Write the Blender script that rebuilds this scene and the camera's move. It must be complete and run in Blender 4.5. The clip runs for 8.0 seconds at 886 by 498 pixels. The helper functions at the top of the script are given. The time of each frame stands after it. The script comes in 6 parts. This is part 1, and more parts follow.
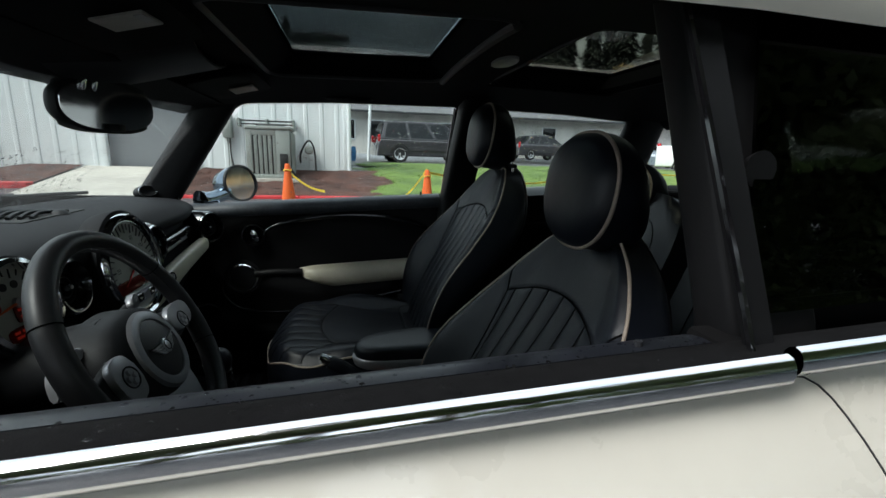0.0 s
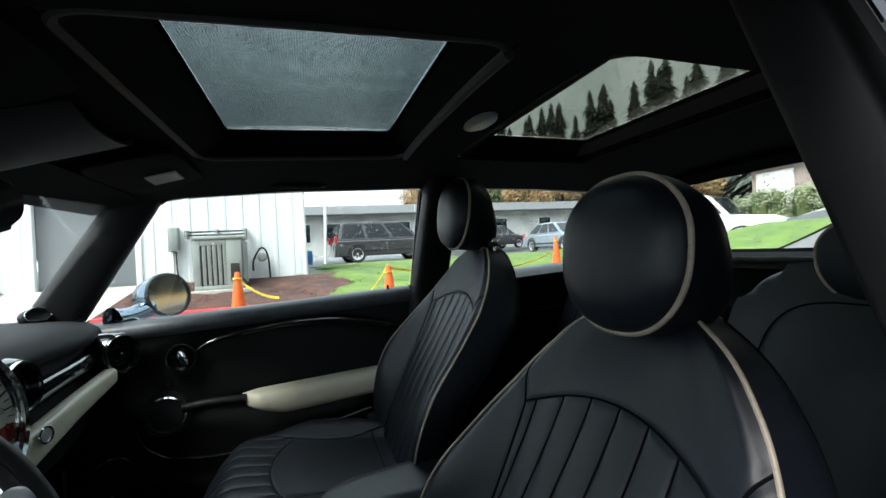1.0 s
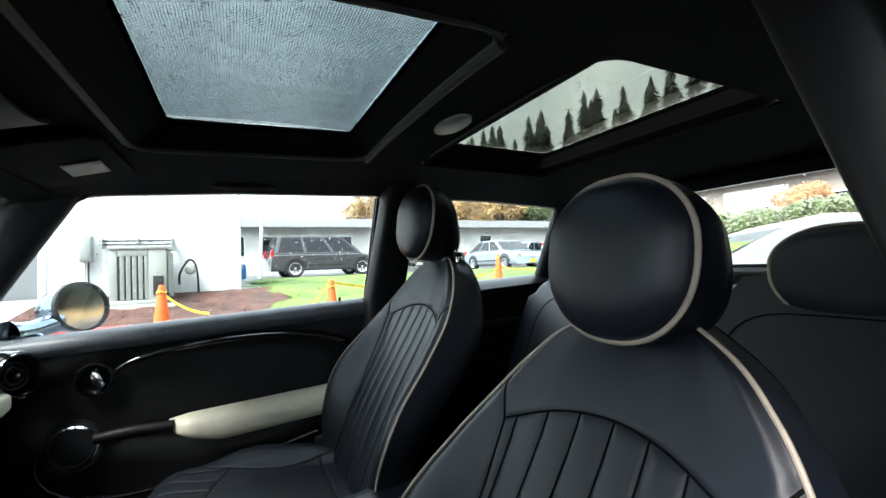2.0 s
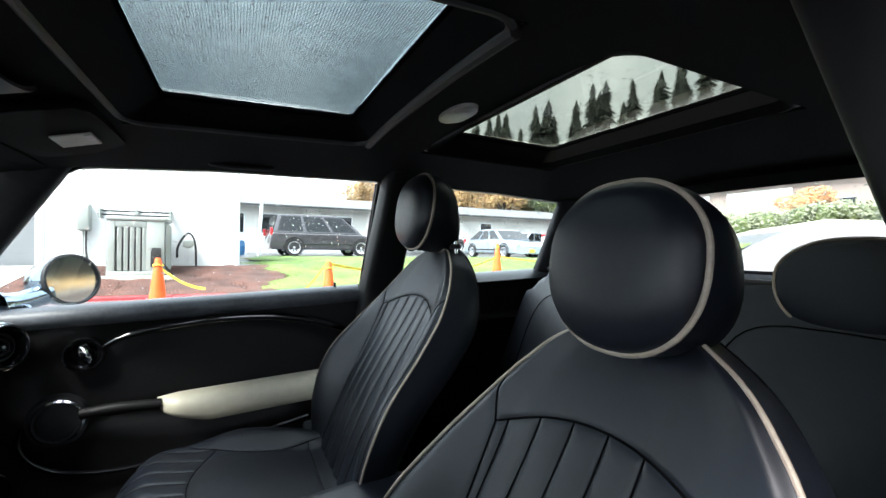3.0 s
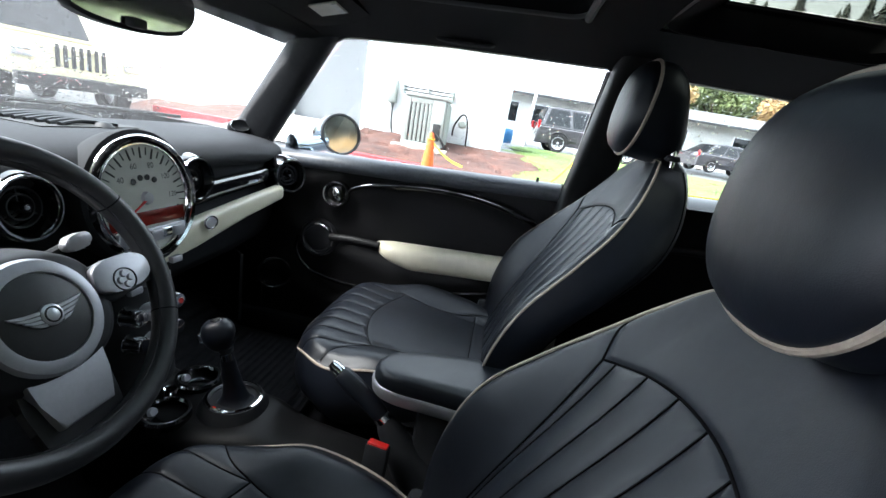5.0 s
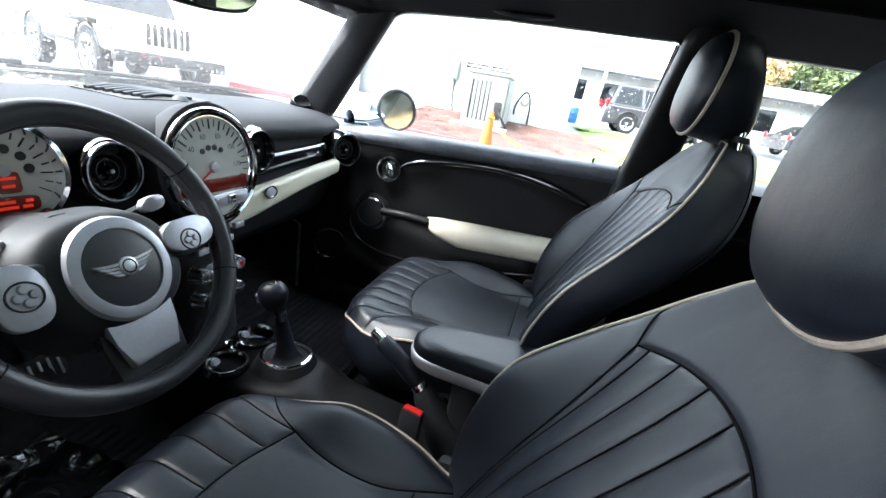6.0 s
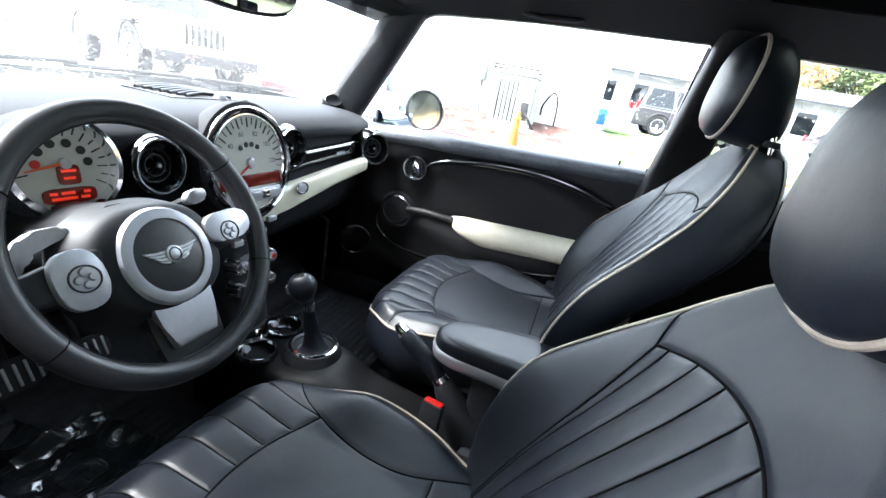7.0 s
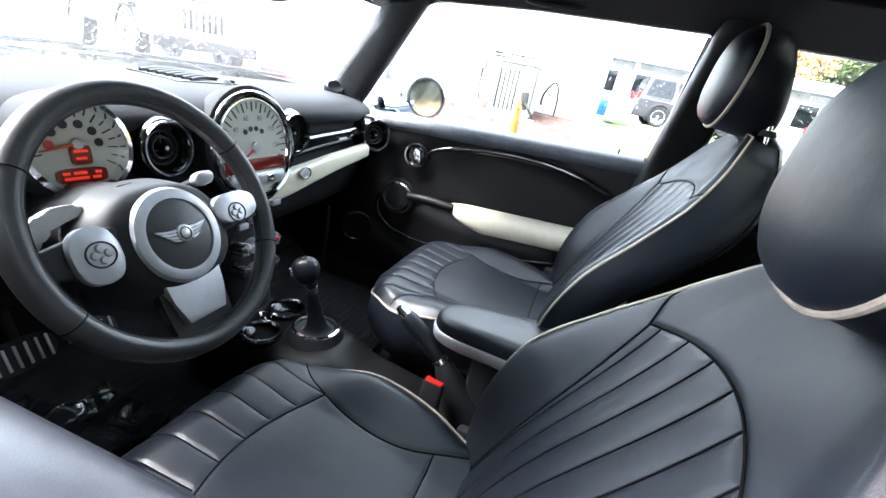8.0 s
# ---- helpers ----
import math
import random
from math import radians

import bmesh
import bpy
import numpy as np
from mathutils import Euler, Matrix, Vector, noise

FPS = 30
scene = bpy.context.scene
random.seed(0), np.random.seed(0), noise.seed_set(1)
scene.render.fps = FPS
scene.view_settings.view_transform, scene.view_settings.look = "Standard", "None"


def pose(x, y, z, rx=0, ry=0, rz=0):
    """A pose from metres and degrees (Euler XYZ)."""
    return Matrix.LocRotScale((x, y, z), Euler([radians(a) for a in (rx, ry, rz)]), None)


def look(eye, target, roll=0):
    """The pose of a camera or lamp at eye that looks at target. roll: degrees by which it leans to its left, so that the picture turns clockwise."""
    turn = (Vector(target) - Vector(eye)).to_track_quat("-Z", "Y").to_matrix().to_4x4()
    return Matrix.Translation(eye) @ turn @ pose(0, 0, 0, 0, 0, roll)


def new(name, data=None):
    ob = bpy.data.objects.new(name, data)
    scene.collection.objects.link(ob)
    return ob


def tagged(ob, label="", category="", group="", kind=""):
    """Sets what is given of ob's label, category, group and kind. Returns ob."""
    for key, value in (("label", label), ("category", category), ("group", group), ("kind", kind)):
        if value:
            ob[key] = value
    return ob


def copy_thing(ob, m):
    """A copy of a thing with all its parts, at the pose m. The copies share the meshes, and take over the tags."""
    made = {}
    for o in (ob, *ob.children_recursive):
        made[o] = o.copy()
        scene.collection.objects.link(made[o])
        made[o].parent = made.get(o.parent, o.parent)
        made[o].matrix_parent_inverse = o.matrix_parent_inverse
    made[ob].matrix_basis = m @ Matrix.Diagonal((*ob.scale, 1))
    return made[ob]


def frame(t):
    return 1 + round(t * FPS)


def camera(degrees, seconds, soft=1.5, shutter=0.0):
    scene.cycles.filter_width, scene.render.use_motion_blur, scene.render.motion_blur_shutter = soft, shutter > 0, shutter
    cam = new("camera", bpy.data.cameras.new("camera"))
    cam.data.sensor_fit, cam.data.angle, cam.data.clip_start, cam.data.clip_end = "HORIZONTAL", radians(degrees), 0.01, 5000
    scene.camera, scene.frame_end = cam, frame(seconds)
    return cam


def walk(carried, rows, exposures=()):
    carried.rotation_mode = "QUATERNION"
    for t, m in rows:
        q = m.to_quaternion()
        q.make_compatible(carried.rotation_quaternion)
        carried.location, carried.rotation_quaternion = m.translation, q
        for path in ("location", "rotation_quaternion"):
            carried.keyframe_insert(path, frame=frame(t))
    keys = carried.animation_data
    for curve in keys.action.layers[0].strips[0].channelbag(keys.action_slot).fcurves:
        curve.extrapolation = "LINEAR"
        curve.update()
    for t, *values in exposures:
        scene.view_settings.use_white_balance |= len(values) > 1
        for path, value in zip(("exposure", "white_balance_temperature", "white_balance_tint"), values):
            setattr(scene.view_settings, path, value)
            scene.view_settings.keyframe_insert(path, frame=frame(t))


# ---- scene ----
cam = camera(91.3, 8.0)
PATH = [
    (0, (1.35, -1.054, 1.096), (1.764, 0.856, 0.669), 1.7),
    (0.5, (1.4, -0.897, 1.082), (1.786, 1.037, 0.752), 1.8),
    (1, (1.363, -0.816, 1.059), (1.965, 1.091, 1.061), -3.1),
    (1.5, (1.335, -0.773, 1.04), (2.113, 1.068, 1.101), -3.8),
    (2.8, (1.328, -0.727, 1.055), (2.236, 1.054, 1.092), -0.6),
    (3, (1.342, -0.725, 1.058), (2.2, 1.082, 1.06), 0.8),
    (3.5, (1.403, -0.708, 1.064), (1.972, 1.205, 0.938), 4.5),
    (4, (1.453, -0.702, 1.06), (1.696, 1.269, 0.816), 7.7),
    (4.5, (1.491, -0.705, 1.057), (1.483, 1.256, 0.661), 8.4),
    (5, (1.518, -0.702, 1.057), (1.32, 1.211, 0.507), 9.9),
    (6.5, (1.549, -0.715, 1.058), (1.065, 1.097, 0.364), 10.5),
    (7, (1.549, -0.729, 1.06), (1.029, 1.071, 0.361), 11.0),
    (7.5, (1.553, -0.746, 1.055), (1.04, 1.047, 0.331), 11.5),
    (8, (1.552, -0.752, 1.055), (1.052, 1.037, 0.315), 11.7),
]
EXPOSURES = [(0, 0.95, 6400, 9), (0.5, 0.65, 6450, 8), (0.7, 1.65, 6400, 8), (1, 1.85, 6400, 8), (1.5, 2.45, 6400, 9), (3, 2.9, 6400, 13), (3.5, 3.05, 6400, 14), (4, 3.05, 6350, 15), (4.5, 3.1, 6300, 15), (5, 3.25, 6300, 16), (6.5, 4.25, 6250, 17), (8, 4.5, 6250, 18)]
walk(cam, [(t, look(eye, target, roll)) for t, eye, target, roll in PATH], EXPOSURES)

# ---- overcast daylight ----
world = bpy.data.worlds.new("world")
scene.world = world
world.use_nodes = True
wt = world.node_tree
sky = wt.nodes.new("ShaderNodeTexSky")
sky.sky_type, sky.sun_disc = "NISHITA", False
sky.sun_elevation, sky.sun_rotation = radians(55), radians(216)
sky.air_density, sky.dust_density = 1.2, 4.0
cloud = wt.nodes.new("ShaderNodeTexNoise")
cloud.inputs["Scale"].default_value, cloud.inputs["Detail"].default_value = 3.2, 7
ramp = wt.nodes.new("ShaderNodeValToRGB")
ramp.color_ramp.elements[0].position, ramp.color_ramp.elements[0].color = 0.35, (5.0, 5.8, 6.4, 1)
ramp.color_ramp.elements[1].position, ramp.color_ramp.elements[1].color = 0.68, (9.2, 10.0, 10.6, 1)
cover = wt.nodes.new("ShaderNodeMix")
cover.data_type = "RGBA"
cover.inputs["Factor"].default_value = 0.85
wt.links.new(cloud.outputs["Fac"], ramp.inputs["Fac"])
wt.links.new(sky.outputs["Color"], cover.inputs["A"])
wt.links.new(ramp.outputs["Color"], cover.inputs["B"])
back = wt.nodes["Background"]
back.inputs["Strength"].default_value = 0.1
wt.links.new(cover.outputs["Result"], back.inputs["Color"])
sun = new("sun", bpy.data.lights.new("sun", "SUN"))
sun.data.energy, sun.data.angle, sun.data.color = 2.3, radians(30), (1.0, 0.97, 0.93)
sun.matrix_world = look((-5.5, -2.8, 8.7), (0, 0, 0))

# ---- materials ----


def material(name, base, rough=0.5, metal=0.0, vary=0.25, scale=8.0, grain=0.0, grain_scale=300.0, coat=0.0, second=None, spec=0.5, wet=0.0):
    """A principled material: base colour that drifts at two scales, and fine relief."""
    m = bpy.data.materials.new(name)
    m.use_nodes = True
    nt, b = m.node_tree, m.node_tree.nodes["Principled BSDF"]
    b.inputs["Roughness"].default_value, b.inputs["Metallic"].default_value = rough, metal
    b.inputs["Coat Weight"].default_value, b.inputs["Specular IOR Level"].default_value = coat, spec
    b.inputs["Coat Roughness"].default_value = 0.05
    at = nt.nodes.new("ShaderNodeTexCoord")
    big, fine = nt.nodes.new("ShaderNodeTexNoise"), nt.nodes.new("ShaderNodeTexNoise")
    for n, s in ((big, scale), (fine, scale * 9)):
        n.inputs["Scale"].default_value, n.inputs["Detail"].default_value = s, 4
        nt.links.new(at.outputs["Object"], n.inputs["Vector"])
    both = nt.nodes.new("ShaderNodeMath")
    both.operation = "MULTIPLY_ADD"
    both.inputs[1].default_value = 0.6
    nt.links.new(big.outputs["Fac"], both.inputs[0])
    half = nt.nodes.new("ShaderNodeMath")
    half.operation, half.inputs[1].default_value = "MULTIPLY", 0.4
    nt.links.new(fine.outputs["Fac"], half.inputs[0])
    nt.links.new(half.outputs[0], both.inputs[2])
    r = nt.nodes.new("ShaderNodeValToRGB")
    lo = second or tuple(c * (1 - vary) for c in base)
    hi = base if second else tuple(min(1, c * (1 + vary)) for c in base)
    r.color_ramp.elements[0].position, r.color_ramp.elements[0].color = 0.36, (*lo, 1)
    r.color_ramp.elements[1].position, r.color_ramp.elements[1].color = 0.62, (*hi, 1)
    nt.links.new(both.outputs[0], r.inputs["Fac"])
    nt.links.new(r.outputs["Color"], b.inputs["Base Color"])
    spread = nt.nodes.new("ShaderNodeMapRange")
    spread.inputs["To Min"].default_value, spread.inputs["To Max"].default_value = max(0.02, rough - 0.08 - wet), min(1, rough + 0.1)
    nt.links.new(both.outputs[0], spread.inputs["Value"])
    nt.links.new(spread.outputs["Result"], b.inputs["Roughness"])
    if grain:
        v = nt.nodes.new("ShaderNodeTexVoronoi")
        v.inputs["Scale"].default_value = grain_scale
        nt.links.new(at.outputs["Object"], v.inputs["Vector"])
        bump = nt.nodes.new("ShaderNodeBump")
        bump.inputs["Strength"].default_value, bump.inputs["Distance"].default_value = grain, 0.001 if grain_scale > 60 else 0.02
        nt.links.new(v.outputs["Distance"], bump.inputs["Height"])
        nt.links.new(bump.outputs["Normal"], b.inputs["Normal"])
    return m


def slack(m, scale, strength, distance):
    """Adds slow undulation to a material's relief."""
    nt = m.node_tree
    b = nt.nodes["Principled BSDF"]
    at, n, bump = nt.nodes.new("ShaderNodeTexCoord"), nt.nodes.new("ShaderNodeTexNoise"), nt.nodes.new("ShaderNodeBump")
    n.inputs["Scale"].default_value, n.inputs["Detail"].default_value = scale, 3
    bump.inputs["Strength"].default_value, bump.inputs["Distance"].default_value = strength, distance
    nt.links.new(at.outputs["Object"], n.inputs["Vector"])
    nt.links.new(n.outputs["Fac"], bump.inputs["Height"])
    if b.inputs["Normal"].links:
        nt.links.new(b.inputs["Normal"].links[0].from_socket, bump.inputs["Normal"])
    nt.links.new(bump.outputs["Normal"], b.inputs["Normal"])
    return m


def glass(name, tint, gloss=0.02, base=0.025, rim=0.6, steep=5.0, wet=0.0):
    """A thin pane: it lets light straight through, tinted, and mirrors at its surface; a wet one scatters a little of it."""
    m = bpy.data.materials.new(name)
    m.use_nodes = True
    nt = m.node_tree
    nt.nodes.remove(nt.nodes["Principled BSDF"])
    clear, shine, mix, fr, power, floor_ = (nt.nodes.new("ShaderNode" + k) for k in ("BsdfTransparent", "BsdfGlossy", "MixShader", "LayerWeight", "Math", "Math"))
    clear.inputs["Color"].default_value = (*tint, 1)
    shine.inputs["Roughness"].default_value = gloss
    power.operation, power.inputs[1].default_value = "POWER", steep
    floor_.operation, floor_.inputs[1].default_value, floor_.inputs[2].default_value = "MULTIPLY_ADD", rim, base
    nt.links.new(fr.outputs["Facing"], power.inputs[0])
    nt.links.new(power.outputs[0], floor_.inputs[0])
    nt.links.new(floor_.outputs[0], mix.inputs["Fac"])
    through_ = clear
    if wet:
        veil, blend = nt.nodes.new("ShaderNodeBsdfTranslucent"), nt.nodes.new("ShaderNodeMixShader")
        veil.inputs["Color"].default_value, blend.inputs["Fac"].default_value = (0.95, 0.96, 0.97, 1), wet
        nt.links.new(clear.outputs["BSDF"], blend.inputs[1])
        nt.links.new(veil.outputs["BSDF"], blend.inputs[2])
        through_ = blend
    nt.links.new(through_.outputs[0], mix.inputs[1])
    nt.links.new(shine.outputs["BSDF"], mix.inputs[2])
    nt.links.new(mix.outputs["Shader"], nt.nodes["Material Output"].inputs["Surface"])
    return m


def water(name):
    """Clear water that bends the light."""
    m = bpy.data.materials.new(name)
    m.use_nodes = True
    b = m.node_tree.nodes["Principled BSDF"]
    b.inputs["Base Color"].default_value = (0.97, 0.98, 0.98, 1)
    b.inputs["Roughness"].default_value, b.inputs["IOR"].default_value, b.inputs["Transmission Weight"].default_value = 0.0, 1.333, 1.0
    return m


def glowing(name, colour, strength):
    m = material(name, colour, 0.4)
    b = m.node_tree.nodes["Principled BSDF"]
    b.inputs["Emission Color"].default_value, b.inputs["Emission Strength"].default_value = (*colour, 1), strength
    return m


LEATHER = material("black_leather", (0.0064, 0.0085, 0.0140), 0.41, grain=0.10, grain_scale=900, scale=5, vary=0.25, spec=0.42)
slack(LEATHER, 15, 0.22, 0.006)
THREAD = material("black_thread", (0.002, 0.002, 0.0025), 0.9, spec=0.1)
WHEEL_HIDE = material("smooth_black_leather", (0.026, 0.026, 0.029), 0.40, grain=0.08, grain_scale=1100, scale=9, vary=0.2)
PIPING = material("cream_piping", (0.36, 0.30, 0.245), 0.6, scale=30, vary=0.15)
PLASTIC = material("grained_black_plastic", (0.0175, 0.0185, 0.0215), 0.56, grain=0.06, grain_scale=900, vary=0.25, spec=0.32)
DASH_PAD = material("soft_dashboard_skin", (0.014, 0.015, 0.018), 0.72, grain=0.12, grain_scale=700, vary=0.25, spec=0.22)
# passenger's cap: black vinyl painted paler to carry the sky's sheen
SKY_VINYL = material("sky_sheen_vinyl", (0.075, 0.082, 0.095), 0.42, grain=0.05, grain_scale=900, scale=14)
PANEL = material("matt_black_trim", (0.0068, 0.0068, 0.0075), 0.5, grain=0.05, grain_scale=900, vary=0.2, spec=0.2)
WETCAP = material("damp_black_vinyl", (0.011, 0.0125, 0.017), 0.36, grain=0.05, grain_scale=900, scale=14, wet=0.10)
GLOSS = material("piano_black_plastic", (0.006, 0.006, 0.007), 0.06, coat=1.0)
CHROME = material("chrome", (0.85, 0.86, 0.88), 0.06, 1.0, vary=0.04)
SILVER = material("silver_plastic", (0.44, 0.44, 0.47), 0.36, 0.55, vary=0.06, scale=20)
CREAM = material("cream_trim", (0.66, 0.62, 0.49), 0.34, vary=0.05, scale=6)
DIAL = material("pale_dial", (0.52, 0.52, 0.47), 0.45, vary=0.04)
INK = material("black_ink", (0.01, 0.01, 0.01), 0.5)
RED_LCD = glowing("red_display", (0.75, 0.03, 0.008), 0.035)
RED_DARK = material("dark_red_display", (0.16, 0.012, 0.008), 0.2)
RED_PLASTIC = material("red_button_plastic", (0.6, 0.015, 0.012), 0.35)
LINING = material("black_roof_fabric", (0.0042, 0.0042, 0.005), 0.9, grain=0.3, grain_scale=900, spec=0.1)
LINER_LIP = material("dark_grey_trim", (0.022, 0.022, 0.024), 0.6, grain=0.2, grain_scale=700)
CARPET = material("black_carpet", (0.022, 0.022, 0.025), 0.95, grain=0.6, grain_scale=350, spec=0.1)
RUBBER = material("black_rubber", (0.009, 0.009, 0.010), 0.6, grain=0.2, grain_scale=500)
PAINT = material("cream_white_paint", (0.76, 0.73, 0.645), 0.28, coat=1.0, vary=0.02, scale=3)
FRIT = material("black_glass_border", (0.0025, 0.0025, 0.003), 0.95, spec=0.0, vary=0.1)
SEAL = material("matt_black_seal", (0.005, 0.005, 0.0055), 0.92, spec=0.12, grain=0.2, grain_scale=500)
FOIL = material("clear_floor_film", (0.010, 0.011, 0.012), 0.10, coat=0.6, scale=25)
GLASS = glass("clear_car_glass", (0.93, 0.96, 0.945), 0.0, 0.04, 0.96, 4.7)
WET_GLASS = glass("wet_car_glass", (0.93, 0.96, 0.945), 0.0, 0.04, 0.96, 4.7, 0.012)
TINT = glass("tinted_roof_glass", (0.41, 0.455, 0.45), 0.03, 0.035, 0.96, 4.7)
REAR_TINT = glass("tinted_rear_roof_glass", (0.355, 0.365, 0.325), 0.03, 0.02, 0.30, 4.7)
PRIVACY = glass("dark_privacy_glass", (0.10, 0.105, 0.10), 0.0, 0.04, 0.96, 4.7)
DROP = water("water_drop")
SHELL = material("dark_chrome", (0.22, 0.27, 0.33), 0.10, 1.0, vary=0.06)
MIRROR = material("mirror", (0.86, 0.88, 0.88), 0.02, 1.0, vary=0.01)
LABEL = material("white_paper_label", (0.42, 0.41, 0.37), 0.6, vary=0.1, scale=40)
LAMP_LENS = material("frosted_lamp_lens", (0.34, 0.34, 0.33), 0.35)
ASPHALT = material("wet_asphalt", (0.060, 0.062, 0.066), 0.45, grain=0.5, grain_scale=55, scale=0.6, wet=0.2)
DRIVE = material("wet_grey_driveway", (0.15, 0.15, 0.15), 0.55, grain=0.3, grain_scale=40, scale=1.2, second=(0.10, 0.10, 0.105))
CONCRETE = material("pale_concrete", (0.42, 0.40, 0.36), 0.7, grain=0.3, grain_scale=40, scale=1.2)
MULCH = material("red_bark_mulch", (0.105, 0.046, 0.034), 0.85, grain=1.0, grain_scale=28, scale=3, second=(0.036, 0.018, 0.015))
GRASS = material("grass", (0.135, 0.215, 0.038), 0.8, grain=0.4, grain_scale=45, scale=2, second=(0.06, 0.11, 0.022))
METAL_WALL = slack(material("white_ribbed_steel", (0.78, 0.83, 0.85), 0.45, vary=0.04, scale=0.7), 2.5, 0.2, 0.02)
DOOR_GREY = material("grey_shutter_steel", (0.17, 0.185, 0.20), 0.5, vary=0.06)
RED_KERB = material("red_kerb_paint", (0.50, 0.03, 0.035), 0.5, scale=5, vary=0.25)
ORANGE = material("orange_cone_plastic", (0.80, 0.13, 0.02), 0.5, vary=0.1)
YELLOW = material("yellow_tape", (0.75, 0.55, 0.05), 0.5)
AC_PAINT = material("grey_green_enamel", (0.27, 0.30, 0.285), 0.5, vary=0.08)
DARK = material("dark_void", (0.012, 0.013, 0.014), 0.7)
VAN_PAINT = material("charcoal_car_paint", (0.06, 0.058, 0.065), 0.22, 0.3, coat=1.0)
WHITE_PAINT = material("white_car_paint", (0.72, 0.74, 0.76), 0.25, coat=1.0, vary=0.02)
SILVER_PAINT = material("silver_blue_car_paint", (0.30, 0.36, 0.42), 0.28, 0.4, coat=1.0, vary=0.04)
GREEN_PAINT = material("pale_green_car_paint", (0.36, 0.50, 0.46), 0.28, 0.2, coat=1.0, vary=0.04)
YELLOW_PAINT = material("pale_yellow_car_paint", (0.78, 0.71, 0.46), 0.3, coat=1.0, vary=0.04)
TYRE = material("tyre_rubber", (0.015, 0.015, 0.016), 0.75, grain=0.3, grain_scale=80)
ALLOY = material("alloy_wheel", (0.6, 0.61, 0.63), 0.3, 0.8, vary=0.05)
CARGLASS = material("dark_car_window", (0.010, 0.012, 0.014), 0.06, spec=0.35)
TAIL = material("red_tail_lamp", (0.45, 0.012, 0.015), 0.15, coat=1.0)
LEAVES = material("hedge_leaves", (0.12, 0.15, 0.045), 0.6, scale=3, second=(0.035, 0.07, 0.015))
FIR = material("fir_needles", (0.085, 0.10, 0.09), 0.9, scale=2, spec=0.15)
HEDGE = material("pale_hedge_leaves", (0.25, 0.27, 0.17), 0.6, scale=3, second=(0.10, 0.12, 0.065))
AUTUMN = material("autumn_leaves", (0.42, 0.30, 0.12), 0.7, scale=1.5, second=(0.20, 0.10, 0.045))
BARK = material("bark", (0.08, 0.06, 0.045), 0.9, grain=0.6, grain_scale=50)
BLUE = material("blue_barrel_plastic", (0.02, 0.13, 0.30), 0.45)
BROWN_WALL = material("brown_cladding", (0.34, 0.27, 0.23), 0.75, scale=1, second=(0.25, 0.20, 0.18))
ORANGE_LEAF = material("orange_leaves", (0.50, 0.25, 0.10), 0.7, scale=1.5, second=(0.34, 0.19, 0.10))
STUCCO = material("pale_stucco", (0.58, 0.58, 0.55), 0.7, scale=1)
ROOFING = material("grey_shingle_roof", (0.10, 0.105, 0.11), 0.8, scale=3, grain=0.3, grain_scale=20)

# ---- building helpers ----


def finish(bm, name, mat, angle=38.0):
    me = bpy.data.meshes.new(name)
    bmesh.ops.recalc_face_normals(bm, faces=bm.faces)
    bm.to_mesh(me)
    bm.free()
    me.materials.append(mat)
    me.polygons.foreach_set("use_smooth", [True] * len(me.polygons))
    me.set_sharp_from_angle(angle=radians(angle))
    return me


def thing(name, at, label, category, group="", kind=""):
    """An Empty at its base, that parents its parts."""
    ob = new(name)
    ob.location = at
    ob.empty_display_size = 0.05
    return tagged(ob, label, category, group, kind)


def part(name, bm, mat, parent, label="", angle=38.0):
    """One mesh under a thing or a part, given in the world's places."""
    ob = new(name, finish(bm, name, mat, angle))
    ob.parent = parent
    if parent is not None and parent.type == "EMPTY":
        ob.matrix_parent_inverse = parent.matrix_basis.inverted()
    if label:
        tagged(ob, label)
    return ob


def solo(name, bm, mat, label, category, group="", kind=""):
    """A thing that is one mesh."""
    return tagged(new(name, finish(bm, name, mat)), label, category, group, kind)


def moved(bm, m):
    bmesh.ops.transform(bm, matrix=m, verts=bm.verts)
    return bm


def joined(*some):
    out = bmesh.new()
    for bm in some:
        me = bpy.data.meshes.new("tmp")
        bm.to_mesh(me)
        bm.free()
        out.from_mesh(me)
        bpy.data.meshes.remove(me)
    return out


def surf(f, nu, nv, loop_u=False, loop_v=False, keep=None):
    """A sheet of quads through f(u, v), u and v from 0 to 1."""
    bm = bmesh.new()
    cu, cv = nu + (0 if loop_u else 1), nv + (0 if loop_v else 1)
    vs = [[bm.verts.new(f(i / nu, j / nv)) for j in range(cv)] for i in range(cu)]
    for i in range(nu):
        for j in range(nv):
            if keep is None or keep((i + 0.5) / nu, (j + 0.5) / nv):
                bm.faces.new((vs[i][j], vs[(i + 1) % cu][j], vs[(i + 1) % cu][(j + 1) % cv], vs[i][(j + 1) % cv]))
    if keep:
        bmesh.ops.delete(bm, geom=[v for v in bm.verts if not v.link_faces], context="VERTS")
    return bm


def thick(bm, d):
    """Gives a sheet its thickness."""
    bmesh.ops.recalc_face_normals(bm, faces=bm.faces)
    bmesh.ops.solidify(bm, geom=list(bm.faces), thickness=d)
    return bm


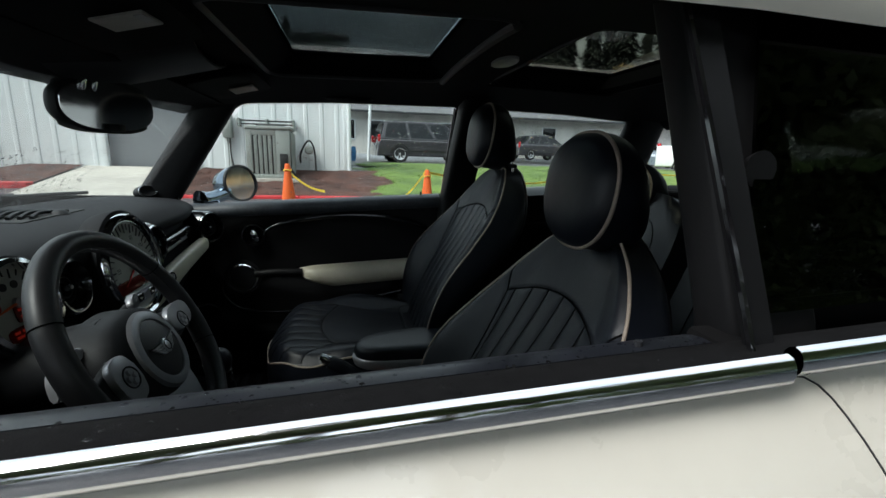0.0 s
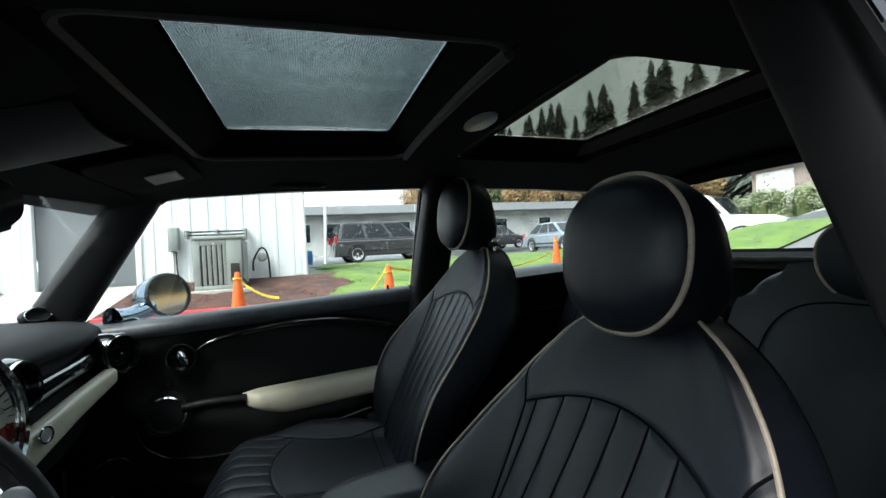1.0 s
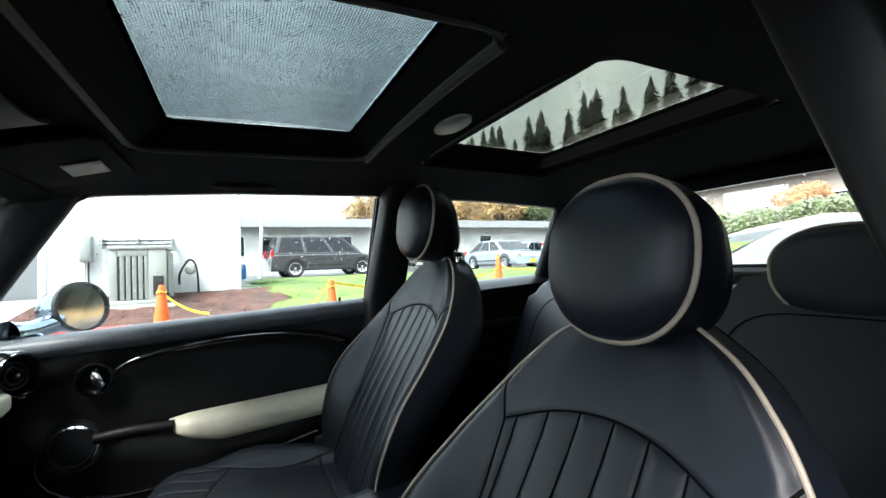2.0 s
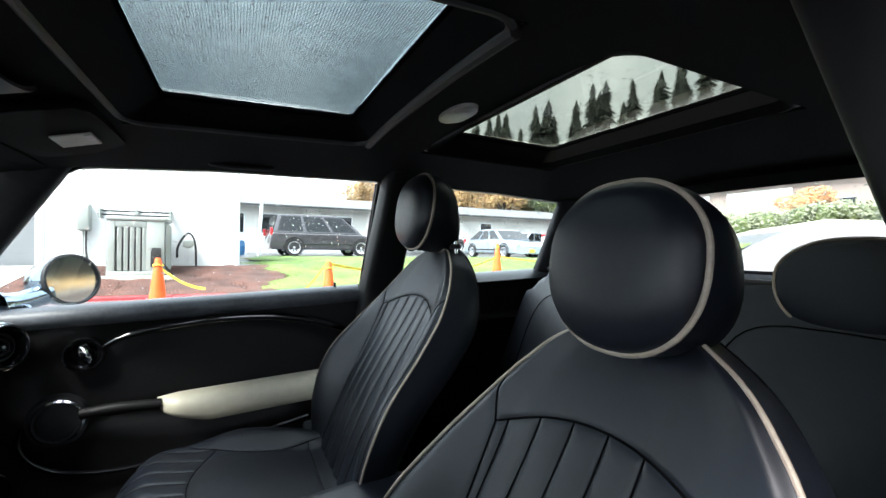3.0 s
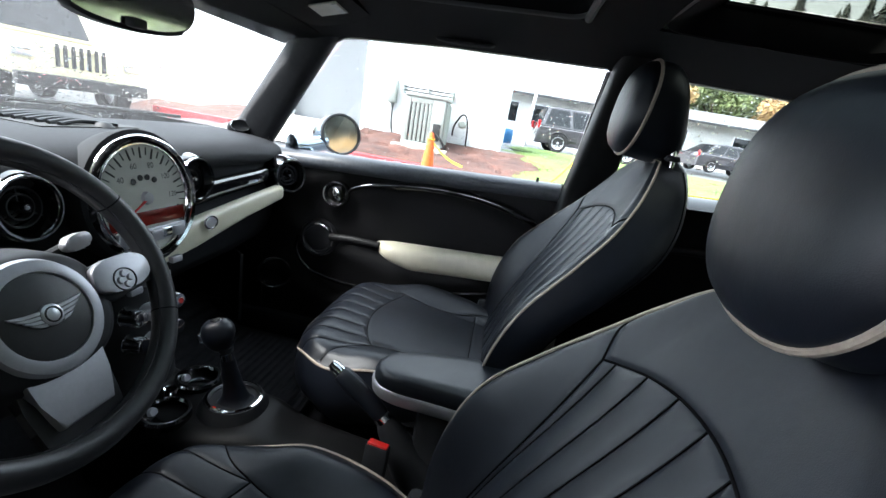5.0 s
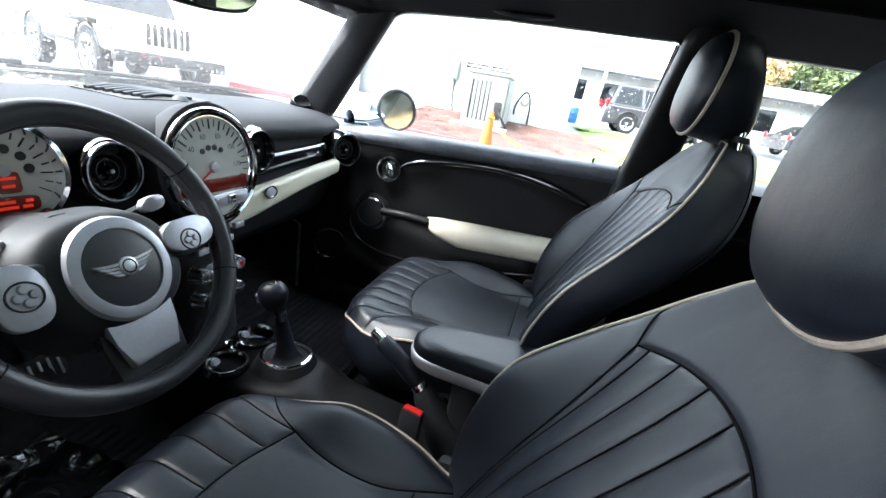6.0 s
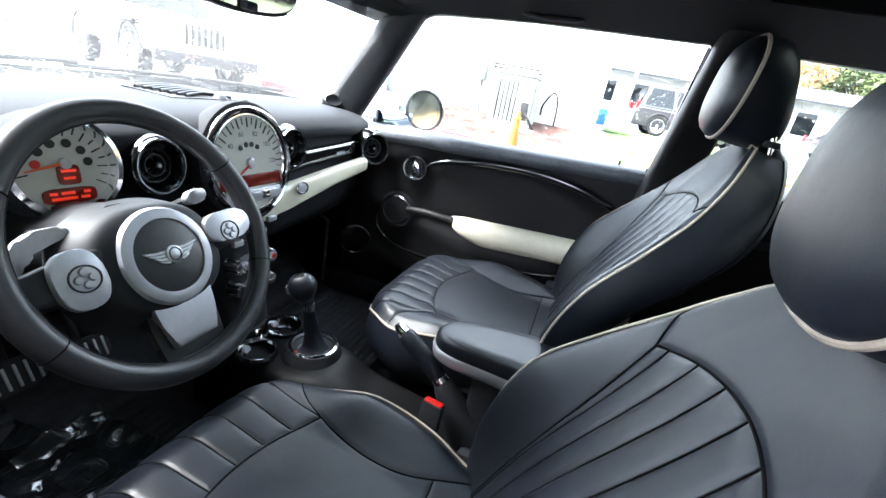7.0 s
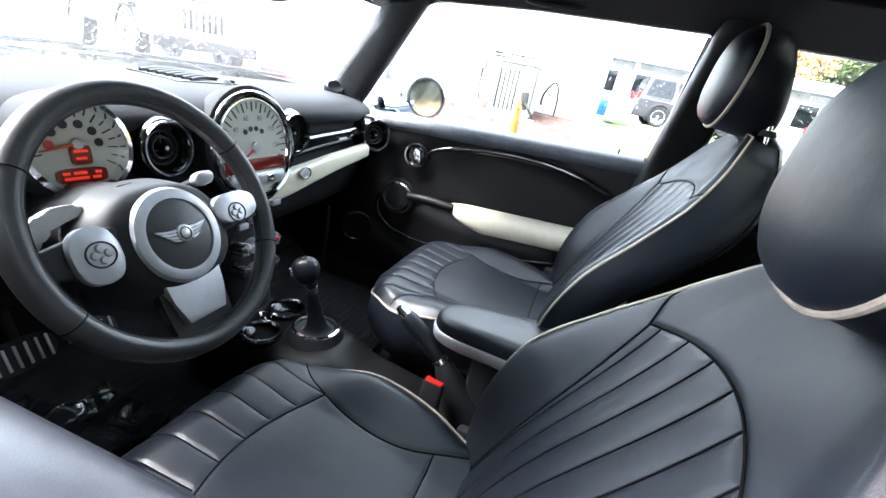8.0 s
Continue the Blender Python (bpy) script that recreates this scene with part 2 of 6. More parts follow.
def tube(pts, r, n=8, loop=False):
    """A round bar along points; r a number or one for each point."""
    pts = [Vector(p) for p in pts]
    k = len(pts)
    rs = r if isinstance(r, (list, tuple)) else [r] * k
    bm, rings, up = bmesh.new(), [], None
    for i, p in enumerate(pts):
        a, b = (pts[i - 1], pts[(i + 1) % k]) if loop else (pts[max(i - 1, 0)], pts[min(i + 1, k - 1)])
        d = (b - a).normalized()
        if up is None:
            up = d.orthogonal().normalized()
        up = (up - d * up.dot(d)).normalized()
        side = d.cross(up)
        rings.append([bm.verts.new(p + rs[i] * (math.cos(q) * up + math.sin(q) * side)) for q in (2 * math.pi * j / n for j in range(n))])
    for i in range(k if loop else k - 1):
        for j in range(n):
            bm.faces.new((rings[i][j], rings[i][(j + 1) % n], rings[(i + 1) % k][(j + 1) % n], rings[(i + 1) % k][j]))
    if not loop:
        bm.faces.new(rings[0][::-1]), bm.faces.new(rings[-1])
    return bm


def lathe(profile, n=32, m=None):
    """Turns (radius, height) pairs round the z axis."""
    bm = bmesh.new()
    rings = [[bm.verts.new((r * math.cos(2 * math.pi * j / n), r * math.sin(2 * math.pi * j / n), h)) for j in range(n)] for r, h in profile]
    for a, b in zip(rings, rings[1:]):
        for j in range(n):
            bm.faces.new((a[j], a[(j + 1) % n], b[(j + 1) % n], b[j]))
    if profile[0][0] > 1e-5 and profile[-1][0] > 1e-5:  # a hoop: its section closes on itself
        for j in range(n):
            bm.faces.new((rings[-1][j], rings[-1][(j + 1) % n], rings[0][(j + 1) % n], rings[0][j]))
    elif profile[-1][0] > 1e-5:
        bm.faces.new(rings[-1])
    elif profile[0][0] > 1e-5:
        bm.faces.new(rings[0])
    bmesh.ops.remove_doubles(bm, verts=bm.verts, dist=1e-6)
    return moved(bm, m) if m else bm


def box(x0, x1, y0, y1, z0, z1, bevel=0.0, seg=2):
    bm = bmesh.new()
    bmesh.ops.create_cube(bm, size=1)
    moved(bm, Matrix.LocRotScale(((x0 + x1) / 2, (y0 + y1) / 2, (z0 + z1) / 2), None, (x1 - x0, y1 - y0, z1 - z0)))
    if bevel:
        bmesh.ops.bevel(bm, geom=list(bm.edges), offset=bevel, segments=seg, affect="EDGES", profile=0.5)
    return bm


def prism(outline, depth, bevel=0.0, m=None, seg=2):
    """An outline in x and y, raised by depth along z, with rounded rims."""
    bm = bmesh.new()
    a = [bm.verts.new((x, y, 0)) for x, y in outline]
    b = [bm.verts.new((x, y, depth)) for x, y in outline]
    bm.faces.new(a[::-1]), bm.faces.new(b)
    rim = []
    for i in range(len(a)):
        f = bm.faces.new((a[i], a[(i + 1) % len(a)], b[(i + 1) % len(a)], b[i]))
        rim += [e for e in f.edges if (e.verts[0] in a) == (e.verts[1] in a)]
    if bevel:
        bmesh.ops.bevel(bm, geom=list(set(rim)), offset=bevel, segments=seg, affect="EDGES", profile=0.5)
    return moved(bm, m) if m else bm


def spline(knots, n):
    """A smooth row of n + 1 points through the knots."""
    ks = [Vector(k) for k in knots]
    out = []
    for i in range(n + 1):
        q = i / n * (len(ks) - 1)
        j = min(int(q), len(ks) - 2)
        f = q - j
        p0, p1, p2, p3 = ks[max(j - 1, 0)], ks[j], ks[j + 1], ks[min(j + 2, len(ks) - 1)]
        out.append(0.5 * (2 * p1 + (p2 - p0) * f + (2 * p0 - 5 * p1 + 4 * p2 - p3) * f * f + (3 * p1 - p0 - 3 * p2 + p3) * f**3))
    return out


def lerp(x, xs, ys):
    return float(np.interp(x, xs, ys))


def ease(x, a, b):
    q = min(1.0, max(0.0, (x - a) / (b - a)))
    return q * q * (3 - 2 * q)


def facing(at, d, up=(0, 0, 1)):
    """A frame at a place whose z axis points along d and whose y axis leans to up."""
    z = Vector(d).normalized()
    x = Vector(up).cross(z).normalized()
    m = Matrix((x, z.cross(x), z)).transposed().to_4x4()
    m.translation = at
    return m


def rounded(w, h, n=32, k=3.0):
    """A superellipse outline."""
    pts = []
    for i in range(n):
        q = 2 * math.pi * i / n
        c, s = math.cos(q), math.sin(q)
        pts.append((w * math.copysign(abs(c) ** (2 / k), c), h * math.copysign(abs(s) ** (2 / k), s)))
    return pts

# ---- SCENE PARTS ----
# ---- the car's shell: x runs to its tail, y to the passenger's side ----
BELT = lambda x: 0.889 + 0.048 * (x - 0.735) / 0.965
RAIL = lambda x: lerp(x, (0.85, 1.0, 1.3, 1.75, 2.2, 2.6), (1.215, 1.252, 1.268, 1.275, 1.268, 1.245))
CROWN = lambda x: lerp(x, (0.86, 1.0, 1.13, 1.4, 1.8, 2.2, 2.62), (1.235, 1.285, 1.318, 1.328, 1.328, 1.318, 1.285))
SUNROOFS = ((1.13, 1.632, 0.33), (1.775, 2.20, 0.332))


def roof_z(x, y, up=0.0):
    q = min(1.0, abs(y) / 0.61)
    return CROWN(x) + up + (RAIL(x) - CROWN(x)) * q**2.6


def roof_sheet(up, half, x0, x1, grow=0.0):
    """A domed sheet with the two sunroof openings."""
    xs = sorted({x0, x1, *np.linspace(x0, x1, 40).round(4).tolist(), *[v + d for a, b, _ in SUNROOFS for v, d in ((a, grow), (b, -grow))]})
    ys = sorted({-half, half, *np.linspace(-half, half, 36).round(4).tolist(), *[v for _, _, h in SUNROOFS for v in (h - grow, grow - h)]})
    bm = bmesh.new()
    vs = [[bm.verts.new((x, y, roof_z(x, y, up))) for y in ys] for x in xs]
    for i in range(len(xs) - 1):
        for j in range(len(ys) - 1):
            mx, my = (xs[i] + xs[i + 1]) / 2, (ys[j] + ys[j + 1]) / 2
            if not any(a + grow < mx < b - grow and abs(my) < h - grow for a, b, h in SUNROOFS):
                bm.faces.new((vs[i][j], vs[i + 1][j], vs[i + 1][j + 1], vs[i][j + 1]))
    bmesh.ops.delete(bm, geom=[v for v in bm.verts if not v.link_faces], context="VERTS")
    return bm


car = thing("car", (1.2, 0, 0), "cream white two-door hatchback with black interior, parked wet", "car")
part("roof", thick(roof_sheet(0.055, 0.64, 0.84, 2.66, -0.015), 0.006), PAINT, car, "cream white roof skin with two openings")
tagged(new("ceiling", finish(thick(roof_sheet(0.0, 0.60, 0.90, 2.62), 0.006), "ceiling", LINING)), "black fabric headliner with two sunroof openings", "headliner", kind="structure")


def corner_loop(x0, x1, h, z, r, n=6):
    pts = []
    for cx, cy, a0 in ((x1 - r, h - r, 0), (x0 + r, h - r, 90), (x0 + r, r - h, 180), (x1 - r, r - h, 270)):
        for i in range(n + 1):
            q = radians(a0 + 90 * i / n)
            x, y = cx + r * math.cos(q), cy + r * math.sin(q)
            pts.append((x, y, z(x, y)))
    return pts


def weave(x0, x1, half, step, wide, tall):
    """A flat grid of fine threads that follows the roof's curve."""
    vs, fs = [], []

    def thread(pts, across):
        k = len(vs)
        for x, y in pts:
            z = roof_z(x, y) + 0.058
            for d, e in ((-wide, -tall), (wide, -tall), (wide, tall), (-wide, tall)):
                vs.append((x + d * across[0], y + d * across[1], z + e))
        for i in range(len(pts) - 1):
            for j in range(4):
                fs.append((k + 4 * i + j, k + 4 * i + (j + 1) % 4, k + 4 * i + 4 + (j + 1) % 4, k + 4 * i + 4 + j))

    for y in np.arange(-half, half, step):
        thread([(x, y) for x in np.linspace(x0, x1, 5)], (0, 1))
    for x in np.arange(x0, x1, step):
        thread([(x, y) for y in np.linspace(-half, half, 12)], (1, 0))
    me = bpy.data.meshes.new("weave")
    me.from_pydata(vs, [], fs)
    bm = bmesh.new()
    bm.from_mesh(me)
    return bm


for a, b, h in SUNROOFS:
    front = a < 1.5
    sunroof = thing("sunroof", ((a + b) / 2, 0, 1.37), "tinted glass sunroof wet with rain, dark frame" if front else "fixed tinted rear roof glass, rain-spotted", "sunroof", "sunroofs")
    low = corner_loop(a, b, h, lambda x, y: roof_z(x, y) - 0.002, 0.05)
    mid = corner_loop(a + 0.03, b - 0.012, h - 0.012, lambda x, y: roof_z(x, y) + 0.012, 0.04)
    g0, g1 = (a + 0.068, b - 0.045) if front else (a + 0.09, b - 0.005)
    top = corner_loop(g0, g1, h - 0.02, lambda x, y: roof_z(x, y) + 0.050, 0.015)
    rows = [low, mid, top]
    bm = bmesh.new()
    vs = [[bm.verts.new(p) for p in row] for row in rows]
    for r0, r1 in zip(vs, vs[1:]):
        for i in range(len(r0)):
            bm.faces.new((r0[i], r0[(i + 1) % len(r0)], r1[(i + 1) % len(r0)], r1[i]))
    part("well", thick(bm, 0.004), LINING, sunroof)
    part("lip", tube(low, 0.007 if front else 0.003, 8, True), LINER_LIP, sunroof, "dark grey lip round the opening")
    band = corner_loop(a - 0.035, b + 0.035, h + 0.035, lambda x, y: roof_z(x, y) + 0.060, 0.03)
    bm = bmesh.new()
    r0, r1 = [bm.verts.new((x, y, z + 0.010)) for x, y, z in top], [bm.verts.new(p) for p in band]
    for i in range(len(r0)):
        bm.faces.new((r0[i], r0[(i + 1) % len(r0)], r1[(i + 1) % len(r0)], r1[i]))
    part("frit_band", thick(bm, 0.003), FRIT, sunroof, "black border under the glass")
    part("seal", tube(top, 0.006, 6, True), FRIT, sunroof)
    part("pane", thick(surf(lambda u, v: (a - 0.045 + (b - a + 0.10) * u, (2 * v - 1) * (h + 0.045), roof_z(a + (b - a) * u, (2 * v - 1) * h) + 0.072), 14, 14), 0.004), TINT if front else REAR_TINT, sunroof, "grey tinted glass pane")
    if front:
        part("mesh_blind", weave(g0, g1, h - 0.02, 0.0040, 0.00020, 0.00036), LINING, sunroof, "see-through black mesh blind drawn under the glass")
        part("latch_slot", box(a + 0.033, a + 0.057, 0.12, 0.19, 1.352, 1.362, 0.003), GLOSS, sunroof)
        part("edge_strip", tube([(b - 0.004, y, roof_z(b, y) - 0.009) for y in np.linspace(0.02 - h, h - 0.02, 14)], 0.009, 8), LINER_LIP, sunroof)

lamp = thing("dome_lamp", (1.722, 0.018, 1.325), "oval frosted dome lamp in the black headliner", "lamp")
part("lens", prism(rounded(0.027, 0.062, 28, 2.2), 0.012, 0.004, Matrix.Translation((1.722, 0.018, roof_z(1.722, 0.018) - 0.012))), LAMP_LENS, lamp)
part("bezel", tube([(1.722 + x, 0.018 + y, roof_z(1.722, 0) - 0.002) for x, y in rounded(0.03, 0.066, 28, 2.2)], 0.003, 6, True), PLASTIC, lamp)

# pillars and rails, both sides
for side in (1, -1):
    lean = lambda z: 0.705 - 0.105 * max(0.0, (z - 0.91)) / 0.36  # the glass leans in towards the roof

    def pillar(name, foot, head, w0, w1, d, mat=PLASTIC, inner=0.0, n=16):
        """An upright between belt and roof: a rounded bar of width w and depth d."""
        def f(u, v):
            q = 2 * math.pi * u
            c, s = math.cos(q), math.sin(q)
            x = foot[0] + (head[0] - foot[0]) * v
            z = foot[1] + (head[1] - foot[1]) * v
            w = w0 + (w1 - w0) * v
            k = 0.4 if name == "b_pillar" else 0.7
            return (x + w * math.copysign(abs(c) ** k, c), side * (lean(z) - inner + d * math.copysign(abs(s) ** k, s)), z)
        return part(name, surf(f, 20, n, loop_u=True), mat, car)

    pillar("a_pillar", (0.627, 0.86), (0.955, 1.30), 0.080, 0.064, 0.030, PLASTIC)
    pillar("b_pillar", (1.752 if side > 0 else 1.815, 0.80), (1.808 if side > 0 else 1.770, 1.30), 0.060, 0.056, 0.055 if side > 0 else 0.036, PANEL, 0.040 if side > 0 else 0.036)
    pillar("c_pillar", (2.47, 0.80), (2.56, 1.30), 0.095, 0.085, 0.035, PLASTIC, 0.01)
    part("roof_rail", surf(lambda u, v: (0.86 + 1.76 * v, side * (0.603 + 0.036 * math.cos(2 * math.pi * u)), RAIL(0.86 + 1.76 * v) + (0.028 if side > 0 else 0.022) + 0.032 * math.sin(2 * math.pi * u)), 14, 40, loop_u=True), LINING, car)
    part("roof_edge", thick(surf(lambda u, v: (0.84 + 1.82 * u, side * (0.640 + 0.018 * math.sin(math.pi * v * 0.8)), RAIL(0.84 + 1.82 * u) + 0.053 - (0.080 if side < 0 else 0.055) * v), 40, 6), 0.004), PAINT, car, "cream white roof edge above the door")
    part("b_pillar_cover", thick(surf(lambda u, v: (1.724 - (-0.026 if side > 0 else 0.036) * v + (0.030 + 0.012 * v) * u, side * (lean(0.9 + 0.36 * v) + 0.036 - (0.0 if side > 0 else 0.020) * v), 0.905 + 0.365 * v), 4, 10), 0.006), PANEL, car, "black outer pillar cover")
    part("b_pillar_strip", tube([(1.722 - (-0.026 if side > 0 else 0.036) * v, side * (lean(0.9 + 0.36 * v) + 0.042 - (0.0 if side > 0 else 0.020) * v), 0.905 + 0.365 * v) for v in np.linspace(0, 1, 8)], 0.004, 6), GLOSS, car)
    # outer side skin, with the wheel arches cut out
    drop = 0.028 if side < 0 else 0.012

    def skin(u, v):
        x = -0.72 + 3.62 * u
        top = lerp(x, (-0.72, -0.5, 0.45, 0.735, 2.3, 2.75, 2.9), (0.70, 0.80, 0.86, BELT(0.735) - drop, BELT(2.3) - drop, 0.95, 0.86))
        z = 0.22 + (top - 0.22) * v
        out = 0.80 + 0.04 * math.sin(math.pi * min(1, max(0, (z - 0.2) / 0.75))) ** 0.8
        out -= 0.16 * ease(abs(x - 1.1), 1.25, 1.85)
        out -= 0.044 * ease(v, 0.8, 1.0)
        return (x, side * out, z)
    arch = lambda u, v: all((-0.72 + 3.62 * u - wx) ** 2 + (0.22 + 0.68 * v - 0.30) ** 2 > 0.355**2 for wx in (0.0, 2.467))
    part("side_skin", thick(surf(skin, 220, 60, keep=arch), 0.005), PAINT, car, "cream white side panel beaded with rain")
    part("belt_chrome", surf(lambda u, v: (0.62 + 1.105 * v, side * (0.772 + 0.011 * math.cos(2 * math.pi * u)), BELT(0.62 + 1.105 * v) - (0.020 if side < 0 else 0.022) + 0.015 * math.sin(2 * math.pi * u)), 12, 30, loop_u=True), CHROME, car, "bright chrome waist moulding")
    part("rear_belt_chrome", surf(lambda u, v: (1.733 + 0.80 * v, side * (0.771 + 0.010 * math.cos(2 * math.pi * u)), BELT(1.733 + 0.80 * v) - (0.014 if side < 0 else 0.02) + 0.014 * math.sin(2 * math.pi * u)), 12, 24, loop_u=True), CHROME, car)
    part("belt_seal", thick(surf(lambda u, v: (0.62 + 1.9 * u, side * (0.762 - 0.05 * v), BELT(0.62 + 1.9 * u) - (0.020 if side < 0 else 0.008) + 0.006 * math.sin(math.pi * v)), 30, 6), 0.004), SEAL, car)
    cut = [(1.722 + 0.165 * q**0.55 + 0.03 * q * q, BELT(1.722) - drop - 0.62 * q * q - 0.05 * q) for q in np.linspace(0.0, 0.9, 18)]
    def out_at(x, z):
        top = BELT(x) - drop
        return abs(skin((x + 0.72) / 3.62, min(1.0, (z - 0.22) / (top - 0.22)))[1])
    part("door_gap", tube([(x, side * (out_at(x, z) + 0.0005), z) for x, z in cut], 0.0010, 6), DARK, car)
    for wx in (0.0, 2.467):
        flare = [(wx + 0.362 * math.cos(q), 0.30 + 0.362 * math.sin(q)) for q in np.linspace(-0.2, math.pi + 0.2, 36)]
        part("wheel_arch", tube([(x, side * (out_at(x, z) - 0.004), z) for x, z in flare], 0.022, 8), PLASTIC, car, "black plastic wheel arch trim")
        wheel = part("wheel", lathe([(0.19, -0.08), (0.275, -0.095), (0.30, -0.06), (0.302, 0.06), (0.275, 0.095), (0.19, 0.08)], 36, facing((wx, side * 0.73, 0.302), (0, side, 0))), TYRE, car)
        part("rim", lathe([(0.0, 0.04), (0.05, 0.05), (0.17, 0.03), (0.195, 0.085), (0.195, -0.05), (0.0, -0.05)], 36, facing((wx, side * 0.73, 0.302), (0, side, 0))), ALLOY, wheel)
    part("quarter_window", thick(surf(lambda u, v: (1.752 + 0.75 * u + 0.04 * v, side * (lean(0.97 + 0.31 * v) + 0.018), BELT(1.8 + 0.7 * u) + (RAIL(1.8 + 0.7 * u) - 0.0 - BELT(1.8 + 0.7 * u)) * v), 8, 6), 0.004), GLASS if side > 0 else PRIVACY, car, "rear side glass spotted with rain")
    if side > 0:
        part("door_window", thick(surf(lambda u, v: (0.70 + 0.30 * v + (1.01 - 0.28 * v) * u, side * (lean(0.9 + 0.37 * v) + 0.02), BELT(0.9 + 0.8 * u) - 0.005 + (RAIL(1.0 + 0.7 * u) + 0.005 - BELT(0.9 + 0.8 * u)) * v), 8, 6), 0.004), GLASS, car, "raised passenger window wet with rain")

def corner_fill(a, c, b, y):
    """A small web that rounds the corner c between a and b."""
    pts = [((1 - q) ** 2 * a[0] + 2 * q * (1 - q) * c[0] + q * q * b[0], (1 - q) ** 2 * a[1] + 2 * q * (1 - q) * c[1] + q * q * b[1]) for q in np.linspace(0, 1, 9)]
    bm = bmesh.new()
    tip = bm.verts.new((c[0], y, c[1]))
    vs = [bm.verts.new((p[0], y, p[1])) for p in pts]
    for p, q in zip(vs, vs[1:]):
        bm.faces.new((tip, p, q))
    return thick(bm, 0.012)


part("window_corner", corner_fill((0.925, 1.18), (0.972, 1.258), (1.07, 1.264), 0.622), PANEL, car)
part("window_corner", corner_fill((1.752, 1.240), (1.760, 1.279), (1.71, 1.275), 0.622), PANEL, car)
WS = lambda u, v: (0.60 + 0.32 * v - (0.28 - 0.18 * v) * (1 - (2 * u - 1) ** 2), (2 * u - 1) * (0.70 - 0.085 * v), 0.905 + 0.35 * v - 0.02 * (2 * u - 1) ** 2 * (1 - v))
part("windshield", thick(surf(WS, 16, 10), 0.005), WET_GLASS, car, "raked windshield covered in raindrops")
part("windshield_header", thick(surf(lambda u, v: (0.80 + 0.14 * v - 0.07 * (1 - (2 * u - 1) ** 2) * (1 - v), (2 * u - 1) * 0.62, 1.236 + 0.03 * v - 0.012 * (2 * u - 1) ** 2), 20, 4), 0.02), LINING, car)
hood_half = lambda x: 0.775 - 0.165 * ease(abs(x - 1.1), 1.25, 1.85)
part("hood", thick(surf(lambda u, v: (-0.72 + 1.26 * u, (2 * v - 1) * hood_half(-0.72 + 1.26 * u), 0.70 + 0.195 * u**0.6 - 0.012 * abs(2 * v - 1) ** 6 - 0.02 * (2 * v - 1) ** 2), 24, 20), 0.006), PAINT, car, "cream white bonnet")
for yy in (-0.30, 0.30):
    part("hood_crease", tube([(-0.68 + 1.0 * q, yy * (1 + 0.25 * q), 0.703 + 0.193 * ((0.04 + q) / 1.26) ** 0.6) for q in np.linspace(0, 1, 14)], 0.004, 6), PAINT, car)
part("nose", thick(surf(lambda u, v: (-0.72 - 0.13 * (1 - (2 * v - 1) ** 2) * (0.4 + 0.6 * u), (2 * v - 1) * 0.68, 0.24 + 0.44 * u), 10, 16), 0.008), PAINT, car)
for yy in (-0.5, 0.5):
    part("headlamp", lathe([(0.0, 0.03), (0.06, 0.025), (0.10, 0.0), (0.10, -0.04)], 24, facing((-0.70, yy, 0.60), (-0.8, 0, 0.5))), CHROME, car)
RW = lambda u, v: (2.80 - 0.17 * v, (2 * u - 1) * (0.55 - 0.05 * v), 1.005 + 0.275 * v)
part("rear_window", thick(surf(RW, 12, 8), 0.004), GLASS, car, "rear window speckled with rain")
part("tailgate", thick(surf(lambda u, v: (2.90 - 0.10 * v**3, (2 * u - 1) * (0.70 - 0.10 * v), 0.30 + 0.705 * v), 12, 12), 0.01), PAINT, car)
part("tailgate_lining", thick(surf(lambda u, v: (2.74 + 0.05 * v, (2 * u - 1) * 0.62, 0.4 + 0.605 * v), 8, 6), 0.01), PLASTIC, car)
part("rear_header", thick(surf(lambda u, v: (2.60 + 0.05 * u, (2 * v - 1) * 0.58, 1.288 - 0.025 * u - 0.02 * (2 * v - 1) ** 2), 4, 16), 0.025), LINING, car)
part("floor_pan", thick(surf(lambda u, v: (0.15 + 2.6 * u, (2 * v - 1) * 0.74, 0.215 + 0.22 * ease(0.55 - u * 2.6, 0, 0.4)), 30, 16), 0.02), CARPET, car)
for side in (1, -1):
    part("cowl_side", thick(surf(lambda u, v: (0.18 + 0.56 * u, side * (0.70 + 0.0 * v), 0.2 + 0.72 * v), 6, 6), 0.02), PANEL, car)
part("firewall", thick(surf(lambda u, v: (0.25 - 0.05 * v, (2 * u - 1) * 0.74, 0.3 + 0.62 * v), 6, 6), 0.02), DARK, car)
for side in (1, -1):
    part("sill", box(0.5, 1.9, min(side * 0.66, side * 0.78), max(side * 0.66, side * 0.78), 0.20, 0.30, 0.02), PLASTIC, car)

part("pillar_foot", box(1.722, 1.805, -0.744, -0.655, 0.83, 0.915, 0.010), SEAL, car)
# wipers at rest on the windshield
for y0, y1 in ((-0.55, 0.02), (0.0, 0.55)):
    wiper = thing("wiper", (0.36, y0, 0.93), "black wiper blade resting on the wet windshield", "wiper", "wipers")
    pts = [Vector(WS(0.5 + y / 1.4, 0.075 + 0.05 * (y - y0))) + Vector((-0.006, 0, 0.014)) for y in np.linspace(y0, y1, 12)]
    part("blade", tube(pts, 0.0055, 6), RUBBER, wiper)
    part("arm", tube([(0.24, y1, 0.90), (0.27, (y0 + 3 * y1) / 4, 0.925), pts[6]], 0.006, 6), PLASTIC, wiper)

# ---- door linings ----


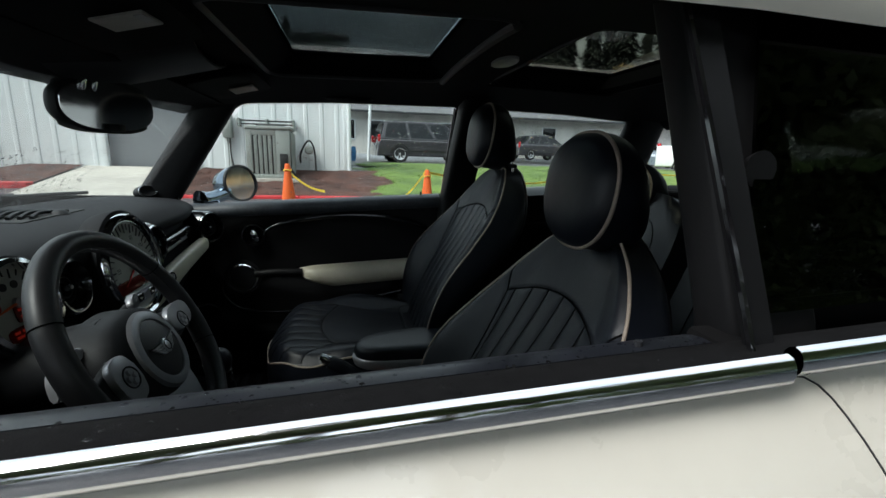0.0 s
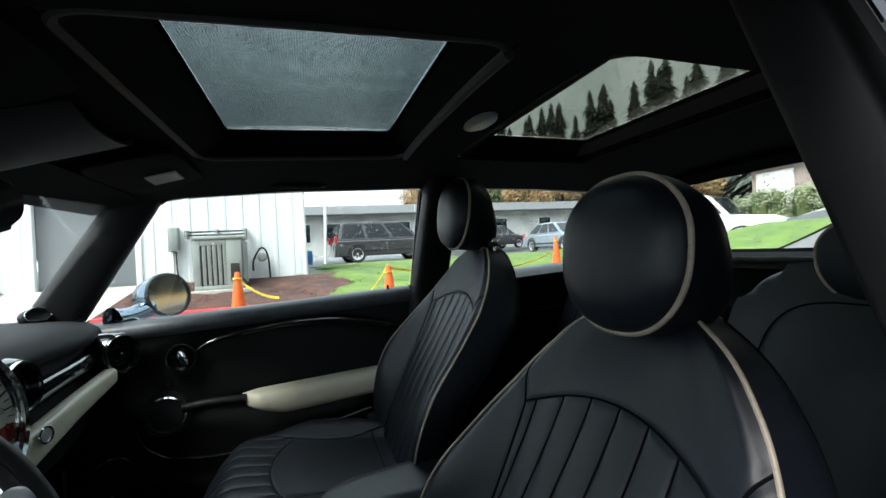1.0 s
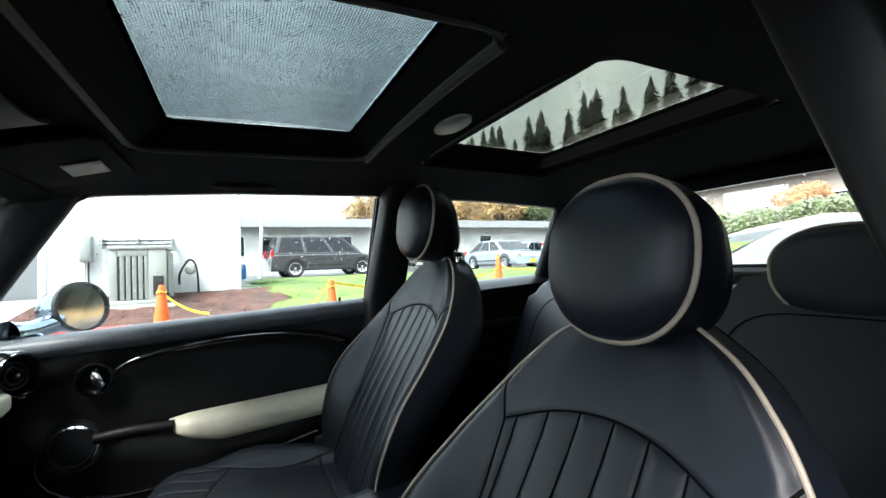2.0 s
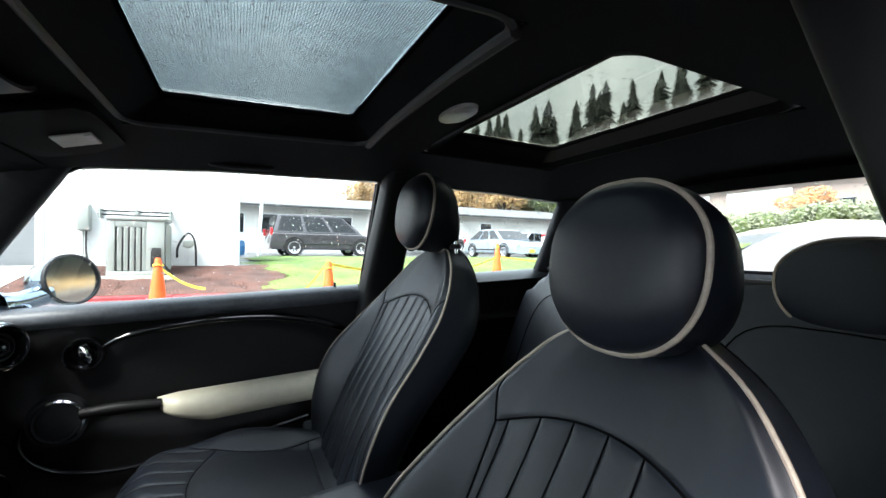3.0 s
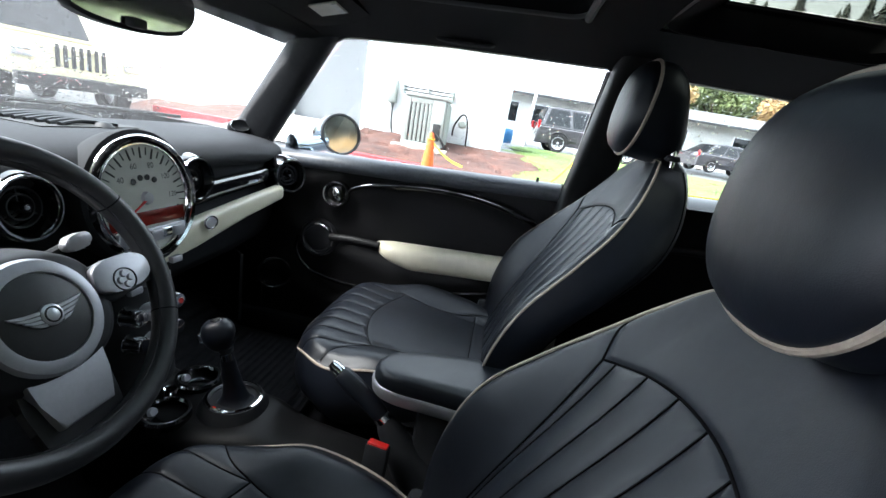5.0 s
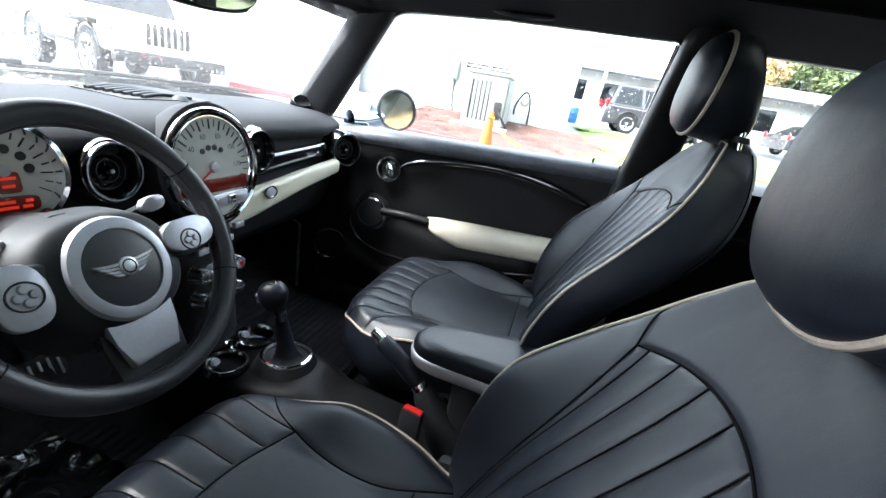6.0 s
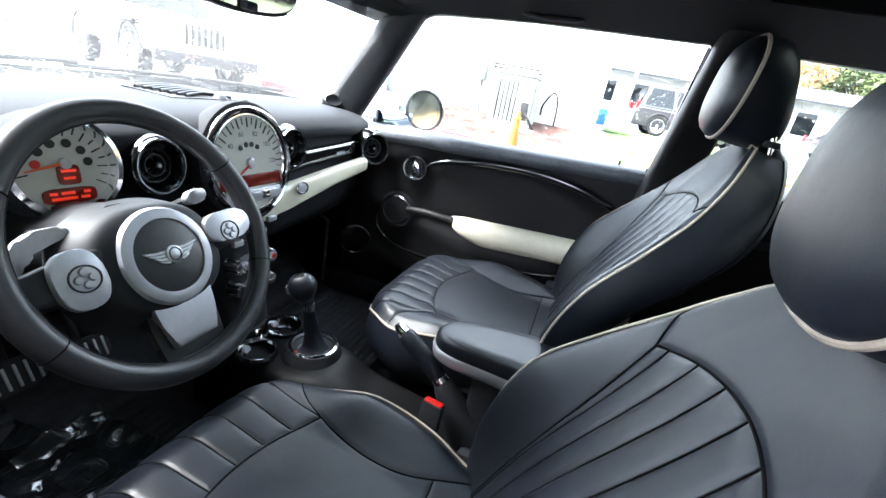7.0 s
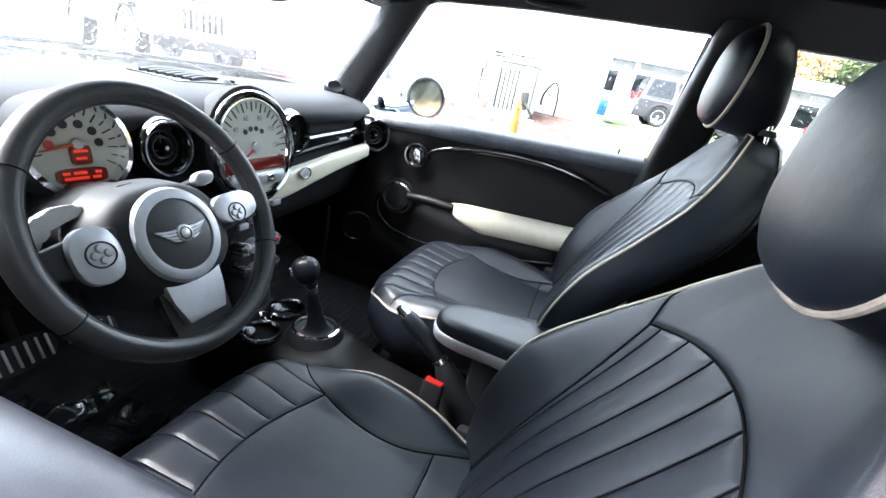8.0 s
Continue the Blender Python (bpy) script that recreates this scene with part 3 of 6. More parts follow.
def door_lining(side):
    """Inner door: cap, panel, arcs, armrest, speaker and round handle."""
    s = side
    door = thing("door_lining", (1.2, s * 0.71, 0.3), "black door lining with cream armrest, gloss arcs and round chrome handle", "door lining", "door linings")
    def cap(u, v):
        x = 0.69 + 1.015 * v
        q = math.pi * (u - 0.08) * 1.16
        if s < 0:  # the driver's ledge is lower, with its window wound down
            return (x, s * (0.712 - 0.052 * math.sin(q) ** 0.9 if math.sin(q) > 0 else 0.712), BELT(x) - 0.045 + 0.026 * math.cos(q))
        return (x, s * (0.712 - 0.042 * math.sin(q) ** 0.9 if math.sin(q) > 0 else 0.712), BELT(x) - 0.030 + 0.030 * math.cos(q))
    part("cap", thick(surf(cap, 14, 40), 0.003), SKY_VINYL if s > 0 else WETCAP, door, "smooth dark vinyl cap along the window line, sky sheen put into its colour" if s > 0 else "damp black vinyl cap along the window line")
    def panel(u, v):
        x = 0.66 + 1.10 * u
        z = 0.27 + (BELT(x) - 0.045 - 0.27) * v
        e = math.hypot((x - 1.27) / 0.46, (z - 0.70) / 0.17)
        dent = 0.022 * (1 - ease(e, 0.75, 1.05))
        e2 = math.hypot((x - 1.22) / 0.42, (z - 0.50) / 0.13)
        dent += 0.02 * (1 - ease(e2, 0.8, 1.05))
        return (x, s * (0.690 + dent), z)
    part("panel", thick(surf(panel, 60, 40), 0.004), PANEL, door)
    arc = spline([(1.026, s * 0.688, 0.785), (1.06, s * 0.686, 0.808), (1.15, s * 0.684, 0.832), (1.30, s * 0.684, 0.850), (1.45, s * 0.684, 0.848), (1.58, s * 0.684, 0.824), (1.66, s * 0.686, 0.792), (1.70, s * 0.688, 0.755)], 40)
    part("upper_arc", tube(arc, [0.005 + 0.011 * math.sin(math.pi * (i / 40) ** 1.3) for i in range(41)], 10), GLOSS, door, "gloss black curved moulding")
    low = spline([(0.865, s * 0.686, 0.60), (0.862, s * 0.684, 0.552), (0.895, s * 0.682, 0.505), (0.96, s * 0.680, 0.475), (1.09, s * 0.680, 0.462), (1.30, s * 0.680, 0.485), (1.55, s * 0.682, 0.535)], 36)
    part("lower_arc", tube(low, 0.0075, 10), GLOSS, door)
    def pad(u, v):
        q = 2 * math.pi * u
        x = 1.148 + 0.50 * v
        full = min(1.0, max(0.0, v * 9.0)) ** 0.5
        top, low_ = 0.640 + 0.006 * min(1.0, v / 0.10) + 0.030 * v, 0.618 - 0.054 * min(1.0, v / 0.26) ** 0.5 + 0.036 * max(0.0, v - 0.26)
        c, si = math.cos(q), math.sin(q)
        return (x, s * (0.690 - 0.055 * full * abs(c) ** 0.8 if c > 0 else 0.690), (top + low_) / 2 + (top - low_) / 2 * math.copysign(abs(si) ** 0.75, si))
    part("armrest", surf(pad, 24, 30, loop_u=True), CREAM, door, "cream padded armrest")
    part("pull_bar", tube(spline([(0.985, s * 0.675, 0.622), (1.06, s * 0.668, 0.630), (1.16, s * 0.668, 0.628)], 10), [0.014] * 11, 10), PANEL, door)
    m = facing((0.935, s * 0.696, 0.606), (0.12, -s, 0.05))
    spk = part("speaker", lathe([(0.0, 0.006), (0.03, 0.010), (0.044, 0.004), (0.050, 0.018), (0.062, 0.016), (0.068, -0.01)], 32, m), PLASTIC, door)
    part("speaker_ring", lathe([(0.046, 0.012), (0.050, 0.019), (0.055, 0.018), (0.056, 0.010)], 32, m), CHROME, spk)
    m = facing((0.984, s * 0.696, 0.772), (0.1, -s, 0.05))
    hand = part("handle_bowl", lathe([(0.0, -0.004), (0.03, 0.0), (0.036, 0.014), (0.043, 0.016), (0.047, 0.0)], 32, m), GLOSS, door)
    part("handle_ring", lathe([(0.0355, 0.013), (0.038, 0.0185), (0.042, 0.0185), (0.045, 0.012)], 32, m), CHROME, hand)
    part("handle_lever", moved(prism(rounded(0.011, 0.026, 20, 2.6), 0.014, 0.004), m @ pose(0.004, 0, 0.004, 0, 0, 20)), CHROME, hand, "chrome release lever")
    part("lock_pin", tube([(1.63, s * 0.700, BELT(1.63) - (0.004 if s > 0 else 0.030)), (1.63, s * 0.700, BELT(1.63) + (0.012 if s > 0 else -0.014))], 0.004, 8), PLASTIC, door)
    return door


door_lining(1)
door_lining(-1)
for side in (1, -1):
    lining = thing("rear_side_lining", (2.2, side * 0.66, 0.3), "black rear side trim panel with curved armrest line", "side trim", "rear side trims")
    part("panel", thick(surf(lambda u, v: (1.80 + 0.87 * u, side * (0.672 - 0.03 * math.sin(math.pi * v)), 0.26 + (BELT(1.80 + 0.87 * u) - 0.26) * v), 20, 16), 0.004), PANEL, lining)
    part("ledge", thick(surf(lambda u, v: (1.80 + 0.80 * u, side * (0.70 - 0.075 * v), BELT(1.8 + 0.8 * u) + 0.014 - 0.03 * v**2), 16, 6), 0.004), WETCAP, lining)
    part("armrest_line", tube(spline([(1.84, side * 0.655, 0.74), (1.95, side * 0.640, 0.79), (2.1, side * 0.632, 0.815), (2.3, side * 0.635, 0.82)], 20), 0.012, 8), PLASTIC, lining)
    part("belt_anchor", lathe([(0.0, 0.012), (0.016, 0.010), (0.02, 0.0)], 16, facing((1.775, side * 0.668, 1.09), (0, -side, 0))), PANEL, lining)
    grip = thing("grab_handle", (1.35, side * 0.57, 1.28), "folded black grab handle above the side window", "grab handle", "grab handles")
    part("bar", tube(spline([(1.27, side * 0.572, 1.293), (1.28, side * 0.556, 1.275), (1.35, side * 0.553, 1.270), (1.42, side * 0.556, 1.275), (1.43, side * 0.572, 1.293)], 20), 0.008, 8), PLASTIC, grip)
    visor = thing("sun_visor", (1.0, side * 0.31, 1.28), "black sun visor folded up, white paper label", "sun visor", "sun visors")
    part("blade", moved(prism(rounded(0.085, 0.17, 32, 6), 0.016, 0.006), pose(1.035, side * 0.33, 1.262, 0, -14, 0)), LINING, visor)
    part("label_sheet", moved(box(-0.032, 0.032, -0.036, 0.036, -0.003, 0.0), pose(1.058, side * 0.338, 1.2615, -side * 3, -14, 0)), LABEL, visor, "plain white paper label")
    part("label_strip", moved(box(0.018, 0.03, -0.03, 0.03, -0.0045, -0.003), pose(1.058, side * 0.338, 1.2615, -side * 3, -14, 0)), LAMP_LENS, visor)

# ---- outside mirror on the passenger's door ----
wing = thing("wing_mirror", (0.84, 0.80, 0.89), "oval wing mirror in a dark reflective shell", "wing mirror")
m = facing((0.905, 0.885, 0.955), (1, -0.56, 0.19))
shell = moved(lathe([(0.0, -0.11), (0.035, -0.105), (0.066, -0.07), (0.080, -0.02), (0.080, 0.006), (0.076, 0.008), (0.072, 0.0)], 36), m @ Matrix.Diagonal((1.12, 0.92, 1, 1)))
part("shell", shell, SHELL, wing, "dark glossy mirror shell")
part("mirror_glass", moved(lathe([(0.0, 0.003), (0.072, 0.003), (0.073, 0.0)], 36), m @ Matrix.Diagonal((1.12, 0.92, 1, 1))), MIRROR, wing, "round mirror glass")
part("mirror_rim", moved(lathe([(0.072, 0.002), (0.075, 0.010), (0.081, 0.009), (0.082, 0.0)], 36), m @ Matrix.Diagonal((1.12, 0.92, 1, 1))), PLASTIC, wing)
part("foot", tube(spline([(0.80, 0.72, 0.90), (0.83, 0.77, 0.905), (0.86, 0.84, 0.92)], 8), [0.04, 0.036, 0.032, 0.03, 0.028, 0.028, 0.028, 0.03, 0.03], 10), SHELL, wing)

# ---- rear-view mirror ----
mir_h = 0.054
rvm = thing("rear_view_mirror", (0.84, -0.01, 1.25), "oval black rear-view mirror hanging from the windshield", "rear-view mirror")
m = facing((0.868, 0.005, 1.172), (1, -0.44, -0.02))
part("housing", moved(prism(rounded(0.109, mir_h, 40, 2.5), 0.036, 0.014), m @ pose(0, 0, -0.036)), PLASTIC, rvm)
part("mirror_glass", moved(prism(rounded(0.102, mir_h - 0.007, 40, 2.5), 0.002), m @ pose(0, 0, 0.0)), MIRROR, rvm, "clear mirror glass")
part("stem", tube([(0.84, 0, 1.195), (0.80, 0, 1.225), (0.775, 0, 1.245)], [0.016, 0.014, 0.022], 10), PLASTIC, rvm)
part("switch_knob", box(0.868, 0.888, -0.012, 0.016, 1.122, 1.138, 0.004), PLASTIC, rvm)
head = thing("overhead_console", (0.92, 0, 1.27), "black overhead console with a row of toggle switches", "overhead console")
part("body", thick(surf(lambda u, v: (0.83 + 0.24 * u, (2 * v - 1) * (0.13 - 0.02 * u), 1.236 + 0.055 * u - 0.02 * math.cos(math.pi * (v - 0.5)) ** 0.6), 12, 16), 0.006), PLASTIC, head)
for k in range(5):
    part("toggle", moved(prism(rounded(0.006, 0.009, 12, 2.2), 0.024, 0.003), facing((0.85 + 0.006 * k, -0.05 + 0.026 * k, 1.222), (-0.25, 0, -1))), CHROME, head)

# ---- front seats: built for the driver, then copied ----
SY = -0.357
BACK_DIR, BACK_OUT = Vector((0.422, 0, 0.906)), Vector((-0.906, 0, 0.422))
RIM_S = (0.0, 0.2, 0.4, 0.6, 0.75, 0.87, 0.95, 1.0)
RIM_W = (0.262, 0.282, 0.285, 0.258, 0.220, 0.170, 0.118, 0.062)
RIM_H = (-0.003, 0.048, 0.059, 0.029, 0.006, -0.002, -0.004, -0.010)


def flowing(xs, ys):
    """A smooth curve through knots, as a dense table."""
    slopes = np.gradient(np.array(ys), np.array(xs))
    grid, vals = np.linspace(xs[0], xs[-1], 201), []
    for g in grid:
        k = min(len(xs) - 2, max(0, int(np.searchsorted(xs, g, "right")) - 1))
        d = xs[k + 1] - xs[k]
        q = (g - xs[k]) / d
        vals.append((2 * q**3 - 3 * q**2 + 1) * ys[k] + (q**3 - 2 * q**2 + q) * d * slopes[k] + (3 * q**2 - 2 * q**3) * ys[k + 1] + (q**3 - q**2) * d * slopes[k + 1])
    return lambda x: float(np.interp(x, grid, vals))


back_half, back_rise = flowing(RIM_S, RIM_W), flowing(RIM_S, RIM_H)
inset_w = lambda s: 0.160 + 0.014 * min(1.0, s / 0.70)
arch_s = lambda y: 0.792 - 0.085 * (y / 0.174) ** 2


def back_regions(y, s):
    """Which panel of the backrest a place belongs to, and how far it is from the nearest seam."""
    ay = abs(y)
    wi = 0.160 + 0.014 * min(1.0, s / 0.70)
    arch = 0.792 - 0.085 * (y / 0.174) ** 2
    d_side, d_top = wi - ay, (arch - s) * 0.62
    if d_side > 0 and d_top > 0:
        k = math.floor((y + 0.208) / 0.052)
        edge = min((y + 0.208) - k * 0.052, (k + 1) * 0.052 - (y + 0.208))
        return "insert", min(edge * 1.0, d_side, d_top), edge
    line = 0.705 + (ay - 0.174) * 4.0  # seam from the insert's corner out to the edge
    if ay < 0.174 and s > 0.6 or s > line and s > 0.60:
        return "upper", min(abs(d_top) if ay < 0.176 else 9, abs(s - line) * 0.16 if ay > 0.16 else 9), 1
    return "bolster", min(abs(d_side), abs(s - line) * 0.16 if ay > 0.16 and s > 0.5 else 9), 1


onset = flowing((0.0, 0.3, 0.5, 0.75, 1.0), (0.54, 0.54, 0.56, 0.60, 0.60))


def back_point(u, s, relief=True, sink=0.0):
    w = back_half(s)
    y = w * u
    q = abs(u)
    on = onset(s)
    h = (back_rise(s) + 0.010) * ease(q, on, min(0.96, on + 0.40)) - 0.010 * ease(q, 0.86, 1.0) ** 1.5
    h += 0.022 * math.cos(math.pi * min(1, abs(s - 0.30) / 0.5)) * (0.5 + 0.5 * math.cos(math.pi * q)) * 0.6
    h -= sink
    if relief:
        name, d, _ = back_regions(y, s)
        h -= 0.0022 * math.exp(-((d / 0.0045) ** 2))
        if name == "insert":
            h += 0.0022 * math.sin(math.pi * min(1, d / 0.024) / 2)
    p = Vector((1.497, SY, 0.405)) + BACK_DIR * (0.625 * s) + BACK_OUT * h
    return (p.x + 0.02 * s * s, SY + y, p.z)


def split(f, nu, nv, region):
    """A sheet cut into its panels."""
    sheets = {}
    pts = [[f(i / nu, j / nv) for j in range(nv + 1)] for i in range(nu + 1)]
    for i in range(nu):
        for j in range(nv):
            sheets.setdefault(region((i + 0.5) / nu, (j + 0.5) / nv), []).append((i, j))
    out = {}
    for name, cells in sheets.items():
        ids, verts, faces = {}, [], []
        for i, j in cells:
            face = []
            for c in ((i, j), (i + 1, j), (i + 1, j + 1), (i, j + 1)):
                if c not in ids:
                    ids[c] = len(verts)
                    verts.append(pts[c[0]][c[1]])
                face.append(ids[c])
            faces.append(face)
        me = bpy.data.meshes.new("tmp")
        me.from_pydata(verts, [], faces)
        bm = bmesh.new()
        bm.from_mesh(me)
        bpy.data.meshes.remove(me)
        out[name] = bm
    return out


seat = thing("front_seat", (1.3, SY, 0.24), "black leather bucket seat with pleated insert and cream piping, headrest low", "seat", "front seats")
NU = 210


def back_name(u, v):
    y = (2 * u - 1) * back_half(v)
    name = back_regions(y, v)[0]
    return name + ("_l" if y < 0 else "_r") if name == "bolster" else name + str(math.floor((y + 0.208) / 0.052)) if name == "insert" else name


for name, bm in split(lambda u, v: back_point(2 * u - 1, v), NU, 230, back_name).items():
    part("pleat" if name.startswith("insert") else "side_bolster" if name.startswith("bolster") else "shoulder_panel", bm, LEATHER, seat, angle=80)


def back_shell(u, s):
    """From the front rim round the rear of the backrest."""
    a, c, si = Vector(back_point(-1, s, False)), math.cos(math.pi * u), math.sin(math.pi * u)
    w, t = back_half(s), (0.105 + 0.035 * ease(s, 0.1, 0.7)) * math.sqrt(1 - 0.70 * max(0.0, (s - 0.7) / 0.3) ** 2)
    fat = 1 + 0.10 * si * (0.3 + 0.7 * s)
    rear = a - BACK_OUT * (t * si**0.55)
    return (rear.x, SY - w * math.copysign(abs(c) ** 0.6, c) * fat, rear.z + 0.020 * si * ease(s, 0.8, 1.0))


part("back_shell", surf(back_shell, 48, 60), LEATHER, seat, "smooth black leather seat rear", angle=80)
crown_c = Vector((1.812, SY, 0.984))
part("back_top", surf(lambda u, v: tuple(Vector(back_shell(u, 1.0)).lerp(crown_c, v) + Vector((0, 0, 0.010 * math.sin(math.pi * v)))), 48, 6), LEATHER, seat, angle=80)
part("back_lip", surf(lambda u, v: tuple(Vector(back_point(2 * u - 1, 1.0, False)).lerp(crown_c, v) + Vector((0, 0, 0.006 * math.sin(math.pi * v)))), 12, 4), LEATHER, seat, angle=80)
rim = [back_point(-1, s, False) for s in np.linspace(0.02, 1, 70)] + [back_point(u, 1, False) for u in np.linspace(-0.8, 0.8, 7)] + [back_point(1, s, False) for s in np.linspace(1, 0.02, 70)]
part("back_piping", tube([Vector(p) + BACK_OUT * 0.001 for p in rim], 0.0028, 8), PIPING, seat, "cream piping")
for k in (0.20, 0.80):
    part("side_seam", tube([back_shell(k, s) for s in np.linspace(0.05, 1, 50)], 0.0018, 6), THREAD, seat)


def back_seam(places, r=0.0013, sink=0.0016):
    return part("seam", tube([back_point(y / back_half(s), s, False, sink) for y, s in places], r, 6), THREAD, seat)


corner_s = 0.705
back_seam([(y, arch_s(y)) for y in np.linspace(-0.174, 0.174, 50)], 0.0016)
for e in (-1, 1):
    back_seam([(e * inset_w(s), s) for s in np.linspace(0.03, corner_s, 50)], 0.0016)
    back_seam([(e * (0.174 + q), corner_s + 4.0 * q) for q in np.linspace(0, 0.0245, 14)], 0.0016)
    for k in range(70):
        s0 = 0.10 + 0.0088 * k
        u0 = e * (1 - 0.013 / back_half(s0))
        part("stitch", tube([back_point(u0, s0, False, -0.0004), back_point(e * (1 - 0.013 / back_half(s0 + 0.0058)), s0 + 0.0058, False, -0.0004)], 0.0010, 4), THREAD, seat)
for k in range(1, 8):
    y = -0.208 + 0.052 * k
    if abs(y) < 0.16:
        back_seam([(y, s) for s in np.linspace(0.03, arch_s(y) - 0.002, 50)])

CX0, CX1 = 1.012, 1.54
cush_rear = flowing((1.22, 1.28, 1.34, 1.42, 1.49, 1.54), (0.262, 0.268, 0.265, 0.248, 0.222, 0.205))


def cush_half(x):
    """Half the cushion's width: a rounded front, then slowly narrowing."""
    return 0.262 * math.sqrt(1 - ((1.22 - x) / 0.2095) ** 2.6) if x < 1.22 else cush_rear(x)


leaf_y = flowing((1.12, 1.16, 1.226, 1.30, 1.38, 1.48, 1.54), (0.262, 0.212, 0.172, 0.150, 0.146, 0.168, 0.19))
arc_x = lambda y: 1.178 + 0.052 * (y / 0.172) ** 2


def cush_region(x, y):
    ay = abs(y)
    leaf, arc = leaf_y(x), arc_x(y)
    if ay > leaf and x > 1.10:
        return "bolster", abs(ay - leaf), 1
    if x < arc:
        fan = y / (1 - 0.9 * (x - 1.08))
        k = math.floor((fan + 0.42) / 0.056)
        e = min(fan + 0.42 - k * 0.056, (k + 1) * 0.056 - fan - 0.42)
        return "pleat%d" % k, min(e, arc - x, abs(leaf - ay) if x > 1.1 else 9), e
    rear = abs(x - 1.455)
    return "centre" if x < 1.455 else "rear", min(x - arc, leaf - ay, rear), 1


def cush_point(u, v, relief=True):
    x = CX0 + (CX1 - CX0) * v
    w = cush_half(x)
    q = abs(2 * u - 1)
    y = w * (2 * u - 1)
    z = 0.468 - 0.022 * ease(x, 1.2, 1.5) + 0.012 * ease(1.2 - x, 0, 0.12)
    near = math.hypot(1 - min(1.0, (x - CX0) / 0.095), (1 - min(1.0, (w - abs(y)) / 0.055)) * (0.55 - 0.30 * ease(x, 1.10, 1.40)))
    z -= 0.074 * min(1.0, near) ** 2
    z += 0.030 * ease(q, 0.50, 0.90) * ease(x, 1.12, 1.30) * (1 - 0.5 * ease(x, 1.42, 1.54)) - 0.010 * ease(q, 0.88, 1.0) ** 1.4
    if relief:
        name, d, _ = cush_region(x, y)
        z -= 0.0016 * math.exp(-((d / 0.0045) ** 2))
        if name.startswith("pleat"):
            z += 0.0016 * math.sin(math.pi * min(1, d / 0.026) / 2)
    return (x, SY + y, z)


def cush_name(u, v):
    x = CX0 + (CX1 - CX0) * v
    y = cush_half(x) * (2 * u - 1)
    name = cush_region(x, y)[0]
    return name + ("_l" if y < 0 else "_r") if name == "bolster" else name


for name, bm in split(cush_point, 210, 200, cush_name).items():
    part("cushion_pleat" if name.startswith("pleat") else "cushion_bolster" if name.startswith("bolster") else "cushion_panel", bm, LEATHER, seat, angle=80)
edge = [cush_point(0, v, False) for v in np.linspace(1, 0, 50)] + [cush_point(u, 0, False) for u in np.linspace(0.06, 0.94, 14)] + [cush_point(1, v, False) for v in np.linspace(0, 1, 50)]
part("cushion_piping", tube([(x, y, z - 0.001) for x, y, z in edge], 0.0032, 8), PIPING, seat, "cream piping")
part("cushion_side", surf(lambda u, v: tuple(Vector(edge[min(int(u * (len(edge) - 1)), len(edge) - 1)]).lerp(Vector((1.30, SY, 0.30)), 0.0) - Vector((0, 0, 0.006 + 0.16 * v)) + (Vector((1.3, SY, 0)) - Vector((edge[int(u * (len(edge) - 1))][0], edge[int(u * (len(edge) - 1))][1], 0))) * (0.16 * v * v - 0.04 * math.sin(math.pi * v))), len(edge) - 1, 8), LEATHER, seat, angle=80)


def cush_seam(places, r=0.0014):
    pts = []
    for x, y in places:
        p = cush_point((y / cush_half(x) + 1) / 2, (x - CX0) / (CX1 - CX0), False)
        pts.append((p[0], p[1], p[2] - 0.0016))
    return part("cushion_seam", tube(pts, r, 6), THREAD, seat)


cush_seam([(arc_x(y), y) for y in np.linspace(-0.171, 0.171, 50)], 0.0017)
cush_seam([(1.455, y) for y in np.linspace(-0.158, 0.158, 16)])
for e in (-1, 1):
    cush_seam([(x, e * leaf_y(x)) for x in np.linspace(1.135, 1.535, 50)], 0.0017)
for k in range(15):
    f = -0.42 + 0.056 * k
    run = [(x, f * (1 - 0.9 * (x - 1.08))) for x in np.linspace(1.022, 1.26, 44)]
    run = [(x, y) for x, y in run if x < arc_x(y) - 0.001 and abs(y) < cush_half(x) - 0.003 and (x < 1.12 or abs(y) < leaf_y(x))]
    if len(run) > 4:
        cush_seam(run)
part("seat_base", box(1.12, 1.52, SY - 0.19, SY + 0.19, 0.24, 0.33, 0.02), PLASTIC, seat)
part("seat_hinge", box(1.47, 1.56, SY - 0.262, SY - 0.232, 0.33, 0.46, 0.012), PLASTIC, seat)
part("recline_cover", box(1.47, 1.56, SY + 0.232, SY + 0.258, 0.33, 0.46, 0.012), PLASTIC, seat)


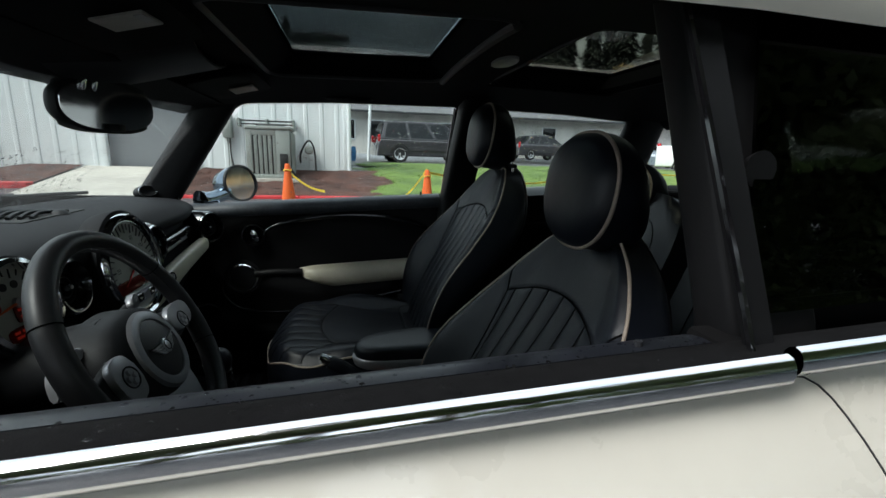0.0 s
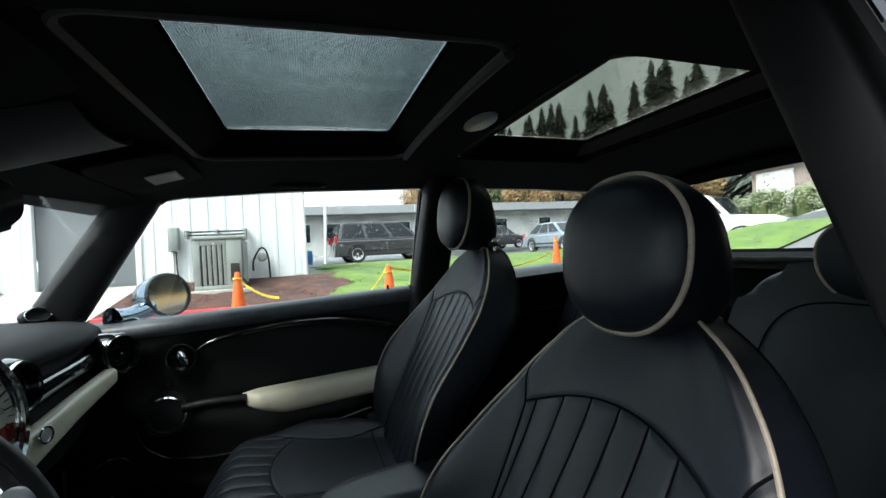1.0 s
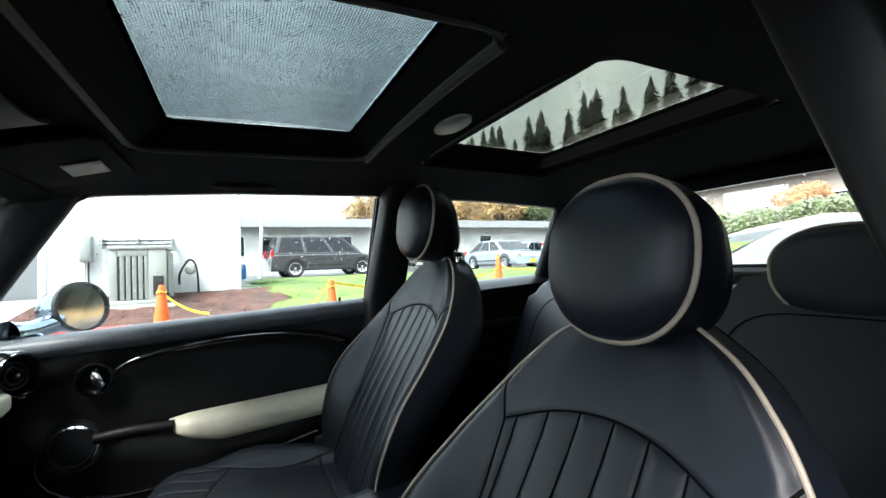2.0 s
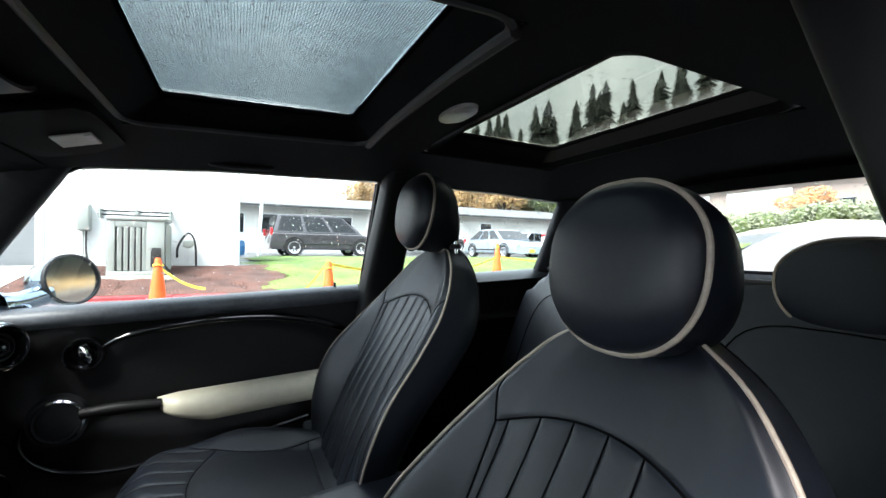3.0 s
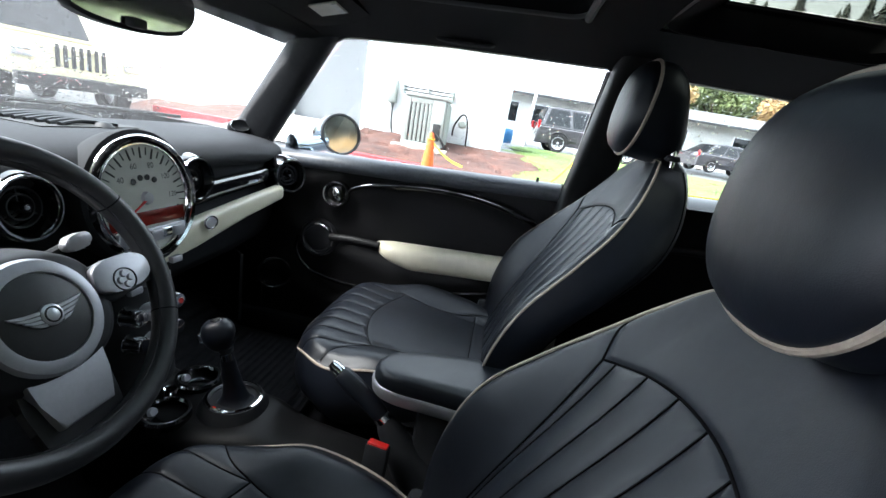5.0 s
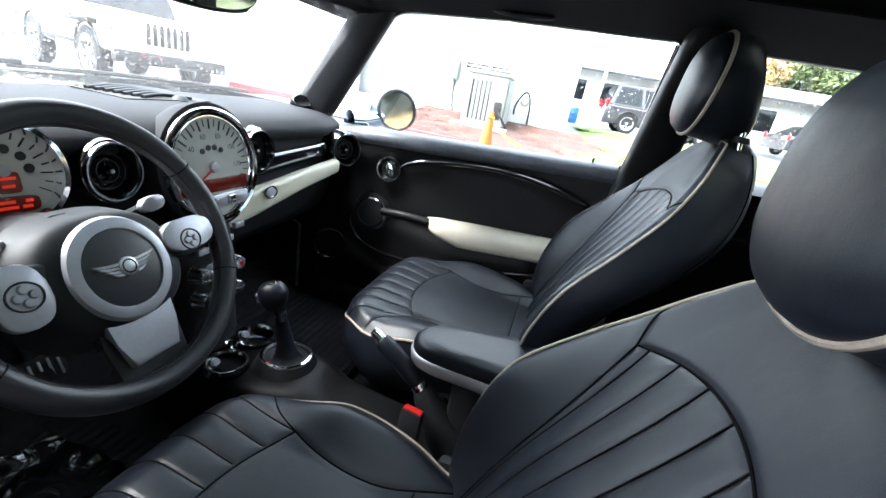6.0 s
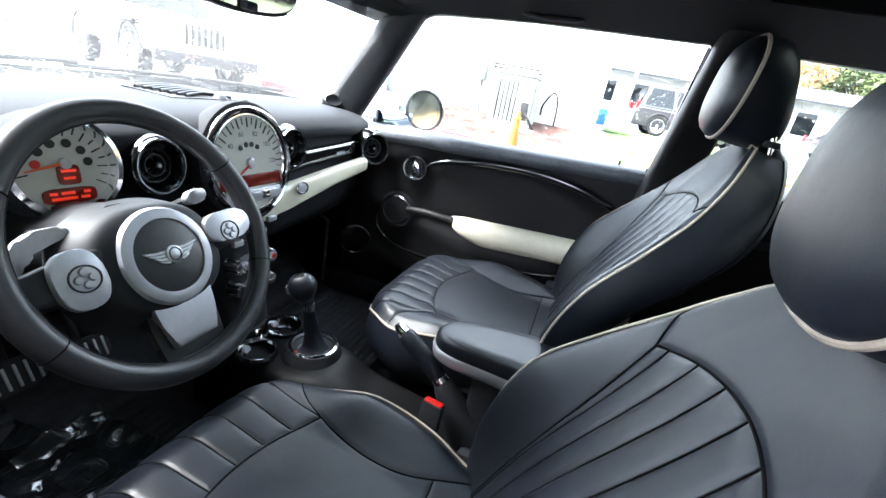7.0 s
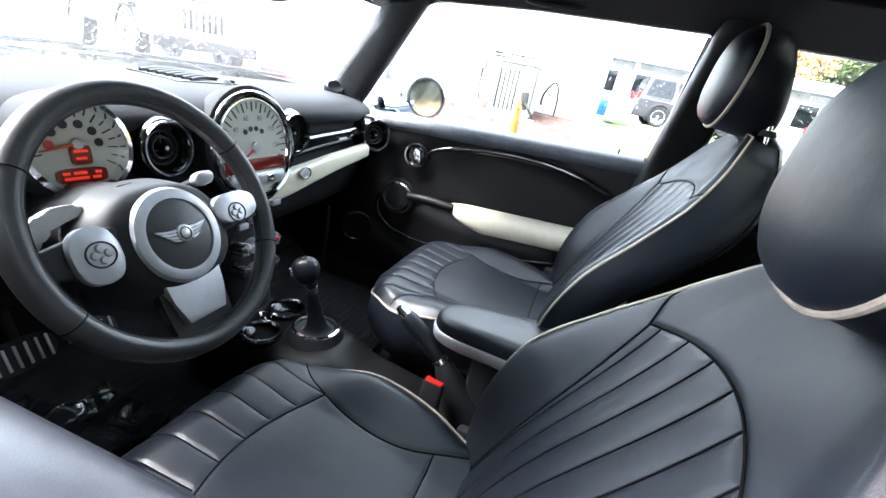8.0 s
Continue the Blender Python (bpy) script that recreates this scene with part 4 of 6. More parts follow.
def headrest(parent, at, w, h, deep, mat=LEATHER, lean=-6.0, bulge=0.033):
    """A round-cornered cushion with piping round its front and two posts."""
    m = Matrix.Translation(at) @ pose(0, 0, 0, 0, -lean, 0)  # front looks along -x
    def outline(q, k, grow=1.0):
        c, s = math.cos(q), math.sin(q)
        y, z = w * grow * math.copysign(abs(c) ** (2 / k), c), h * grow * math.copysign(abs(s) ** (2 / k), s)
        if z > 0:
            y *= 1 - 0.17 * (z / h) ** 2
        return y, z + 0.018 * (1 - (y / w) ** 2) * (1 if z < 0 else 0) * -1
    # front dome, side wall, rounded rear
    stations = [(0.0, bulge), (0.3, 0.985 * bulge), (0.55, 0.93 * bulge), (0.74, 0.80 * bulge), (0.87, 0.60 * bulge), (0.955, 0.33 * bulge), (0.99, 0.10 * bulge), (0.995, -0.001), (1.012, -0.008), (1.03, -0.03), (1.03, -0.6 * deep), (1.0, -0.85 * deep), (0.94, -0.98 * deep), (0.82, -1.06 * deep), (0.5, -1.1 * deep), (0.0, -1.11 * deep)]
    bm, rings = bmesh.new(), []
    for g, d in stations:
        row = [outline(2 * math.pi * i / 56, 2.6, max(g, 0.001)) for i in range(56)]
        rings.append([bm.verts.new(m @ Vector((-d * (1 if d > 0 else 1 - 0.38 * z / h), y, z))) for y, z in row])
    for a, b in zip(rings, rings[1:]):
        for i in range(56):
            bm.faces.new((a[i], a[(i + 1) % 56], b[(i + 1) % 56], b[i]))
    bmesh.ops.remove_doubles(bm, verts=bm.verts, dist=0.0006)
    pad = part("headrest", bm, mat, parent, angle=80)
    part("headrest_piping", tube([m @ Vector((0.0, *outline(2 * math.pi * i / 56, 2.6, 1.012))) for i in range(56)], 0.0034, 8, True), PIPING, pad, "cream piping")
    return pad


headrest(seat, (1.745, SY + 0.004, 1.050), 0.110, 0.090, 0.065)
for dy in (-0.055, 0.055):
    part("headrest_post", tube([(1.815, SY + dy, 0.95), (1.800, SY + dy, 1.10)], 0.006, 10), CHROME, seat)
    part("post_collar", lathe([(0.0, 0.012), (0.013, 0.012), (0.017, 0.0)], 16, pose(1.813, SY + dy, 0.974)), PLASTIC, seat)

other = copy_thing(seat, Matrix.Translation((0.053, 0.714, 0.086)) @ seat.matrix_basis)
tagged(other, "black leather bucket seat, pleated, cream piping, headrest raised on posts")
for child in other.children:
    if child.name.startswith("headrest") and "post" not in child.name:
        child.location = (-0.017 + 1.72 * (1 - 1.16), 0.018 + SY * (1 - 1.03), 0.033 + 1.044 * (1 - 1.03))
        child.scale = (1.16, 1.03, 1.03)  # this headrest is a little fuller
    if child.name.startswith("cushion"):
        child.location = (0.018, 0, -0.023)  # its cushion is set lower and further back

# ---- rear bench ----
bench = thing("rear_bench", (2.2, 0, 0.3), "black leather two-place rear seat with cream piped headrests", "rear seat")
for y0 in (-0.34, 0.30):
    part("backrest", moved(prism(rounded(0.28, 0.33, 40, 5), 0.12, 0.04, None, 4), facing((2.32, y0, 0.645), (-0.93, 0, 0.36))), LEATHER, bench, angle=60)
    part("cushion", box(1.98, 2.36, y0 - 0.27, y0 + 0.27, 0.36, 0.50, 0.04, 4), LEATHER, bench, angle=60)
    headrest(bench, (2.305, y0 + (-0.02 if y0 < 0 else 0.02), 1.006), 0.128, 0.080, 0.07, LEATHER, lean=2, bulge=0.010)
for y0 in (-0.34, 0.30):
    mb = facing((2.32, y0, 0.645), (-0.93, 0, 0.36))
    part("backrest_seam", tube([mb @ Vector((x, y, 0.1205)) for x, y in rounded(0.20, 0.25, 40, 4)], 0.0016, 6, True), THREAD, bench)
part("shelf", thick(surf(lambda u, v: (2.42 + 0.36 * u, (2 * v - 1) * 0.60, 0.985 + 0.01 * u), 6, 10), 0.015), CARPET, bench, "black parcel shelf behind the backrests")
part("shelf_edge", tube([(2.42, y, 0.992) for y in np.linspace(-0.6, 0.6, 12)], 0.008, 8), LINER_LIP, bench)

# ---- dashboard ----
dash = thing("dashboard", (0.7, 0, 0.6), "black dashboard with round central dial, chrome-ringed vents and cream trim strip", "dashboard")
PROFILE = [(0.36, 0.905), (0.50, 0.925), (0.64, 0.930), (0.74, 0.926), (0.80, 0.915), (0.832, 0.895), (0.838, 0.878), (0.828, 0.862), (0.812, 0.852), (0.806, 0.80), (0.806, 0.76), (0.812, 0.70), (0.80, 0.64), (0.77, 0.585), (0.70, 0.54), (0.56, 0.52)]
prof = spline([(x, 0, z) for x, z in PROFILE], 60)


def dash_at(u, v):
    p, y = prof[round(v * 60)], (2 * u - 1) * 0.69
    bow = 0.05 * (1 - (y / 0.69) ** 2) * (1 if p.z > 0.6 else 0.6)
    tilt = -0.05 * (0.4 - abs(y)) * ease(0.86 - p.z, 0.0, 0.15) * (1 if y > 0 else 0.5)
    return (p.x - 0.03 + bow * 0.6 * (1 - ease(0.6 - p.x, 0, 0.3)) - 0.02 * ease(abs(y), 0.5, 0.69), y, p.z + tilt * 0.6 - 0.012 * (y / 0.69) ** 4)


part("pad", surf(dash_at, 60, 60), DASH_PAD, dash, "grained black dashboard pad")
STRIP = lambda y: (lerp(y, (0.02, 0.18, 0.37, 0.555, 0.60), (0.668, 0.688, 0.722, 0.746, 0.754)), lerp(y, (0.02, 0.18, 0.37, 0.555, 0.60), (0.742, 0.756, 0.775, 0.789, 0.790)))


def strip(y0, y1, lo, hi, x0, fat, name, mat, label=""):
    def f(u, v):
        y = y0 + (y1 - y0) * v
        a, b = lo(y), hi(y)
        q = 2 * math.pi * u
        return (x0(y) + fat * math.copysign(abs(math.cos(q)) ** 0.6, math.cos(q)), y, (a + b) / 2 + (b - a) / 2 * math.copysign(abs(math.sin(q)) ** 0.6, math.sin(q)))
    bm = surf(f, 20, 30, loop_u=True)
    bmesh.ops.holes_fill(bm, edges=bm.edges)
    return part(name, bm, mat, dash, label)


strip(0.06, 0.562, lambda y: STRIP(y)[0], lambda y: STRIP(y)[1], lambda y: 0.846 + 0.004 * (0.4 - y), 0.018, "cream_strip", CREAM, "cream coloured trim strip")
strip(0.20, 0.545, lambda y: STRIP(y)[1] + 0.006, lambda y: lerp(y, (0.18, 0.55), (0.822, 0.838)), lambda y: 0.800, 0.02, "gloss_panel", GLOSS, "piano black inlay")
badge = part("trim_button", moved(prism(rounded(0.020, 0.012, 20, 2), 0.004, 0.001), facing((0.866, 0.212, 0.744), (1, 0, 0.15))), SILVER, dash)
part("button_ring", tube([facing((0.868, 0.212, 0.744), (1, 0, 0.15)) @ Vector((x, y, 0.002)) for x, y in rounded(0.022, 0.014, 24, 2)], 0.0022, 6, True), CHROME, badge)
part("airbag_mark", moved(box(-0.022, 0.022, -0.004, 0.004, 0, 0.001), facing((0.822, 0.46, 0.808), (1, 0, 0))), SILVER, dash)


def vent(at, r, out, parent=None):
    """A round air vent: chrome ring, dark bowl, slats and a knob."""
    m = facing(at, out)
    bowl = part("vent", lathe([(0.0, -0.026), (0.6 * r, -0.024), (0.80 * r, -0.010), (0.86 * r, 0.004), (1.04 * r, 0.002), (1.16 * r, -0.012), (1.2 * r, -0.06)], 36, m), GLOSS, parent)
    part("vent_ring", lathe([(0.88 * r, 0.002), (0.91 * r, 0.009), (0.97 * r, 0.009), (1.01 * r, 0.0)], 36, m), CHROME, bowl, "chrome ring")
    for k in (0.34, 0.56):
        part("vent_hoop", lathe([(k * r, -0.020), (k * r + 0.001, -0.010), (k * r + 0.0035, -0.010), (k * r + 0.0045, -0.020)], 32, m), PLASTIC, bowl)
    for k in range(3):
        part("vent_slat", moved(box(0.1 * r, 0.80 * r, -0.0012, 0.0012, -0.024, -0.014), m @ pose(0, 0, 0, 0, 0, 90 + 120 * k)), PLASTIC, bowl)
    part("vent_knob", lathe([(0.0, 0.0), (0.006, -0.001), (0.009, -0.008), (0.009, -0.022)], 20, m), GLOSS, bowl)
    part("knob_cap", lathe([(0.0, 0.002), (0.0032, 0.0014), (0.0036, -0.001)], 14, m), SILVER, bowl)
    return bowl


vent((0.846, -0.168, 0.838), 0.050, (1, 0.02, 0.12), dash)
vent((0.846, 0.190, 0.845), 0.050, (1, -0.05, 0.10), dash)
vent((0.862, 0.600, 0.820), 0.052, (1, -0.62, 0.12), dash)
vent((0.862, -0.60, 0.820), 0.052, (1, 0.62, 0.12), dash)

# defroster grille in the dash top
for k in range(7):
    part("grille_slat", tube(spline([(0.56 + 0.018 * k, 0.01 + 0.006 * k, 0.934), (0.53 + 0.020 * k, 0.11, 0.938), (0.56 + 0.018 * k, 0.21 - 0.006 * k, 0.934)], 14), 0.0045, 6), PLASTIC, dash)
part("grille_well", thick(surf(lambda u, v: (0.53 + 0.15 * u, 0.0 + 0.22 * v, 0.9315), 4, 8), 0.003), DARK, dash)
part("sun_sensor", lathe([(0.0, 0.012), (0.012, 0.009), (0.02, 0.0)], 20, pose(0.67, 0.14, 0.930)), PLASTIC, dash)

# central dial
mc = facing((0.858, 0.035, 0.826), (1, -0.02, 0.16))
dial = part("central_dial", lathe([(0.0, -0.004), (0.108, -0.004), (0.112, 0.006), (0.128, 0.0), (0.130, -0.012), (0.124, -0.045), (0.0, -0.05)], 56, mc), DASH_PAD, dash)
part("dial_face", lathe([(0.0, 0.002), (0.100, 0.002), (0.1015, 0.0)], 48, mc), DIAL, dial, "pale speedometer face")
part("dial_ring", lathe([(0.107, 0.0), (0.1085, 0.012), (0.113, 0.016), (0.118, 0.012), (0.121, 0.0)], 56, mc), CHROME, dial, "chrome ring")
part("inner_ring", lathe([(0.099, 0.001), (0.101, 0.006), (0.104, 0.006), (0.105, 0.001)], 56, mc), CHROME, dial)
part("display_band", moved(box(-0.088, 0.088, -0.052, -0.024, 0.002, 0.004, 0.0006), mc), RED_DARK, dial, "dark red display strip")
part("button_bar", moved(box(-0.08, 0.08, -0.085, -0.056, 0.002, 0.010, 0.003), mc), SILVER, dial)
for k in range(5):
    part("radio_button", moved(box(-0.068 + 0.028 * k, -0.044 + 0.028 * k, -0.080, -0.062, 0.009, 0.013, 0.002), mc), CHROME if k % 2 else SILVER, dial)
for k in range(29):
    q = radians(215 - 250 * k / 28)
    c, s, r0 = math.cos(q), math.sin(q), 0.082 if k % 2 else 0.076
    part("tick", tube([mc @ Vector((r0 * c, r0 * s, 0.0028)), mc @ Vector((0.096 * c, 0.096 * s, 0.0028))], 0.0011 if k % 2 else 0.0016, 4), INK, dial)
def figure(text, m, size, parent, mat=INK, name="figure"):
    cu = bpy.data.curves.new("figure", "FONT")
    cu.body, cu.size, cu.align_x, cu.align_y = text, size, "CENTER", "CENTER"
    tmp = bpy.data.objects.new("tmp", cu)
    scene.collection.objects.link(tmp)
    me = bpy.data.meshes.new_from_object(tmp.evaluated_get(bpy.context.evaluated_depsgraph_get()))
    bpy.data.objects.remove(tmp)
    bm = bmesh.new()
    bm.from_mesh(me)
    return part(name, moved(bm, m), mat, parent)


for k in range(8):
    q = radians(215 - 250 * k / 7)
    figure(str(20 * k), mc @ pose(0.064 * math.cos(q), 0.064 * math.sin(q), 0.0032), 0.015, dial)
for k in range(4):
    part("warning_dot", lathe([(0.0, 0.0036), (0.0055, 0.0036), (0.0055, 0.002)], 14, mc @ pose(-0.024 + 0.016 * k, 0.040 - 0.003 * (k - 1.5) ** 2, 0)), LINER_LIP, dial)
part("needle", tube([mc @ Vector((0, 0, 0.006)), mc @ Vector((-0.058, -0.036, 0.006))], [0.003, 0.001], 6), RED_PLASTIC, dial)
part("needle_hub", lathe([(0.0, 0.010), (0.011, 0.008), (0.013, 0.002)], 20, mc), SILVER, dial)

# centre stack
stack = part("middle_panel", thick(surf(lambda u, v: (0.83 + 0.05 * math.sin(math.pi * u) ** 0.5 + 0.03 * v, 0.015 + (2 * u - 1) * (0.085 - 0.012 * v), 0.70 - 0.26 * v), 16, 10), 0.01), PLASTIC, dash)
for k, (yy, zz) in enumerate(((-0.035, 0.665), (0.0, 0.672), (0.035, 0.676), (0.068, 0.70))):
    part("stack_key", moved(box(-0.014, 0.014, -0.007, 0.007, 0, 0.012, 0.003), facing((0.888, yy, zz), (1, 0, 0.1))), SILVER, stack)
for yy, zz, mt in ((-0.045, 0.615, CHROME), (0.0, 0.608, SILVER), (0.050, 0.615, CHROME), (-0.04, 0.555, CHROME), (0.0, 0.548, SILVER), (0.050, 0.555, CHROME)):
    part("stack_knob", lathe([(0.0, 0.034), (0.014, 0.033), (0.017, 0.028), (0.018, 0.006), (0.021, 0.0)], 22, facing((0.885, yy, zz), (1, 0, 0.1))), mt, stack)
part("knob_mark", lathe([(0.0, 0.0), (0.006, 0.0), (0.006, 0.002)], 14, facing((0.918, 0.052, 0.618), (1, 0, 0.1))), RED_PLASTIC, stack)
part("lower_kick_panel", thick(surf(lambda u, v: (0.62 + 0.12 * u, 0.64 - 0.08 * u, 0.30 + 0.24 * v), 6, 6), 0.01), PLASTIC, dash)
part("kick_speaker_ring", tube([facing((0.80, 0.655, 0.46), (0.6, -1, 0)) @ Vector((0.055 * math.cos(q), 0.055 * math.sin(q), 0.006)) for q in np.linspace(0, 2 * math.pi, 32, endpoint=False)], 0.0035, 6, True), GLOSS, dash)
part("kick_speaker", lathe([(0.0, 0.006), (0.05, 0.008), (0.058, 0.0)], 24, facing((0.80, 0.655, 0.46), (0.6, -1, 0))), GLOSS, dash)
tw = facing((0.652, 0.655, 0.938), (0.75, -0.75, 0.35)) @ Matrix.Diagonal((1.25, 0.85, 1, 1))
part("tweeter_ring", moved(tube([(0.023 * math.cos(q), 0.023 * math.sin(q), 0.009) for q in np.linspace(0, 2 * math.pi, 28, endpoint=False)], 0.0022, 6, True), tw), CHROME, dash)
part("tweeter", moved(lathe([(0.0, 0.004), (0.012, 0.006), (0.022, 0.008), (0.027, 0.004), (0.030, -0.02)], 28), tw), PLASTIC, dash, "small oval tweeter at the pillar's foot")

# instrument pod on the column
mt_ = facing((0.862, -0.327, 0.857), (1, -0.08, 0.22)) @ Matrix.Scale(0.93, 4)
pod = part("rev_counter", lathe([(0.0, -0.004), (0.066, -0.004), (0.070, 0.010), (0.082, 0.004), (0.086, -0.03), (0.078, -0.10), (0.0, -0.11)], 44, mt_), DASH_PAD, dash)
part("rev_face", lathe([(0.0, 0.0), (0.064, 0.0), (0.0645, -0.002)], 40, mt_), DIAL, pod, "pale rev counter face")
part("rev_ring", lathe([(0.064, 0.0), (0.069, 0.016), (0.077, 0.014), (0.080, 0.0)], 44, mt_), CHROME, pod, "chrome ring")
part("rev_display", moved(prism(rounded(0.036, 0.012, 24, 4), 0.002), mt_ @ pose(0.0, -0.043, 0.001)), RED_DARK, pod, "dark red trip display with glowing figures")
part("rev_gauge_display", moved(prism(rounded(0.015, 0.015, 24, 5), 0.002), mt_ @ pose(0.004, -0.012, 0.001)), RED_DARK, pod)
for x0, x1, y0 in ((-0.027, -0.017, -0.039), (-0.012, 0.006, -0.039), (0.018, 0.027, -0.039), (-0.026, 0.008, -0.047), (0.013, 0.025, -0.047), (-0.006, 0.014, -0.006), (-0.004, 0.011, -0.017)):
    part("display_line", moved(box(x0, x1, y0 - 0.0022, y0 + 0.0022, 0, 0.0008), mt_ @ pose(0, 0, 0.003)), RED_LCD, pod)
for k in range(17):
    q = radians(190 - 220 * k / 16)
    part("rev_tick", tube([mt_ @ Vector((r * math.cos(q), r * math.sin(q), 0.0008)) for r in (0.051 if k % 2 else 0.046, 0.061)], 0.0011, 4), INK, pod)
for k in range(6):
    q = radians(180 - 36 * k)
    part("warning_dot", lathe([(0.0, 0.0012), (0.0065, 0.0012), (0.0065, -0.001)], 14, mt_ @ pose(0.034 * math.cos(q), 0.006 + 0.030 * math.sin(q), 0)), RED_PLASTIC if k == 0 else INK, pod)
part("rev_needle", tube([mt_ @ Vector((0.004, 0.006, 0.004)), mt_ @ Vector((-0.050, -0.004, 0.004))], [0.0026, 0.001], 6), ORANGE, pod)
part("rev_hub", lathe([(0.0, 0.007), (0.008, 0.006), (0.009, 0.0)], 16, mt_ @ pose(0.002, 0.005, 0)), SILVER, pod)
part("column_shroud", tube([(0.80, -0.335, 0.72), (0.90, -0.335, 0.755), (0.985, -0.335, 0.785)], [0.065, 0.060, 0.050], 20), PLASTIC, dash)

# ---- steering wheel ----
WC, WN = Vector((1.023, -0.317, 0.788)), Vector((0.884, 0.040, 0.466)).normalized()
wm = facing(WC, WN)  # local x points to the passenger's side
wheel = thing("steering_wheel", WC, "black leather three-spoke steering wheel with silver spokes and hub ring", "steering wheel")
R = 0.182
part("rim", moved(surf(lambda u, v: ((R + 0.0165 * math.cos(2 * math.pi * v)) * math.cos(2 * math.pi * u), (R + 0.0165 * math.cos(2 * math.pi * v)) * math.sin(2 * math.pi * u), 0.018 * math.sin(2 * math.pi * v)), 96, 16, True, True), wm), WHEEL_HIDE, wheel, "black leather rim", angle=80)
part("rim_stitching", tube([wm @ Vector(((R - 0.0155) * math.cos(2 * math.pi * k / 80), (R - 0.0155) * math.sin(2 * math.pi * k / 80), 0.007)) for k in range(80)], 0.0012, 5, True), PLASTIC, wheel)
for a in (148, 206, 333, 30):  # seams across the rim beside the spokes
    c = Vector((R * math.cos(radians(a)), R * math.sin(radians(a)), 0))
    e = c.normalized()
    part("rim_seam", tube([wm @ (c + 0.0168 * math.cos(q) * e + Vector((0, 0, 0.0183 * math.sin(q)))) for q in np.linspace(0, 2 * math.pi, 24, endpoint=False)], 0.0009, 5, True), THREAD, wheel)
hm = wm @ pose(0, -0.022, -0.022)  # the hub sits low and back in the wheel
part("hub", moved(surf(lambda u, v: (lambda q, r: ((0.116 * r) * math.copysign(abs(math.cos(q)) ** 0.85, math.cos(q)), (0.094 * r) * math.copysign(abs(math.sin(q)) ** 0.85, math.sin(q)), 0.030 * (1 - r**3) - 0.035 * max(0, r - 0.8) * 5 + 0.005))(2 * math.pi * u, v), 48, 16, True), hm @ pose(0, 0.0, 0.0015)), PLASTIC, wheel, "domed black airbag cover", angle=80)
bm_ = hm @ pose(0, 0, -0.006)  # ring and badge lie on the cover
part("hub_ring", lathe([(0.051, 0.038), (0.052, 0.0425), (0.058, 0.0430), (0.066, 0.0410), (0.0695, 0.035)], 56, bm_), SILVER, wheel, "silver ring")
part("badge_disc", lathe([(0.0, 0.0455), (0.030, 0.045), (0.051, 0.0405), (0.052, 0.036)], 40, bm_), WHEEL_HIDE, wheel)
badge = part("badge", lathe([(0.0, 0.050), (0.010, 0.050), (0.0125, 0.0485), (0.0125, 0.044)], 28, bm_), ALLOY, wheel, "winged round chrome badge")
part("badge_core", lathe([(0.0075, 0.0492), (0.0078, 0.0508), (0.0092, 0.0508), (0.0096, 0.0492)], 24, bm_), DARK, badge)
for s in (-1, 1):
    for k in range(4):
        y0, tip = 0.0080 - 0.0050 * k, 0.043 - 0.0060 * k
        wing_ = [(0.009, y0 - 0.0044), (0.7 * tip, y0 - 0.0026), (tip - 0.003, y0 + 0.0006), (tip, y0 + 0.0040 - 0.0004 * k), (0.6 * tip, y0 + 0.0008), (0.009, y0)]
        part("badge_feather", moved(prism(wing_, 0.0036, 0.0007, None, 1), bm_ @ Matrix.Diagonal((s, 1, 1, 1)) @ pose(0, 0, 0.0445)), ALLOY, badge)


def spoke(pts, mat, name, depth, lift, label="", soft=0.006):
    return part(name, moved(prism(pts, depth, soft, None, 3), wm @ pose(0, -0.010, lift - 0.010)), mat, wheel, label)


for s in (-1, 1):
    m2 = lambda pts: [(s * x, y) for x, y in (pts if s > 0 else pts[::-1])]
    spoke(m2([(0.060, -0.022), (0.10, -0.030), (0.165, -0.022), (0.165, 0.016), (0.10, 0.026), (0.060, 0.022)]), PLASTIC, "spoke", 0.020, -0.006)
    pad = spoke(m2([(p[0] + 0.115, p[1] + (0.004 if s > 0 else -0.006)) for p in (rounded(0.046, 0.024, 28, 2.6) if s > 0 else rounded(0.028, 0.036, 28, 2.6))]), SILVER, "key_pad", 0.012, 0.012, "silver control pad with round keys", 0.0022)
    part("key_ring", tube([hm @ Vector((s * 0.112 + 0.0175 * math.cos(q), -0.002 + 0.008 + 0.0155 * math.sin(q), 0.0365)) for q in np.linspace(0, 2 * math.pi, 24, endpoint=False)], 0.0012, 5, True), LINER_LIP, pad)
    for dx, dy in ((-0.008, 0), (0.008, 0), (0, 0.0075), (0, -0.0075)):
        part("key", lathe([(0.0, 0.0275), (0.0042, 0.0272), (0.0055, 0.0235)], 12, hm @ pose(s * 0.112 + dx, 0.006 + dy, 0.012)), SILVER, pad)
spoke([(-0.034, -0.138), (0.034, -0.138), (0.037, -0.125), (0.041, -0.10), (0.052, -0.070), (-0.052, -0.070), (-0.041, -0.10), (-0.037, -0.125)], SILVER, "lower_spoke", 0.016, -0.004, "silver lower spoke", 0.004)
spoke([(-0.056, -0.170), (0.056, -0.170), (0.046, -0.13), (0.048, -0.10), (0.060, -0.070), (-0.060, -0.070), (-0.048, -0.10), (-0.046, -0.13)], WHEEL_HIDE, "lower_spoke_back", 0.012, -0.012)
